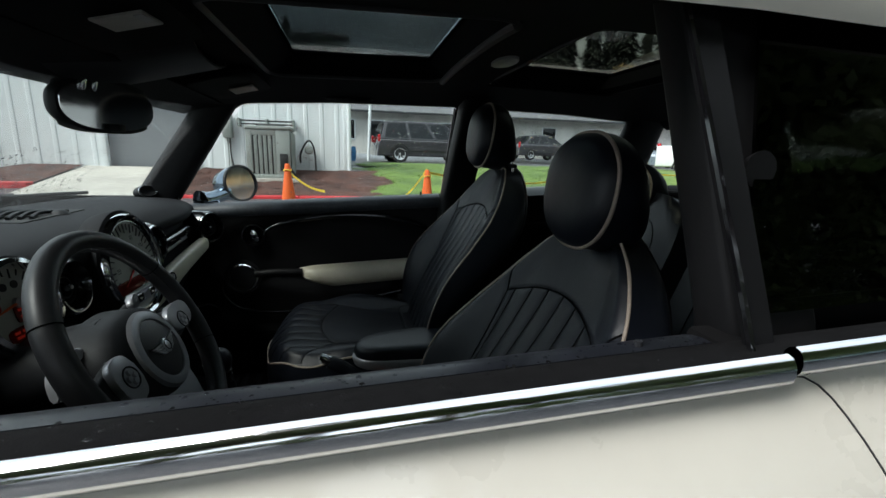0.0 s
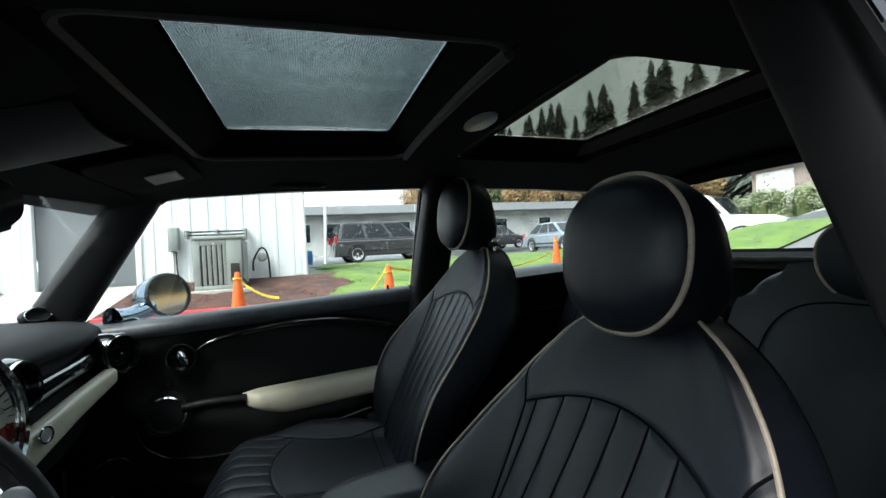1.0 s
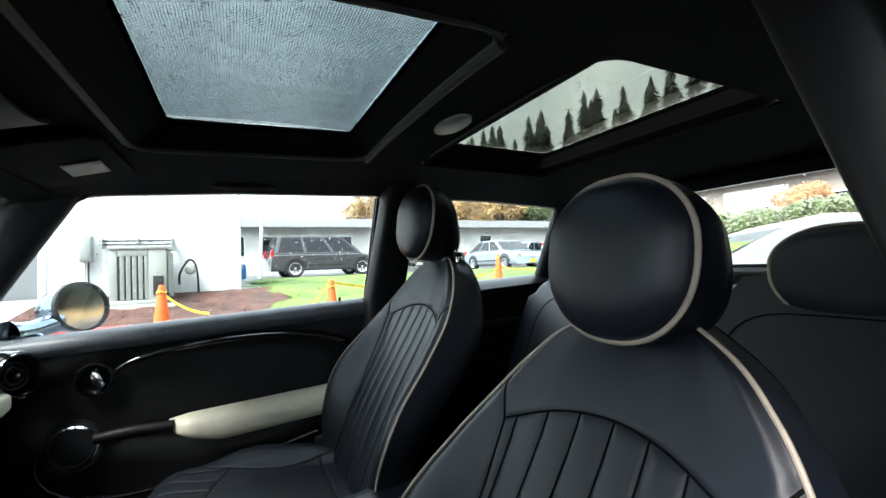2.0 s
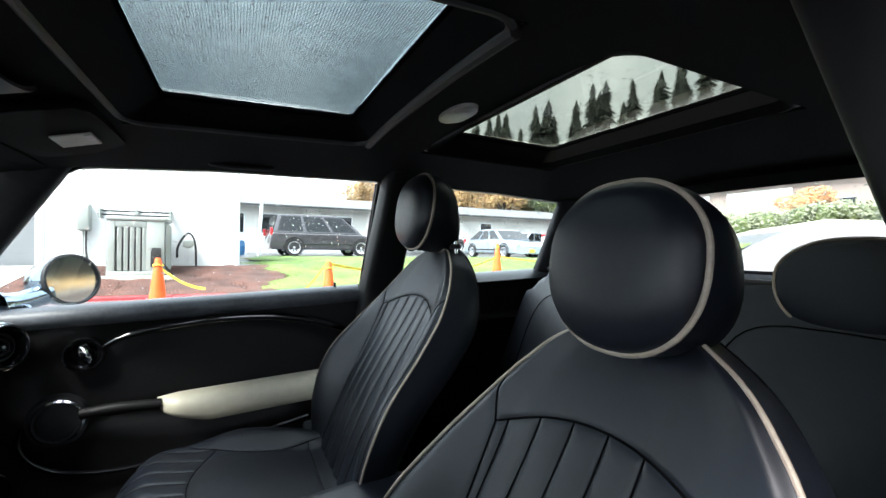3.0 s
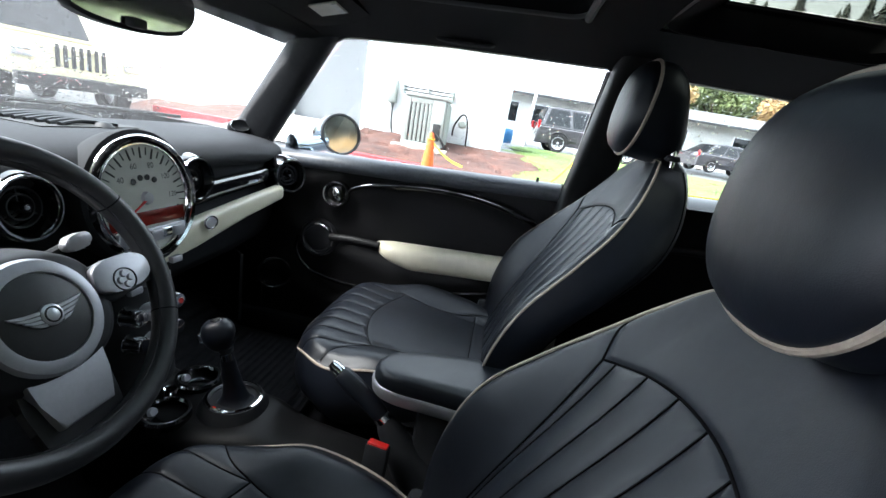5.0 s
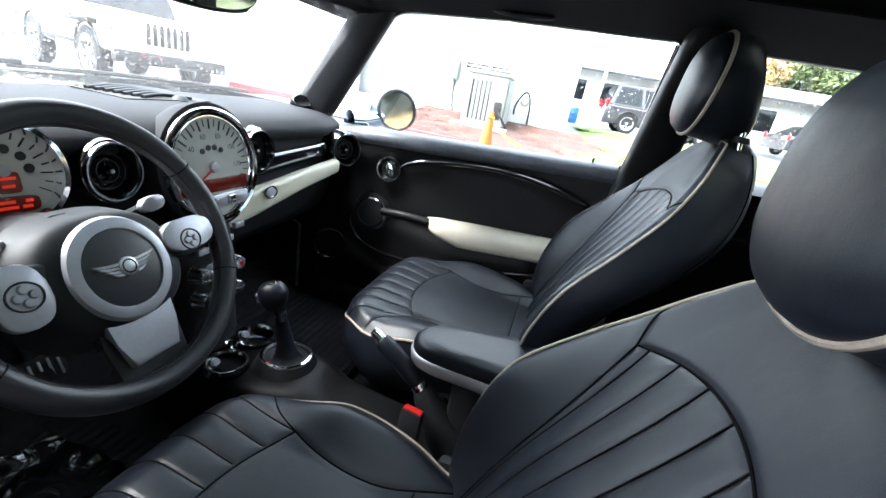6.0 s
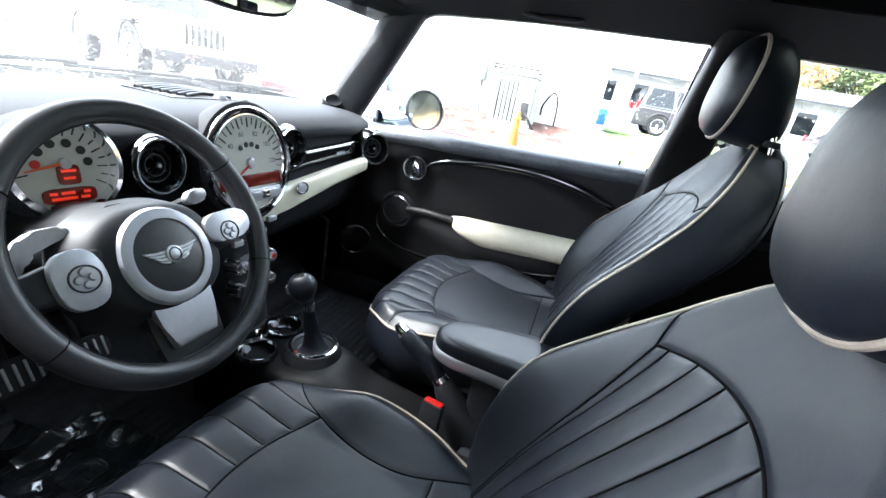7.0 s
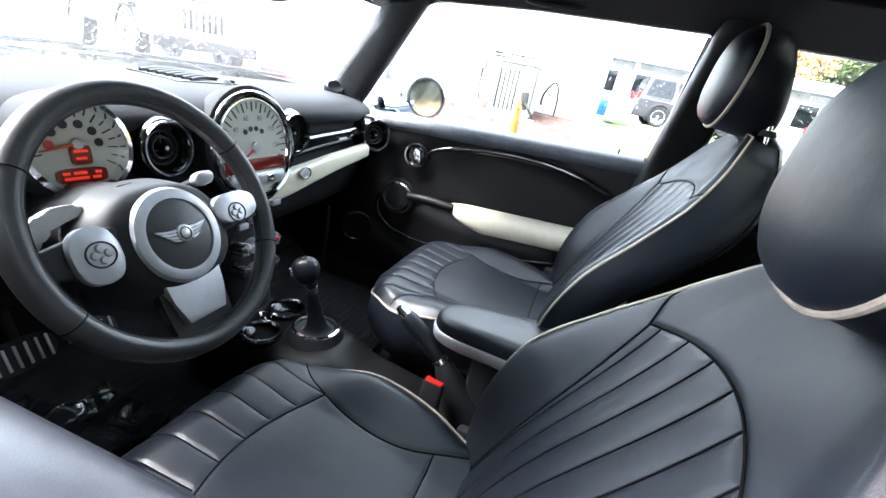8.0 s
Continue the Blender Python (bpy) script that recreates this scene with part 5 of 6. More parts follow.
for s, z1 in ((-1, 0.0), (1, 0.0)):
    wing_ = [(p.x, p.y) for p in spline([(-0.034, -0.030, 0), (-0.029, -0.003, 0), (-0.010, 0.016, 0), (0.026, 0.019, 0), (0.029, 0.008, 0), (0.004, -0.003, 0), (-0.014, -0.012, 0), (-0.024, -0.033, 0), (-0.034, -0.030, 0)], 40)][:-1]
    shape = rounded(0.028, 0.011, 24, 2.6) if s > 0 else wing_
    stalk = part("shift_paddle", moved(prism(shape, 0.012, 0.004), wm @ pose(s * (0.124 if s > 0 else 0.108), 0.054 if s > 0 else 0.036, -0.050, 10, s * 12, 8 if s > 0 else -6)), SILVER, wheel, "silver shift paddle")
    part("stalk_arm", tube([wm @ Vector((s * 0.04, 0.035, -0.06)), wm @ Vector((s * 0.11, 0.05, -0.05))], 0.007, 8), PLASTIC, stalk)

# ---- centre console, lever, handbrake, armrest ----
console = thing("center_console", (1.05, 0, 0.25), "black centre console with chrome-ringed cup holders and gear gate", "console")
def tunnel(u, v):
    x = 0.80 + 0.86 * u
    q = math.pi * v
    w = lerp(x, (0.8, 1.05, 1.15, 1.66), (0.105, 0.112, 0.086, 0.076))
    h = lerp(x, (0.80, 0.90, 1.0, 1.13, 1.20, 1.42, 1.66), (0.43, 0.392, 0.398, 0.405, 0.375, 0.35, 0.35))
    return (x, 0.035 - w * math.copysign(abs(math.cos(q)) ** 0.35, math.cos(q)), 0.22 + (h - 0.22) * math.sin(q) ** 0.35)
part("tunnel", surf(tunnel, 40, 28), PANEL, console)
for cx, cy in ((0.945, -0.024), (0.925, 0.098)):
    cup = part("cup_holder", lathe([(0.0, -0.06), (0.036, -0.06), (0.040, 0.004), (0.047, 0.004), (0.049, -0.01)], 32, pose(cx, cy, 0.402)), GLOSS, console)
    part("cup_ring", lathe([(0.039, 0.002), (0.041, 0.009), (0.046, 0.009), (0.048, 0.002)], 32, pose(cx, cy, 0.402)), CHROME, cup, "chrome ring")
    part("cup_spring", lathe([(0.0, 0.004), (0.009, 0.003), (0.011, -0.004)], 14, facing((cx - 0.029, cy, 0.396), (1, 0, 0.6))), SILVER, cup)
part("power_socket", lathe([(0.0, 0.004), (0.010, 0.005), (0.014, 0.008), (0.017, 0.0)], 22, pose(0.905, 0.035, 0.402)), CHROME, console)
gate = part("gear_gate", lathe([(0.0, 0.006), (0.049, 0.006), (0.053, 0.014), (0.060, 0.012), (0.070, -0.008), (0.082, -0.04)], 40, pose(1.050, 0.045, 0.412)), PLASTIC, console)
part("gate_ring", lathe([(0.050, 0.008), (0.052, 0.016), (0.057, 0.015), (0.059, 0.008)], 40, pose(1.050, 0.045, 0.412)), CHROME, gate, "chrome ring")
part("gate_light", box(1.028, 1.034, -0.001, 0.006, 0.4185, 0.4205), RED_LCD, gate)
for k in range(3):
    part("gate_mark", box(1.040 + 0.011 * k, 1.045 + 0.011 * k, -0.001, 0.005, 0.4185, 0.4195), SILVER, gate)
lever = thing("gear_lever", (1.05, 0.04, 0.42), "black gear lever with leather boot and rounded knob", "gear lever")
def boot_at(u, v):
    """A creased leather sleeve, square at its foot and round at the neck."""
    q, c = 2 * math.pi * u, spline([(1.054, 0.045, 0.414), (1.050, 0.043, 0.445), (1.044, 0.036, 0.49), (1.040, 0.030, 0.528)], 20)[round(v * 20)]
    k = 0.45 + 0.55 * v
    w = lerp(v, (0, 0.08, 0.30, 0.55, 1.0), (0.037, 0.030, 0.0205, 0.0175, 0.0135)) * (1 + 0.04 * math.sin(v * 24))
    return (c.x + w * math.copysign(abs(math.cos(q)) ** k, math.cos(q)), c.y + w * 0.92 * math.copysign(abs(math.sin(q)) ** k, math.sin(q)), c.z)


part("boot", surf(boot_at, 28, 20, True), LEATHER, lever, "black leather boot", angle=60)
part("collar", tube([(1.041, 0.031, 0.524), (1.039, 0.028, 0.541)], 0.0135, 18), CHROME, lever)
part("neck", tube([(1.039, 0.028, 0.538), (1.037, 0.027, 0.552)], [0.012, 0.016], 18), LEATHER, lever)
part("knob", moved(surf(lambda u, v: (lambda q, h: (0.033 * math.sin(h) ** 0.75 * math.copysign(abs(math.cos(q)) ** 0.85, math.cos(q)) * (0.80 + 0.20 * ease(-math.cos(h), -1, 0.6)), 0.028 * math.sin(h) ** 0.75 * math.copysign(abs(math.sin(q)) ** 0.85, math.sin(q)), -0.034 * math.cos(h)))(2 * math.pi * u, math.pi * min(0.999, max(0.001, v))), 28, 20, True), pose(1.024, 0.024, 0.578, 0, -10, 25)), LEATHER, lever, "black leather knob", angle=80)
part("knob_inlay", moved(lathe([(0.0, 0.0352), (0.009, 0.0345), (0.012, 0.0315)], 20), pose(1.024, 0.024, 0.578, 0, -10, 25)), GLOSS, lever)
part("release_key", moved(box(-0.038, -0.028, -0.010, 0.010, -0.012, 0.008, 0.003), pose(1.024, 0.024, 0.578, 0, -10, 25)), CHROME, lever, "chrome release key")
brake = thing("handbrake", (1.48, 0.0, 0.40), "black leather handbrake with chrome button, lowered", "handbrake")
part("grip", tube(spline([(1.385, -0.002, 0.502), (1.36, 0.001, 0.522), (1.32, 0.006, 0.549), (1.290, 0.010, 0.566)], 12), [0.015, 0.0165, 0.0175, 0.018, 0.018, 0.018, 0.018, 0.0185, 0.019, 0.019, 0.0185, 0.018, 0.016], 14), LEATHER, brake)
part("button", tube([(1.293, 0.010, 0.564), (1.276, 0.012, 0.576), (1.268, 0.013, 0.581)], [0.014, 0.012, 0.008], 14), CHROME, brake, "chrome release button")
part("ferrule", tube([(1.392, -0.003, 0.496), (1.383, -0.002, 0.504)], 0.0175, 14), CHROME, brake)
part("gaiter", tube(spline([(1.390, -0.003, 0.498), (1.415, -0.006, 0.465), (1.45, -0.009, 0.42), (1.50, -0.012, 0.37)], 12), [0.016, 0.019, 0.023, 0.025, 0.029, 0.030, 0.034, 0.036, 0.039, 0.041, 0.044, 0.046, 0.048], 14), PLASTIC, brake)
rest = thing("armrest_box", (1.55, 0.0, 0.40), "black leather centre armrest edged with a silver band", "armrest")
ARM = [(1.352, 0.024), (1.360, -0.004), (1.388, -0.028), (1.46, -0.040), (1.66, -0.046), (1.66, 0.095), (1.46, 0.090), (1.392, 0.076), (1.362, 0.052)]
arm_outline = [(p.x, p.y) for p in spline([(x, y, 0) for x, y in ARM + ARM[:1]], 40)][:-1]
def arm_rings(levels, mat, name, label=""):
    bm, rings = bmesh.new(), []
    for z, g in levels:
        rings.append([bm.verts.new((1.52 + (x - 1.52) * g, 0.008 + 0.024 + (y - 0.024) * g, z + 0.03 * (x - 1.362))) for x, y in arm_outline])
    for a, b in zip(rings, rings[1:]):
        for i in range(len(a)):
            bm.faces.new((a[i], a[(i + 1) % len(a)], b[(i + 1) % len(a)], b[i]))
    bm.faces.new(rings[0][::-1]), bm.faces.new(rings[-1])
    return part(name, bm, mat, rest, label, angle=60)
arm_rings([(0.572, 0.98), (0.576, 1.0), (0.586, 1.0), (0.595, 0.98), (0.601, 0.945), (0.605, 0.88), (0.607, 0.6)], LEATHER, "pad")
arm_rings([(0.548, 0.97), (0.552, 1.01), (0.568, 1.025), (0.574, 1.01), (0.577, 0.97)], SILVER, "band", "silver band")
part("stand", box(1.45, 1.62, -0.02, 0.075, 0.33, 0.56, 0.02), PLASTIC, rest)
for s, at in ((-1, (1.398, -0.066, 0.485)), (1, (1.43, 0.125, 0.49))):
    buckle = thing("belt_buckle", (at[0] + 0.04, at[1], 0.33), "black seat belt buckle with a red release button", "belt buckle", "belt buckles")
    part("body", moved(box(-0.011, 0.011, -0.022, 0.022, -0.085, 0.008, 0.005), Matrix.Translation(at) @ pose(0, 0, 0, 0, 8, 82)), PLASTIC, buckle)
    part("release", moved(box(-0.008, 0.008, -0.019, 0.019, 0.004, 0.0105, 0.002), Matrix.Translation(at) @ pose(0, 0, 0, 0, 8, 82)), RED_PLASTIC, buckle, "red button")
    pts = [Vector((at[0] - 0.018 + 0.03 * q, at[1] - 0.004, at[2] - 0.085 - 0.10 * q)) for q in np.linspace(0, 1, 22)]
    part("ribbed_sleeve", tube(pts, [0.014 + 0.003 * (i % 2) for i in range(22)], 10), RUBBER, buckle)

# ---- driver's footwell ----
pedal = thing("pedal", (0.66, -0.33, 0.30), "ribbed metal and rubber brake pedal", "pedal")
m = facing((0.62, -0.325, 0.385), (0.92, -0.0, 0.40))
part("plate", moved(prism(rounded(0.060, 0.034, 28, 3), 0.010, 0.003), m), RUBBER, pedal)
for k in range(6):
    part("rib", moved(box(-0.048 + 0.018 * k, -0.042 + 0.018 * k, -0.024, 0.024, 0.010, 0.015, 0.002), m), ALLOY, pedal)
part("pedal_arm", tube([m @ Vector((0, 0, 0)), (0.55, -0.32, 0.55)], 0.010, 8), PLASTIC, pedal)
pedal2 = copy_thing(pedal, Matrix.Translation((-0.04, 0.15, -0.05)) @ pedal.matrix_basis)
tagged(pedal2, "ribbed metal and rubber accelerator pedal")
for y0 in (-0.36, 0.37):
    mat_ = thing("floor_mat", (0.85, y0, 0.245), "black carpet floor mat with ribbed weave", "floor mat", "floor mats")
    part("sheet", thick(surf(lambda u, v: (0.55 + 0.56 * u, y0 + (2 * v - 1) * 0.21, 0.252 + 0.13 * ease(0.72 - 0.55 - 0.56 * u, 0, 0.2) + 0.0025 * math.sin(u * 150) + 0.0015 * math.sin(v * 60)), 120, 24), 0.006), CARPET, mat_)
random.seed(4)
film = thing("floor_film", (0.75, -0.42, 0.26), "crumpled clear protective film lying on the driver's floor", "plastic film")
for k, (x0, y0, w, d) in enumerate(((0.62, -0.50, 0.22, 0.16), (0.74, -0.40, 0.20, 0.15))):
    part("film_sheet", thick(surf(lambda u, v: (x0 + w * u, y0 + d * v + 0.02 * math.sin(3 * u), 0.278 + 0.05 * ease(0.2 - u, 0, 0.3) + 0.022 * noise.noise((3.1 * u + k, 2.6 * v, 0.3)) + 0.016 * abs(noise.noise((4.5 * u, 1.5 * v + k, 2.0)))), 40, 30), 0.001), FOIL, film)

# ---- outside: ground, kerb, planting ----
def RISE(x, y):
    """Height of the ground: level round the car, rising past the kerb, ahead and behind."""
    side = lerp(y, (2.6, 4.2, 6.2, 8.3, 14.0, 20.0, 40.0), (0.0, 0.20, 0.33, 0.68, 0.70, 0.68, 0.9))
    ahead = lerp(y, (2.6, 6.9, 8.3, 14.0, 40.0), (0.0, 0.20, 0.50, 0.6, 0.9))
    bank = lerp(y, (-14.0, -8.0, 5.9, 9.2, 11.5, 13.0), (0.0, 1.0, 1.70, 0.76, 0.08, 0.0))
    return side + (ahead - side) * ease(-x, 4.2, 5.4) + bank * ease(x, 9.5, 17.5)


def prism_between(x, y0, y1):
    """A kerb stone along y whose ends follow the ground."""
    bm = box(x - 0.09, x + 0.09, y0, y1, -0.2, 0.13, 0.012)
    for v in bm.verts:
        v.co.z += RISE(x, v.co.y)
    return bm


def sheet(name, mat, x0, x1, y0, y1, nx, ny, lift, label, category, kind="structure", rough=0.0):
    def f(u, v):
        x, y = x0 + (x1 - x0) * u, y0 + (y1 - y0) * v
        return (x, y, RISE(x, y) + lift + rough * noise.noise((x * 3, y * 3, 0)) * (0 < u < 1) * (0 < v < 1))
    return solo(name, surf(f, nx, ny), mat, label, category, kind=kind)


def ground_line(q):
    return math.copysign(abs(q) ** 3, q)


solo("ground", surf(lambda u, v: (1400 * ground_line(2 * u - 1), 1400 * ground_line(2 * v - 1), RISE(1400 * ground_line(2 * u - 1), 1400 * ground_line(2 * v - 1)) - 0.012), 240, 200), ASPHALT, "wet dark asphalt car park", "ground", kind="structure")
sheet("planting_bed", MULCH, -1.45, 2.3, 6.32, 8.25, 60, 30, 0.03, "reddish bark mulch bed beside the building", "planting bed", rough=0.05)
sheet("planting_strip", MULCH, -6.2, -3.44, 6.88, 8.25, 40, 16, 0.05, "narrow reddish bark strip along the wall", "planting bed", rough=0.04)
LAWN_X = lambda y: 1.75 + 0.28 * math.sin(1.9 * y) + 0.12 * math.sin(5.3 * y)
def lawn_at(u, v):
    y = 6.32 + 8.68 * v
    x = LAWN_X(y) + (14.0 - LAWN_X(y)) * u
    return (x, y, RISE(x, y) + 0.030 + 0.022 * ease(u, 0.0, 0.03) + 0.03 * noise.noise((x * 3, y * 3, 0)) * (0 < u < 1) * (0 < v < 1))
solo("lawn", surf(lawn_at, 90, 90), GRASS, "bright green wet lawn", "lawn", kind="structure")
sheet("ramp", CONCRETE, -3.42, -1.47, 6.05, 8.28, 20, 24, 0.03, "pale concrete apron in front of the shutter door", "concrete apron")
sheet("driveway", DRIVE, 7.5, 17.0, -6.5, 6.3, 30, 30, 0.012, "wet grey driveway climbing to the hedge", "driveway")
border = thing("kerb", (17.1, 2, 1.8), "grey concrete kerb below the hedge", "kerb", kind="structure")
for k in range(17):
    y0, y1 = -6.0 + k, -5.01 + k
    part("kerb_stone", prism_between(17.1, y0, y1), CONCRETE, border)
kerb = thing("kerb", (0, 6.2, 0.3), "red painted concrete kerb along the planting beds", "kerb", kind="structure")
for k in range(8):
    part("kerb_stone", moved(box(-0.993, 0.993, -0.09, 0.09, -0.2, 0.045, 0.015), pose(-0.45 + 2 * k, 6.22, RISE(0, 6.22))), RED_KERB, kerb)
for k in range(2):
    part("kerb_stone", moved(box(-0.743, 0.743, -0.09, 0.09, -0.2, 0.045, 0.015), pose(-4.19 - 1.5 * k, 6.79, RISE(-4.19 - 1.5 * k, 6.79) + 0.03)), RED_KERB, kerb)
random.seed(11)
def tufts(n, x0, x1, y0, y1, size, lift):
    vs, fs = [], []
    for _ in range(n):
        x, y = random.uniform(x0, x1), random.uniform(y0, y1)
        if x0 > 0:
            x += (LAWN_X(y) - x0) * (x1 - x) / (x1 - x0)
        z, q, h = RISE(x, y) + lift, random.uniform(0, 6.28), size * random.uniform(0.5, 1.3)
        dx, dy = 0.25 * h * math.cos(q), 0.25 * h * math.sin(q)
        b = len(vs)
        vs += [(x - dx, y - dy, z), (x + dx, y + dy, z), (x + random.uniform(-.4, .4) * h, y + random.uniform(-.4, .4) * h, z + h)]
        fs.append((b, b + 1, b + 2))
    me = bpy.data.meshes.new("tufts")
    me.from_pydata(vs, [], fs)
    bm = bmesh.new()
    bm.from_mesh(me)
    return bm
solo("grass_blades", tufts(22000, 1.5, 10.0, 6.35, 13.0, 0.030, 0.032), GRASS, "short wet grass blades", "grass", kind="stuff")
solo("bark_chips", tufts(5000, -1.4, 1.5, 6.35, 8.2, 0.020, 0.02), MULCH, "scattered reddish bark chips", "bark chips", kind="stuff")

# ---- the ribbed steel building ----
WALL_Y, TOP = 8.30, 3.25
building = thing("building", (-6, WALL_Y, 0.3), "white ribbed steel building with a grey roller shutter", "building")
def ribbed(x0, x1, y0, z0, z1, step, deep, along="x"):
    """Ribbed steel sheet: flat pans between narrow raised ribs."""
    pts, x = [], x0
    while x < x1 - 1e-6:
        for d, o in ((0.0, 0.0), (0.72, 0.0), (0.78, 1.0), (0.92, 1.0), (0.98, 0.0)):
            if x + d * step <= x1:
                pts.append((x + d * step, y0 - deep * o))
        x += step
    pts.append((x1, y0))
    bm = bmesh.new()
    vs = [[bm.verts.new((px, py, z) if along == "x" else (py, px, z)) for z in (z0, z1)] for px, py in pts]
    for a, b in zip(vs, vs[1:]):
        bm.faces.new((a[0], b[0], b[1], a[1]))
    return bm
part("front_wall", thick(ribbed(-20.0, -3.05, WALL_Y, 0.2, TOP, 0.30, 0.012), 0.02), METAL_WALL, building, angle=20)
part("front_wall", thick(ribbed(-1.55, 1.25, WALL_Y, 0.2, TOP, 0.30, 0.012), 0.02), METAL_WALL, building, angle=20)
part("lintel", thick(ribbed(-3.05, -1.55, WALL_Y, 2.8, TOP, 0.30, 0.012), 0.02), METAL_WALL, building, angle=20)
part("side_wall", thick(ribbed(WALL_Y, 18.0, 1.25, 0.2, TOP, 0.30, -0.03, "y"), 0.02), METAL_WALL, building, angle=20)
shutter = part("shutter", box(-3.05, -1.55, WALL_Y + 0.10, WALL_Y + 0.14, 0.2, 2.85), DOOR_GREY, building, "grey roller shutter")
for k in range(20):
    part("shutter_slat", box(-3.03, -1.57, WALL_Y + 0.092, WALL_Y + 0.10, 0.42 + 0.12 * k, 0.5395 + 0.12 * k, 0.002, 1), DOOR_GREY, shutter)
for x in (-3.09, -1.51):
    part("door_trim", box(x - 0.05, x + 0.05, WALL_Y - 0.05, WALL_Y + 0.05, 0.3, 2.86, 0.005), METAL_WALL, building)
part("corner_trim", box(1.22, 1.32, WALL_Y - 0.05, WALL_Y + 0.05, 0.3, TOP, 0.008), METAL_WALL, building)
part("plinth", box(-20, 1.3, WALL_Y - 0.04, WALL_Y + 0.1, 0.25, 0.64, 0.01), CONCRETE, building)
part("flat_roof", box(-20, 1.2, WALL_Y + 0.05, 18.0, TOP - 0.12, TOP - 0.06), ROOFING, building)
part("gutter", box(-20, 1.36, WALL_Y - 0.14, WALL_Y + 0.02, TOP - 0.01, TOP + 0.05, 0.02), METAL_WALL, building)
part("downpipe", tube([(1.34, WALL_Y - 0.06, TOP), (1.34, WALL_Y - 0.06, 0.6)], 0.04, 8), METAL_WALL, building)
for k in range(2):
    part("conduit", tube([(-0.95 + 0.04 * k, WALL_Y - 0.06, 0.45), (-0.95 + 0.04 * k, WALL_Y - 0.06, 1.35)], 0.012, 6), AC_PAINT, building)
meter = thing("electrical_box", (-0.92, 8.2, 0.9), "grey electrical switch box with conduits on the wall", "electrical box")
part("case", box(-1.01, -0.84, 8.12, 8.27, 1.28, 1.72, 0.015), AC_PAINT, meter)
part("lid", box(-1.0, -0.85, 8.105, 8.12, 1.30, 1.70, 0.006), AC_PAINT, meter)
part("whip", tube(spline([(-0.9, 8.2, 1.28), (-0.88, 8.15, 0.9), (-0.75, 8.05, 0.6), (-0.5, 7.95, 0.62)], 14), 0.016, 6), DARK, meter)
gas = thing("gas_meter", (0.55, 8.1, 0.8), "small grey gas meter with bent pipes on the wall", "gas meter")
part("body", lathe([(0.0, 0.08), (0.06, 0.075), (0.085, 0.03), (0.085, -0.03), (0.06, -0.075), (0.0, -0.08)], 20, facing((0.56, 8.12, 1.10), (0, -1, 0))), AC_PAINT, gas)
part("pipe", tube(spline([(0.38, 8.22, 0.85), (0.40, 8.15, 1.05), (0.55, 8.12, 1.28), (0.66, 8.15, 1.10), (0.68, 8.2, 0.50)], 20), 0.018, 8), DARK, gas)

# ---- condenser on its pad ----
ac = thing("air_conditioner", (-0.08, 7.75, 0.45), "large grey-green outdoor condenser with vertical louvres on a concrete pad", "air conditioner")
A0, A1, AY, AZ0, AZ1 = -0.46, 0.30, 7.42, 0.60, 1.50
part("cabinet", box(A0 + 0.03, A1 - 0.03, AY + 0.02, AY + 0.72, AZ0, AZ1 - 0.04, 0.03), DOOR_GREY, ac)
part("grille_back", box(A0 + 0.06, A0 + 0.56, AY + 0.006, AY + 0.016, AZ0 + 0.06, AZ1 - 0.12), DARK, ac)
part("stile", box(A0, A0 + 0.105, AY - 0.01, AY + 0.05, AZ0 + 0.02, AZ1 - 0.05, 0.01), AC_PAINT, ac)
part("top_rail", box(A0 + 0.107, A1 - 0.252, AY - 0.01, AY + 0.05, AZ1 - 0.16, AZ1 - 0.065, 0.006), AC_PAINT, ac)
for k in range(5):
    part("louvre", moved(box(-0.028, 0.028, -0.008, 0.008, AZ0 + 0.06, AZ1 - 0.165, 0.006, 1), pose(A0 + 0.166 + 0.080 * k, AY - 0.004, 0, 0, 0, 14)), AC_PAINT, ac)
for k in range(14):
    part("side_louvre", moved(box(-0.010, 0.010, -0.012, 0.012, AZ0 + 0.06, AZ1 - 0.10, 0.003, 1), pose(A1 + 0.0, AY + 0.08 + 0.042 * k, 0, 0, 0, 55)), AC_PAINT, ac)
part("service_panel", box(A1 - 0.25, A1 - 0.012, AY - 0.01, AY + 0.05, AZ0 + 0.02, AZ1 - 0.05, 0.01), AC_PAINT, ac)
part("base_rail", box(A0, A1, AY - 0.02, AY + 0.74, AZ0 - 0.02, AZ0 + 0.05, 0.012), AC_PAINT, ac)
part("top_deck", box(A0 - 0.01, A1 + 0.01, AY - 0.03, AY + 0.75, AZ1 - 0.06, AZ1, 0.02), AC_PAINT, ac)
part("fan_guard", lathe([(0.0, 0.05), (0.20, 0.045), (0.30, 0.0)], 28, pose((A0 + A1) / 2, AY + 0.36, AZ1)), DARK, ac)
part("valve_box", box(A1 - 0.19, A1 - 0.05, AY - 0.03, AY - 0.01, AZ0 + 0.12, AZ0 + 0.42, 0.008), DARK, ac)
part("refrigerant_pipe", tube(spline([(A1 - 0.1, AY - 0.03, AZ0 + 0.25), (A1 + 0.02, AY - 0.06, AZ0 + 0.12), (A1 + 0.1, AY + 0.1, AZ0 - 0.02), (A1 + 0.12, 8.2, AZ0 + 0.02)], 16), 0.02, 8), DARK, ac)
solo("concrete_pad", box(-0.60, 0.44, 7.25, 8.24, 0.40, 0.58, 0.015), CONCRETE, "pale concrete pad under the condenser", "concrete pad")
rack = thing("pipe_rack", (-0.2, 8.2, 1.5), "dark metal pipe rack above the condenser", "pipe rack")
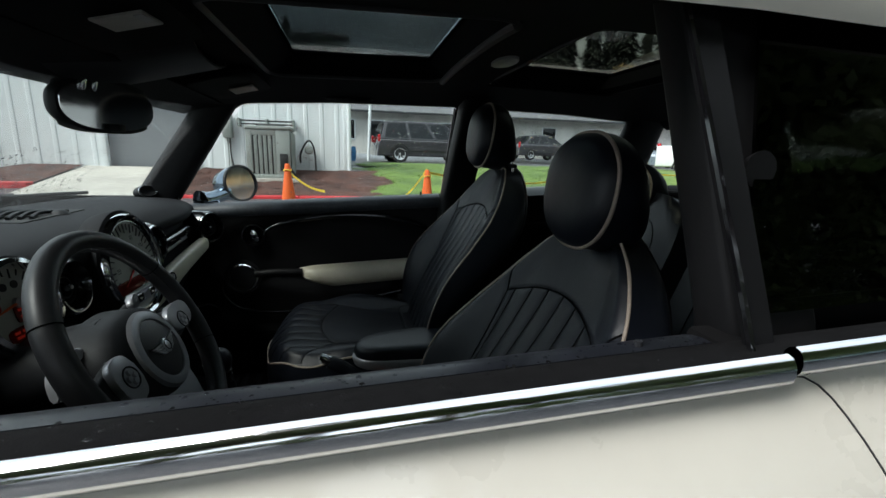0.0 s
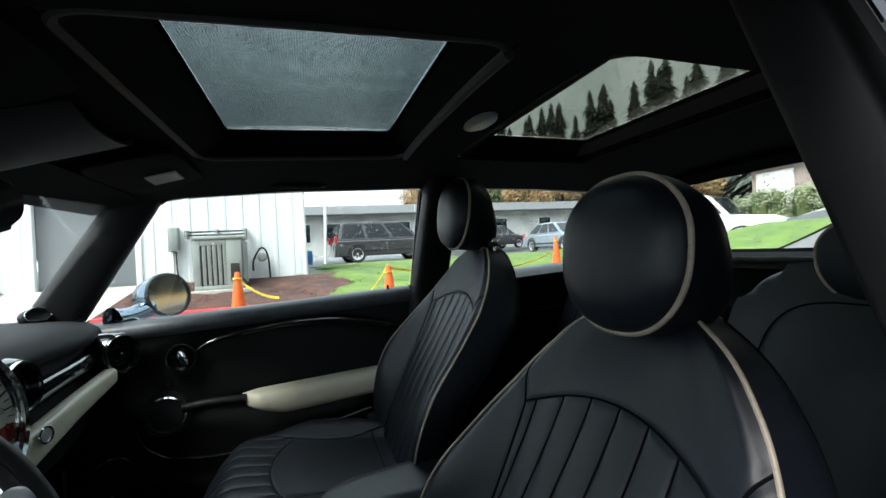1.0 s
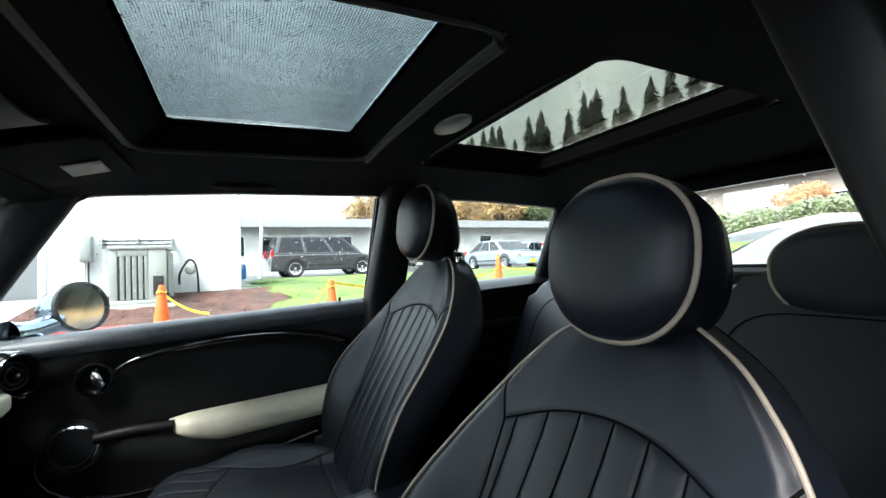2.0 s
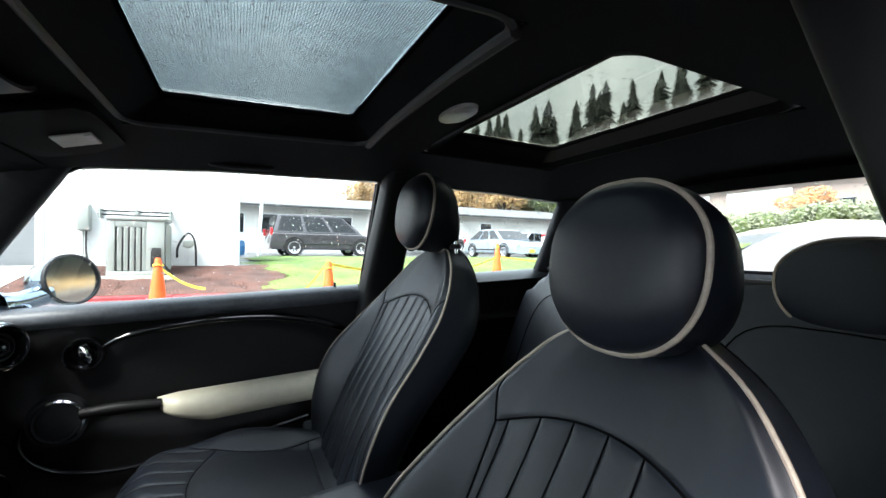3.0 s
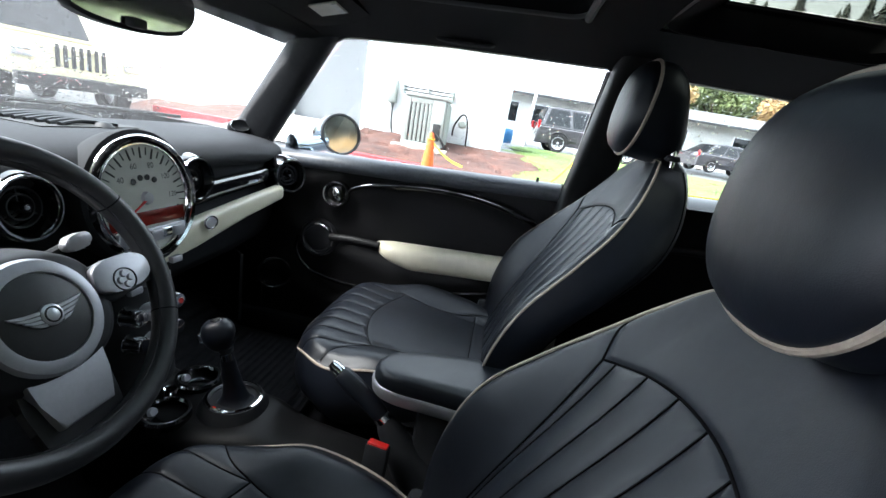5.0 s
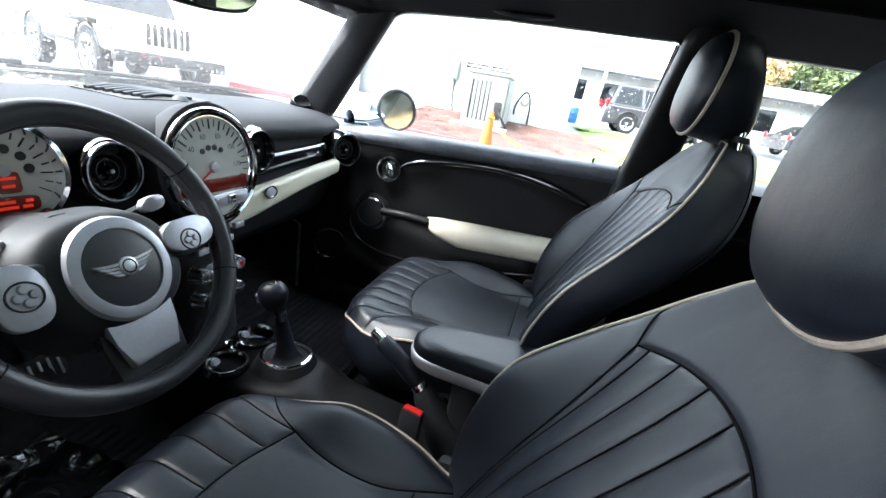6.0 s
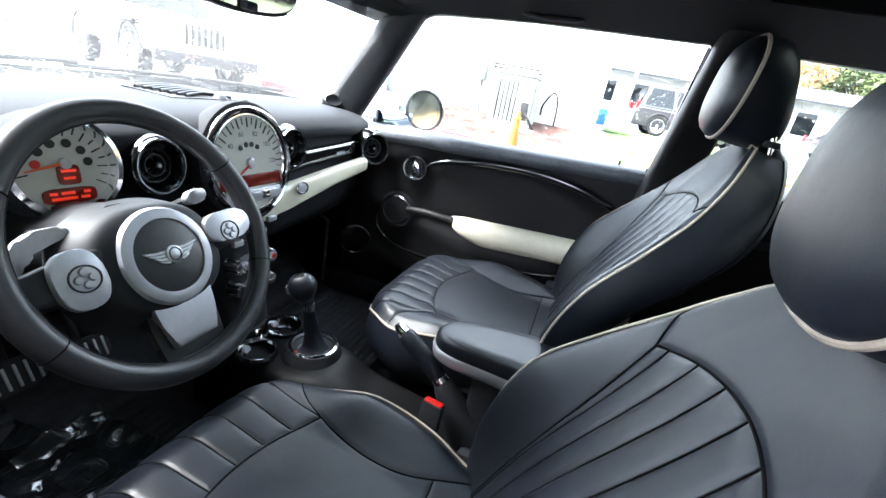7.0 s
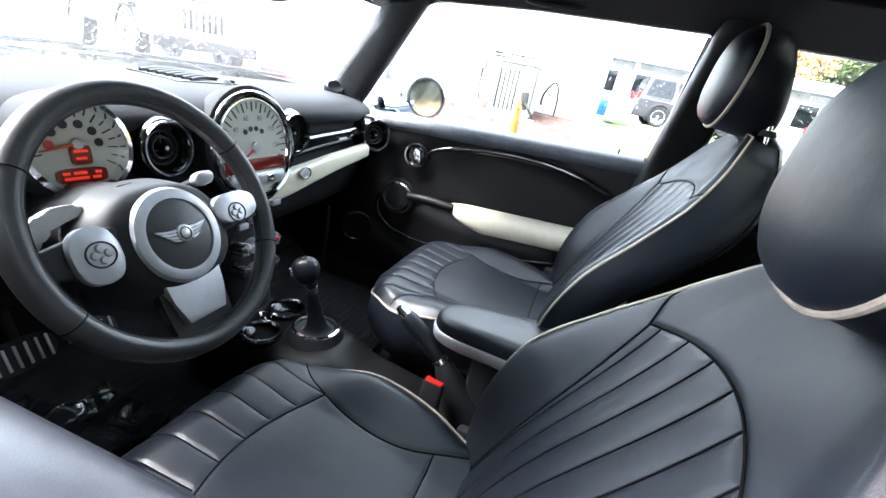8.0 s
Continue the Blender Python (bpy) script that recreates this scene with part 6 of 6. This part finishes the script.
for z in (1.56, 1.62):
    part("rail", tube([(-0.74, 8.12, z), (0.30, 8.12, z)], 0.015, 6), DARK, rack)
for x in (-0.7, -0.2, 0.28):
    part("bracket", box(x - 0.015, x + 0.015, 8.05, 8.28, 1.50, 1.66), AC_PAINT, rack)

# ---- cones and tape ----
def cone(at):
    c = thing("traffic_cone", at, "orange plastic traffic cone tied with yellow tape", "traffic cone", "traffic cones")
    x, y, z = at
    part("base", box(x - 0.17, x + 0.17, y - 0.17, y + 0.17, z, z + 0.035, 0.012), ORANGE, c)
    part("body", lathe([(0.0, 0.72), (0.022, 0.72), (0.030, 0.70), (0.065, 0.42), (0.112, 0.035), (0.10, 0.03)], 24, Matrix.Translation(at)), ORANGE, c)
    part("knot", tube([(x + 0.044 * math.cos(q), y + 0.044 * math.sin(q), z + 0.645 + 0.008 * math.sin(3 * q)) for q in np.linspace(0, 2 * math.pi, 18, endpoint=False)], 0.007, 5, True), YELLOW, c, "yellow tape knotted round the cone")
    return c
CONES = [(0.615, 4.5, 0.212), (2.25, 4.1, 0.19), (6.4, 7.2, 0.48)]
for at in CONES:
    cone(at)
def tape(a, b, sag):
    pts = [Vector(a).lerp(Vector(b), q) - Vector((0, 0, sag * 4 * q * (1 - q))) for q in np.linspace(0, 1, 20)]
    bm = bmesh.new()
    vs = [[bm.verts.new(p + Vector((0, 0, d))) for d in (-0.014, 0.014)] for p in pts]
    for p, q in zip(vs, vs[1:]):
        bm.faces.new((p[0], q[0], q[1], p[1]))
    return solo("barrier_tape", thick(bm, 0.002), YELLOW, "sagging yellow barrier tape between cones", "barrier tape", "barrier tapes")
tape((0.62, 4.5, 0.85), (1.05, 4.35, 0.62), 0.05)
tape((2.24, 4.1, 0.92), (1.95, 4.2, 0.55), 0.04)
tape((2.26, 4.1, 0.88), (6.4, 7.2, 0.92), 0.22)
tape((6.4, 7.2, 0.94), (12.0, 9.0, 1.0), 0.2)

# ---- parked vehicles ----


def vehicle(name, at, turn, size, profile, cabin, paint, label, wheel_r, group="parked cars", tail=True, cut=0.86):
    """A parked car: lower body from its side profile, tapered cabin with glass, wheels, lamps. It heads along local +x."""
    L, W, H = size
    root = thing(name, at, label, name.replace("_", " "), group)
    m = Matrix.Translation(at) @ pose(0, 0, 0, 0, 0, turn)
    side = m @ pose(0, W / 2, 0, 90, 0, 0)
    part("body", prism([(L * x, H * z) for x, z in profile], W, 0.07, side, 3), paint, root)
    def house(grow, z0, z1, inset):
        bm = bmesh.new()
        lo = [(L * x, H * z) for x, z in cabin]
        rings = []
        for s in (-1, 1):
            rings.append([bm.verts.new(m @ Vector((x, s * (W / 2 - inset - (0.16 * W / 1.8) * max(0.0, (z - H * z0)) / (H * (1 - z0))) * grow, z))) for x, z in lo])
        bm.faces.new(rings[0]), bm.faces.new(rings[1][::-1])
        for i in range(len(lo)):
            bm.faces.new((rings[0][i], rings[0][(i + 1) % len(lo)], rings[1][(i + 1) % len(lo)], rings[1][i]))
        bmesh.ops.bevel(bm, geom=list(bm.edges), offset=0.04, segments=2, affect="EDGES")
        return bm
    zb = min(z for _, z in cabin)
    part("cabin", house(1.0, zb, 1, 0.04), paint, root)
    # side and end glass, just proud of the cabin
    n = 3
    xs = [min(x for x, z in cabin), max(x for x, z in cabin)]
    top = [x for x, z in cabin if z > 0.9]
    t0, t1 = min(top), max(top)
    for s in (-1, 1):
        for k in range(n):
            a0, a1 = k / n + 0.02, (k + 1) / n - 0.02
            def g(u, v):
                q = a0 + (a1 - a0) * u
                zz = zb + 0.05 + (0.955 - zb - 0.05) * v
                f = (zz - zb) / (1 - zb)
                x0, x1 = xs[0] + (t0 - xs[0]) * f + 0.02, xs[1] + (t1 - xs[1]) * f - 0.02
                return m @ Vector((L * (x0 + (x1 - x0) * q), s * (W / 2 - 0.04 - (0.16 * W / 1.8) * f + 0.012), H * zz))
            part("window", thick(surf(g, 4, 3), 0.004), CARGLASS, root)
    for e, (xa, xb) in ((-1, (xs[0], t0)), (1, (xs[1], t1))):
        def g(u, v):
            f = 0.10 + 0.78 * v
            return m @ Vector((L * (xa + (xb - xa) * f) + e * 0.014, (2 * u - 1) * (W / 2 - 0.12 - 0.14 * f), H * (zb + (1 - zb) * f)))
        part("windscreen" if e > 0 else "rear_window", thick(surf(g, 6, 3), 0.004), CARGLASS, root)
    for wx in (0.20, 0.80):
        for s in (-1, 1):
            mw = m @ facing((L * (wx - 0.5), s * (W / 2 - 0.09), wheel_r), (0, s, 0))
            wh = part("wheel", lathe([(0.62 * wheel_r, -0.10), (0.93 * wheel_r, -0.11), (wheel_r, -0.07), (wheel_r, 0.07), (0.93 * wheel_r, 0.11), (0.64 * wheel_r, 0.10)], 28, mw), TYRE, root)
            part("rim", lathe([(0.0, 0.10), (0.1 * wheel_r, 0.10), (0.2 * wheel_r, 0.07), (0.55 * wheel_r, 0.085), (0.66 * wheel_r, 0.11), (0.66 * wheel_r, 0.0), (0.0, 0.0)], 28, mw), ALLOY, wh)
            for k in range(7):
                part("spoke_gap", moved(box(0.26 * wheel_r, 0.54 * wheel_r, -0.07 * wheel_r, 0.07 * wheel_r, 0.085, 0.094, 0.004, 1), mw @ pose(0, 0, 0, 0, 0, 360 / 7 * k)), DARK, wh)
            part("arch", tube([m @ Vector((L * (wx - 0.5) + (wheel_r + 0.05) * math.cos(q), s * (W / 2 - 0.005), wheel_r + (wheel_r + 0.05) * math.sin(q))) for q in np.linspace(0, math.pi, 14)], 0.035, 6), DARK, root)
    for s in (-1, 1):
        part("tail_lamp", moved(box(-0.05, 0.07, -0.05, 0.05, -0.16, 0.16, 0.03), m @ pose(-L / 2 + 0.07, s * (W / 2 - 0.06), H * 0.58)), TAIL, root)
        part("head_lamp", moved(box(-0.12, 0.05, -0.13, 0.13, -0.07, 0.07, 0.03), m @ pose(L / 2 - 0.09, s * (W / 2 - 0.17), H * 0.45)), CHROME, root)
        part("bumper_trim", moved(box(-L * 0.3, L * 0.3, -0.012, 0.012, -0.03, 0.03, 0.01), m @ pose(0, s * (W / 2 + 0.004), H * 0.30)), DARK, root)
        part("door_gap", tube([m @ Vector((L * 0.02, s * (W / 2 + 0.002), H * q)) for q in (0.22, 0.5, 0.56)], 0.008, 5), DARK, root)
    part("licence_plate", moved(box(-0.01, 0.01, -0.15, 0.15, -0.075, 0.075, 0.004), m @ pose(L / 2 + 0.01, 0, H * 0.27)), YELLOW if "silver" in label else LABEL, root)
    return root


VAN_P = [(-0.5, 0.16), (-0.495, 0.42), (-0.475, 0.56), (0.30, 0.56), (0.42, 0.50), (0.485, 0.40), (0.5, 0.16)]
VAN_C = [(-0.475, 0.55), (-0.43, 0.97), (-0.36, 1.0), (0.05, 1.0), (0.13, 0.96), (0.31, 0.55)]
SEDAN_P = [(-0.5, 0.18), (-0.495, 0.5), (-0.45, 0.62), (0.25, 0.62), (0.42, 0.52), (0.49, 0.42), (0.5, 0.18)]
SEDAN_C = [(-0.42, 0.61), (-0.22, 0.97), (-0.16, 1.0), (0.02, 1.0), (0.08, 0.97), (0.26, 0.61)]
TRUCK_P = [(-0.5, 0.24), (-0.5, 0.62), (0.30, 0.62), (0.44, 0.58), (0.49, 0.52), (0.5, 0.24)]
TRUCK_C = [(-0.18, 0.61), (-0.15, 0.97), (-0.12, 1.0), (0.10, 1.0), (0.14, 0.97), (0.25, 0.61)]
BOXY_P = [(-0.5, 0.28), (-0.5, 0.60), (0.16, 0.60), (0.46, 0.57), (0.48, 0.52), (0.48, 0.28)]
BOXY_C = [(-0.48, 0.59), (-0.47, 0.98), (-0.45, 1.0), (0.06, 1.0), (0.09, 0.98), (0.17, 0.59)]
vehicle("minivan", (5.0, 20.2, 0.66), 6, (5.1, 1.95, 1.85), VAN_P, VAN_C, VAN_PAINT, "charcoal grey minivan parked on wet asphalt", 0.40)
vehicle("car", (13.2, 17.4, 0.66), -88, (4.6, 1.8, 1.42), SEDAN_P, SEDAN_C, SILVER_PAINT, "silver-blue sedan parked beyond the lawn", 0.33)
vehicle("car", (17.8, 21.5, 0.7), 24, (4.6, 1.8, 1.45), SEDAN_P, SEDAN_C, SILVER_PAINT, "blue-grey sedan parked in a row", 0.33)
vehicle("car", (13.0, 25.0, 0.9), 15, (4.5, 1.8, 1.5), SEDAN_P, SEDAN_C, VAN_PAINT, "dark sedan parked in a far row", 0.33)
vehicle("pickup_truck", (14.2, 10.9, 0.42), -66, (5.6, 2.0, 1.95), TRUCK_P, TRUCK_C, WHITE_PAINT, "white crew-cab pickup truck parked on the lot", 0.40)
vehicle("car", (24.0, 13.5, 0.6), -60, (4.6, 1.8, 1.45), SEDAN_P, SEDAN_C, WHITE_PAINT, "white sedan in the far row", 0.33)
vehicle("car", (9.4, -6.2, 0.0), 104, (4.6, 1.8, 1.5), SEDAN_P, SEDAN_C, GREEN_PAINT, "pale green car parked in front of the trees", 0.33)
rover = vehicle("off_roader", (-6.9, 6.1, 0.22), -18, (4.0, 1.75, 1.85), BOXY_P, BOXY_C, YELLOW_PAINT, "pale yellow boxy off-roader with big tyres and slotted grille", 0.42)
mj = Matrix.Translation((-6.9, 6.1, 0.22)) @ pose(0, 0, 0, 0, 0, -18)
for k in range(7):
    part("grille_slot", moved(box(-0.01, 0.02, -0.025, 0.025, -0.16, 0.16, 0.008), mj @ pose(1.93, -0.30 + 0.10 * k, 0.85)), DARK, rover)
for s in (-1, 1):
    part("fender", moved(box(-0.45, 0.45, -0.14, 0.14, -0.04, 0.04, 0.03), mj @ pose(1.2, s * 0.85, 0.90)), DARK, rover)
part("front_bumper", moved(box(-0.08, 0.08, -0.85, 0.85, -0.09, 0.09, 0.02), mj @ pose(2.05, 0, 0.48)), DARK, rover)
vehicle("car", (-27.0, 9.5, 0.4), 60, (4.6, 1.8, 1.45), SEDAN_P, SEDAN_C, VAN_PAINT, "dark sedan parked across the lot", 0.33)

# ---- far building with porch, post, barrel ----
far = thing("far_building", (4, 27, 1.2), "pale single-storey building with grey curved porch roof", "building")
part("wall", box(-2.0, 24.0, 27.0, 27.3, 1.0, 3.6), STUCCO, far)
part("roof", thick(surf(lambda u, v: (0.5 + 25 * u, 26.2 + 4 * v, 3.55 + 0.9 * math.sin(math.pi * v / 2)), 20, 8), 0.12), ROOFING, far)
for x in (-0.6, 1.2, 3.0, 7.5, 11.0, 14.5, 18.0):
    w = part("window", box(x - 0.45, x + 0.45, 26.95, 27.02, 1.9, 3.0, 0.01), CARGLASS, far)
    part("window_frame", box(x - 0.52, x + 0.52, 26.97, 27.01, 1.83, 3.07, 0.01), METAL_WALL, w)
solo("porch_post", tube([(2.22, 20.6, 0.6), (2.34, 20.6, 3.6)], 0.07, 10), METAL_WALL, "white steel post in front of the far building", "post")
barrel = thing("barrel", (1.35, 19.0, 0.7), "blue plastic barrel by the wall", "barrel")
part("drum", lathe([(0.0, 0.62), (0.24, 0.62), (0.26, 0.58), (0.28, 0.4), (0.28, 0.2), (0.25, 0.0), (0.0, 0.0)], 24, pose(1.35, 19.0, 0.70)), BLUE, barrel)
part("hoop", lathe([(0.28, 0.42), (0.295, 0.41), (0.295, 0.37), (0.28, 0.36)], 24, pose(1.35, 19.0, 0.70)), BLUE, barrel)
shed = thing("low_building", (30, 10, 1.0), "low brown building with white panels beyond the hedge", "building")
part("wall", box(36, 36.4, -6, 25, 0.5, 6.2), BROWN_WALL, shed)
for y0, y1 in ((-4.6, -0.4), (2.0, 6.4), (16.0, 20.4), (21.8, 24.6)):
    part("white_panel", box(35.9, 35.99, y0, y1, 1.0, 5.7, 0.02), STUCCO, shed)
part("roof", thick(surf(lambda u, v: (35.5 + 5 * u, -6.5 + 32 * v, 6.1 + 0.9 * u), 4, 8), 0.15), ROOFING, shed)
for y in (8.2, 12.5):
    w = part("window", box(35.94, 36.0, y, y + 2.2, 3.7, 4.7), CARGLASS, shed)
    part("window_frame", box(35.96, 36.01, y - 0.12, y + 2.32, 3.58, 4.82), METAL_WALL, w)

# ---- plants ----
random.seed(21)


def leafage(spots, n, leaf, spread=1.0):
    """Many small leaves round the given centres (x, y, z, rx, ry, rz)."""
    vs, fs = [], []
    for _ in range(n):
        x, y, z, rx, ry, rz = random.choice(spots)
        d = Vector((random.gauss(0, 1), random.gauss(0, 1), random.gauss(0, 1))).normalized() * random.uniform(0.55, 1.05)
        c = Vector((x + rx * d.x, y + ry * d.y, z + rz * d.z))
        a = Vector((random.gauss(0, 1), random.gauss(0, 1), random.gauss(0, 1))).normalized()
        b = a.orthogonal().normalized()
        s = leaf * random.uniform(0.6, 1.4)
        k = len(vs)
        vs += [c - a * s, c - b * s * 0.45, c + a * s, c + b * s * 0.45]
        fs.append((k, k + 1, k + 2, k + 3))
    me = bpy.data.meshes.new("leaves")
    me.from_pydata(vs, [], fs)
    bm = bmesh.new()
    bm.from_mesh(me)
    return bm


hedge = [(18.6 + random.uniform(-0.7, 0.7), y, random.uniform(RISE(18.5, y) + 0.25, 2.38), 0.7, 0.6, 0.42) for y in np.arange(-9, 13, 0.16)]
solo("hedge", leafage(hedge, 62000, 0.062), HEDGE, "loose green hedge along the lot", "hedge", kind="stuff")
solo("hedge_core", joined(*[lathe([(0.0, 0.5), (0.3, 0.4), (0.38, 0.0), (0.3, -0.6)], 9, pose(x, y, z - 0.2)) for x, y, z, *_ in hedge]), LEAVES, "dark twiggy inside of the hedge", "hedge", kind="stuff")


def broadleaf(at, h, mat, label):
    x, y, z = at
    t = thing("tree", at, label, "tree", "trees")
    limbs = [tube([(x, y, z), (x + 0.1, y, z + 0.35 * h), (x + 0.05, y + 0.1, z + 0.6 * h)], [0.05 * h * 0.5, 0.035 * h * 0.5, 0.02 * h * 0.5], 8)]
    crown = []
    for k in range(9):
        q = k * 2.4
        e = (x + 0.24 * h * math.cos(q), y + 0.24 * h * math.sin(q), z + h * (0.55 + 0.045 * k))
        limbs.append(tube([(x + 0.05, y + 0.05, z + h * (0.3 + 0.03 * k)), e], [0.012 * h, 0.004 * h], 5))
        crown.append((*e, 0.17 * h, 0.17 * h, 0.13 * h))
    part("trunk", joined(*limbs), BARK, t)
    part("crown", leafage(crown, 6500, 0.020 * h), mat, t)


for k, (x, y, h, mt) in enumerate(((11.0, 33, 6.0, AUTUMN), (15.5, 34, 7.0, LEAVES), (19.0, 31, 6.0, AUTUMN), (23.5, 33, 7.5, AUTUMN), (27.0, 31, 6.5, LEAVES), (33.0, 28, 7.0, AUTUMN), (46.0, 12, 9.0, AUTUMN), (47.0, 3, 9.5, LEAVES))):
    broadleaf((x, y, 0.9 if y > 20 else 0.4), h, mt, "autumn tree with yellow and red leaves" if mt is AUTUMN else "green broadleaf tree beyond the lot")


broadleaf((31.0, 12.9, 0.9), 4.0, ORANGE_LEAF, "small maple with orange leaves behind the hedge")


def fir(at, h):
    x, y, z = at
    t = thing("fir_tree", at, "tall dark conifer against the overcast sky", "tree", "firs")
    part("trunk", tube([(x, y, z), (x, y, z + h)], [0.018 * h, 0.003 * h], 7), BARK, t)
    vs, fs = [], []
    for k in range(1700):
        f = k / 1700
        zz, q = z + h * (0.12 + 0.87 * f), random.uniform(0, 6.283)
        r = h * 0.21 * (1 - f) ** 0.7 * (0.78 + 0.22 * math.sin(f * 41 + x)) * random.uniform(0.45, 1.15) + 0.25
        c, s = math.cos(q), math.sin(q)
        wd = 0.07 * r + 0.12
        b = len(vs)
        vs += [(x, y, zz + 0.02 * h), (x + 0.6 * r * c - wd * s, y + 0.6 * r * s + wd * c, zz - 0.1 * r), (x + r * c, y + r * s, zz - 0.32 * r), (x + 0.6 * r * c + wd * s, y + 0.6 * r * s - wd * c, zz - 0.1 * r)]
        fs.append((b, b + 1, b + 2, b + 3))
    me = bpy.data.meshes.new("fir")
    me.from_pydata(vs, [], fs)
    bm = bmesh.new()
    bm.from_mesh(me)
    part("crown", bm, FIR, t)


random.seed(5)
# from k = 90 on: firs added behind the building to darken the sunroof's sky
for k in range(118):
    q = radians((-42 if k < 90 else -18) + 1.28 * k + random.uniform(-0.9, 0.9))
    d = random.uniform(95, 140)
    tall = math.tan(radians(lerp(math.degrees(q), (-42, 5, 25, 40, 55, 73, 130), (18, 23.5, 23, 20.5, 17.5, 16.5, 16.5)))) * d
    fir((d * math.cos(q), d * math.sin(q), 0.5), tall * random.uniform(0.84, 1.06))


def hill_at(u, v):
    """A slope that climbs behind the firs, with an uneven crest."""
    q = radians(-60 + 132 * u)
    d = 100 + 70 * v
    rise = lerp(math.degrees(q), (-60, 5, 25, 40, 55, 72), (10, 15.5, 15.5, 13.5, 11.5, 7))
    return (d * math.cos(q), d * math.sin(q), 0.3 + v * d * math.tan(radians(rise)) * (1 + 0.10 * noise.noise((u * 60, v * 6, 4.0))))


solo("hill", surf(hill_at, 160, 24), FIR, "dark wooded hillside beyond the lot", "hill", kind="structure")
# wooded bank on the driver's side of the lot, trees heightened to dim the cabin
for k in range(15):
    broadleaf((-7.5 + 2.6 * k + random.uniform(-0.5, 0.5), -8.5 - 0.5 * (k % 3) - 0.18 * k, 0.0), random.uniform(7.0, 9.5) * (1.6 if k > 1 else 0.9), LEAVES, "dense green tree along the lot's edge")
bank = [(x, -8.3 + random.uniform(-0.5, 0.5), 0.8 + random.uniform(0, 1.2), 0.9, 0.8, 0.9) for x in np.arange(-8.5, 31, 0.8)]
bank += [(x, -9.2 + random.uniform(-0.7, 0.7), 2.2 + random.uniform(0, 3.6), 1.1, 0.9, 1.1) for x in np.arange(3.5, 31, 0.55)]
solo("bank_shrubs", leafage(bank, 34000, 0.14), LEAVES, "dark dense shrubs along the lot's edge", "shrubs", kind="stuff")
# low autumn wood beyond the hedge, in front of the firs
for x, y, h, mt in ((48, 17, 9.0, AUTUMN), (46, 21, 8.6, LEAVES), (44, 25, 9.0, AUTUMN), (47, 8, 9.2, AUTUMN)):
    broadleaf((x, y, 0.2), h, mt, "autumn tree with yellow and red leaves" if mt is AUTUMN else "green broadleaf tree beyond the lot")

# ---- raindrops on the glass ----


def drops(n, f, r0, r1, out, name, label, seed, tall=0.4):
    """Beads of water on a pane f(u, v), standing out along out."""
    random.seed(seed)
    out = Vector(out).normalized()
    a = out.orthogonal().normalized()
    b = out.cross(a)
    vs, fs = [], []
    for _ in range(n):
        c = Vector(f(random.random(), random.random()))
        r = r0 + (r1 - r0) * random.random() ** 3
        k = len(vs)
        vs.append(c + out * r * tall)
        for g, h in ((0.7, 0.72 * tall), (1.0, 0.0)):
            vs += [c + (a * math.cos(q) * g + b * math.sin(q) * g) * r + out * h * r for q in (2 * math.pi * j / 7 for j in range(7))]
        for j in range(7):
            fs.append((k, k + 1 + j, k + 1 + (j + 1) % 7))
            fs.append((k + 1 + j, k + 8 + j, k + 8 + (j + 1) % 7, k + 1 + (j + 1) % 7))
    me = bpy.data.meshes.new("drops")
    me.from_pydata(vs, [], fs)
    bm = bmesh.new()
    bm.from_mesh(me)
    ob = solo(name, bm, DROP, label, "raindrops", kind="stuff")
    return ob


lean_y = lambda z: 0.705 - 0.105 * max(0.0, (z - 0.91)) / 0.36 + 0.024
drops(5200, lambda u, v: Vector(WS(0.85 * u, 0.5 * v**1.7)) + Vector((-0.004, 0, 0.004)), 0.0010, 0.0036, (-0.57, 0, 0.82), "windshield_raindrops", "beads of rain covering the windshield", 1, 0.5)
drops(900, lambda u, v: (0.74 + 0.24 * v + (0.98 - 0.24 * v) * u, lean_y(0.92 + 0.34 * v), 0.92 + 0.34 * v), 0.0008, 0.0026, (0, 1, 0.25), "side_window_raindrops", "small raindrops on the passenger window", 2)
drops(900, lambda u, v: (1.84 + 0.66 * u, lean_y(0.96 + 0.3 * v), 0.96 + 0.3 * v), 0.001, 0.0034, (0, 1, 0.25), "quarter_window_raindrops", "raindrops on the rear side window", 3)
drops(1500, lambda u, v: Vector(RW(u, v)) + Vector((0.005, 0, 0.003)), 0.001, 0.0036, (0.85, 0, 0.5), "rear_window_raindrops", "raindrops on the rear window", 5)
for seed, (a, b, h) in enumerate(SUNROOFS):
    drops(3600 if seed == 0 else 1200, lambda u, v: (a + (b - a) * u, (2 * v - 1) * h, roof_z(a + (b - a) * u, (2 * v - 1) * h) + 0.072), 0.0008, 0.0026, (0, 0, 1), "sunroof_raindrops", "beads of rain on the sunroof glass", 7 + seed, 0.24)
drops(320, lambda u, v: (0.75 + 0.95 * u, -0.712 - 0.05 * v, BELT(0.75 + 0.95 * u) - 0.008), 0.0008, 0.003, (0, 0, 1), "door_cap_raindrops", "raindrops along the open driver's window ledge", 9)
drops(700, lambda u, v: (0.75 + 1.5 * u, -0.835 - 0.004 * v, 0.62 + 0.22 * v), 0.001, 0.003, (0, -1, 0.2), "door_skin_raindrops", "raindrops on the white driver's door", 10)
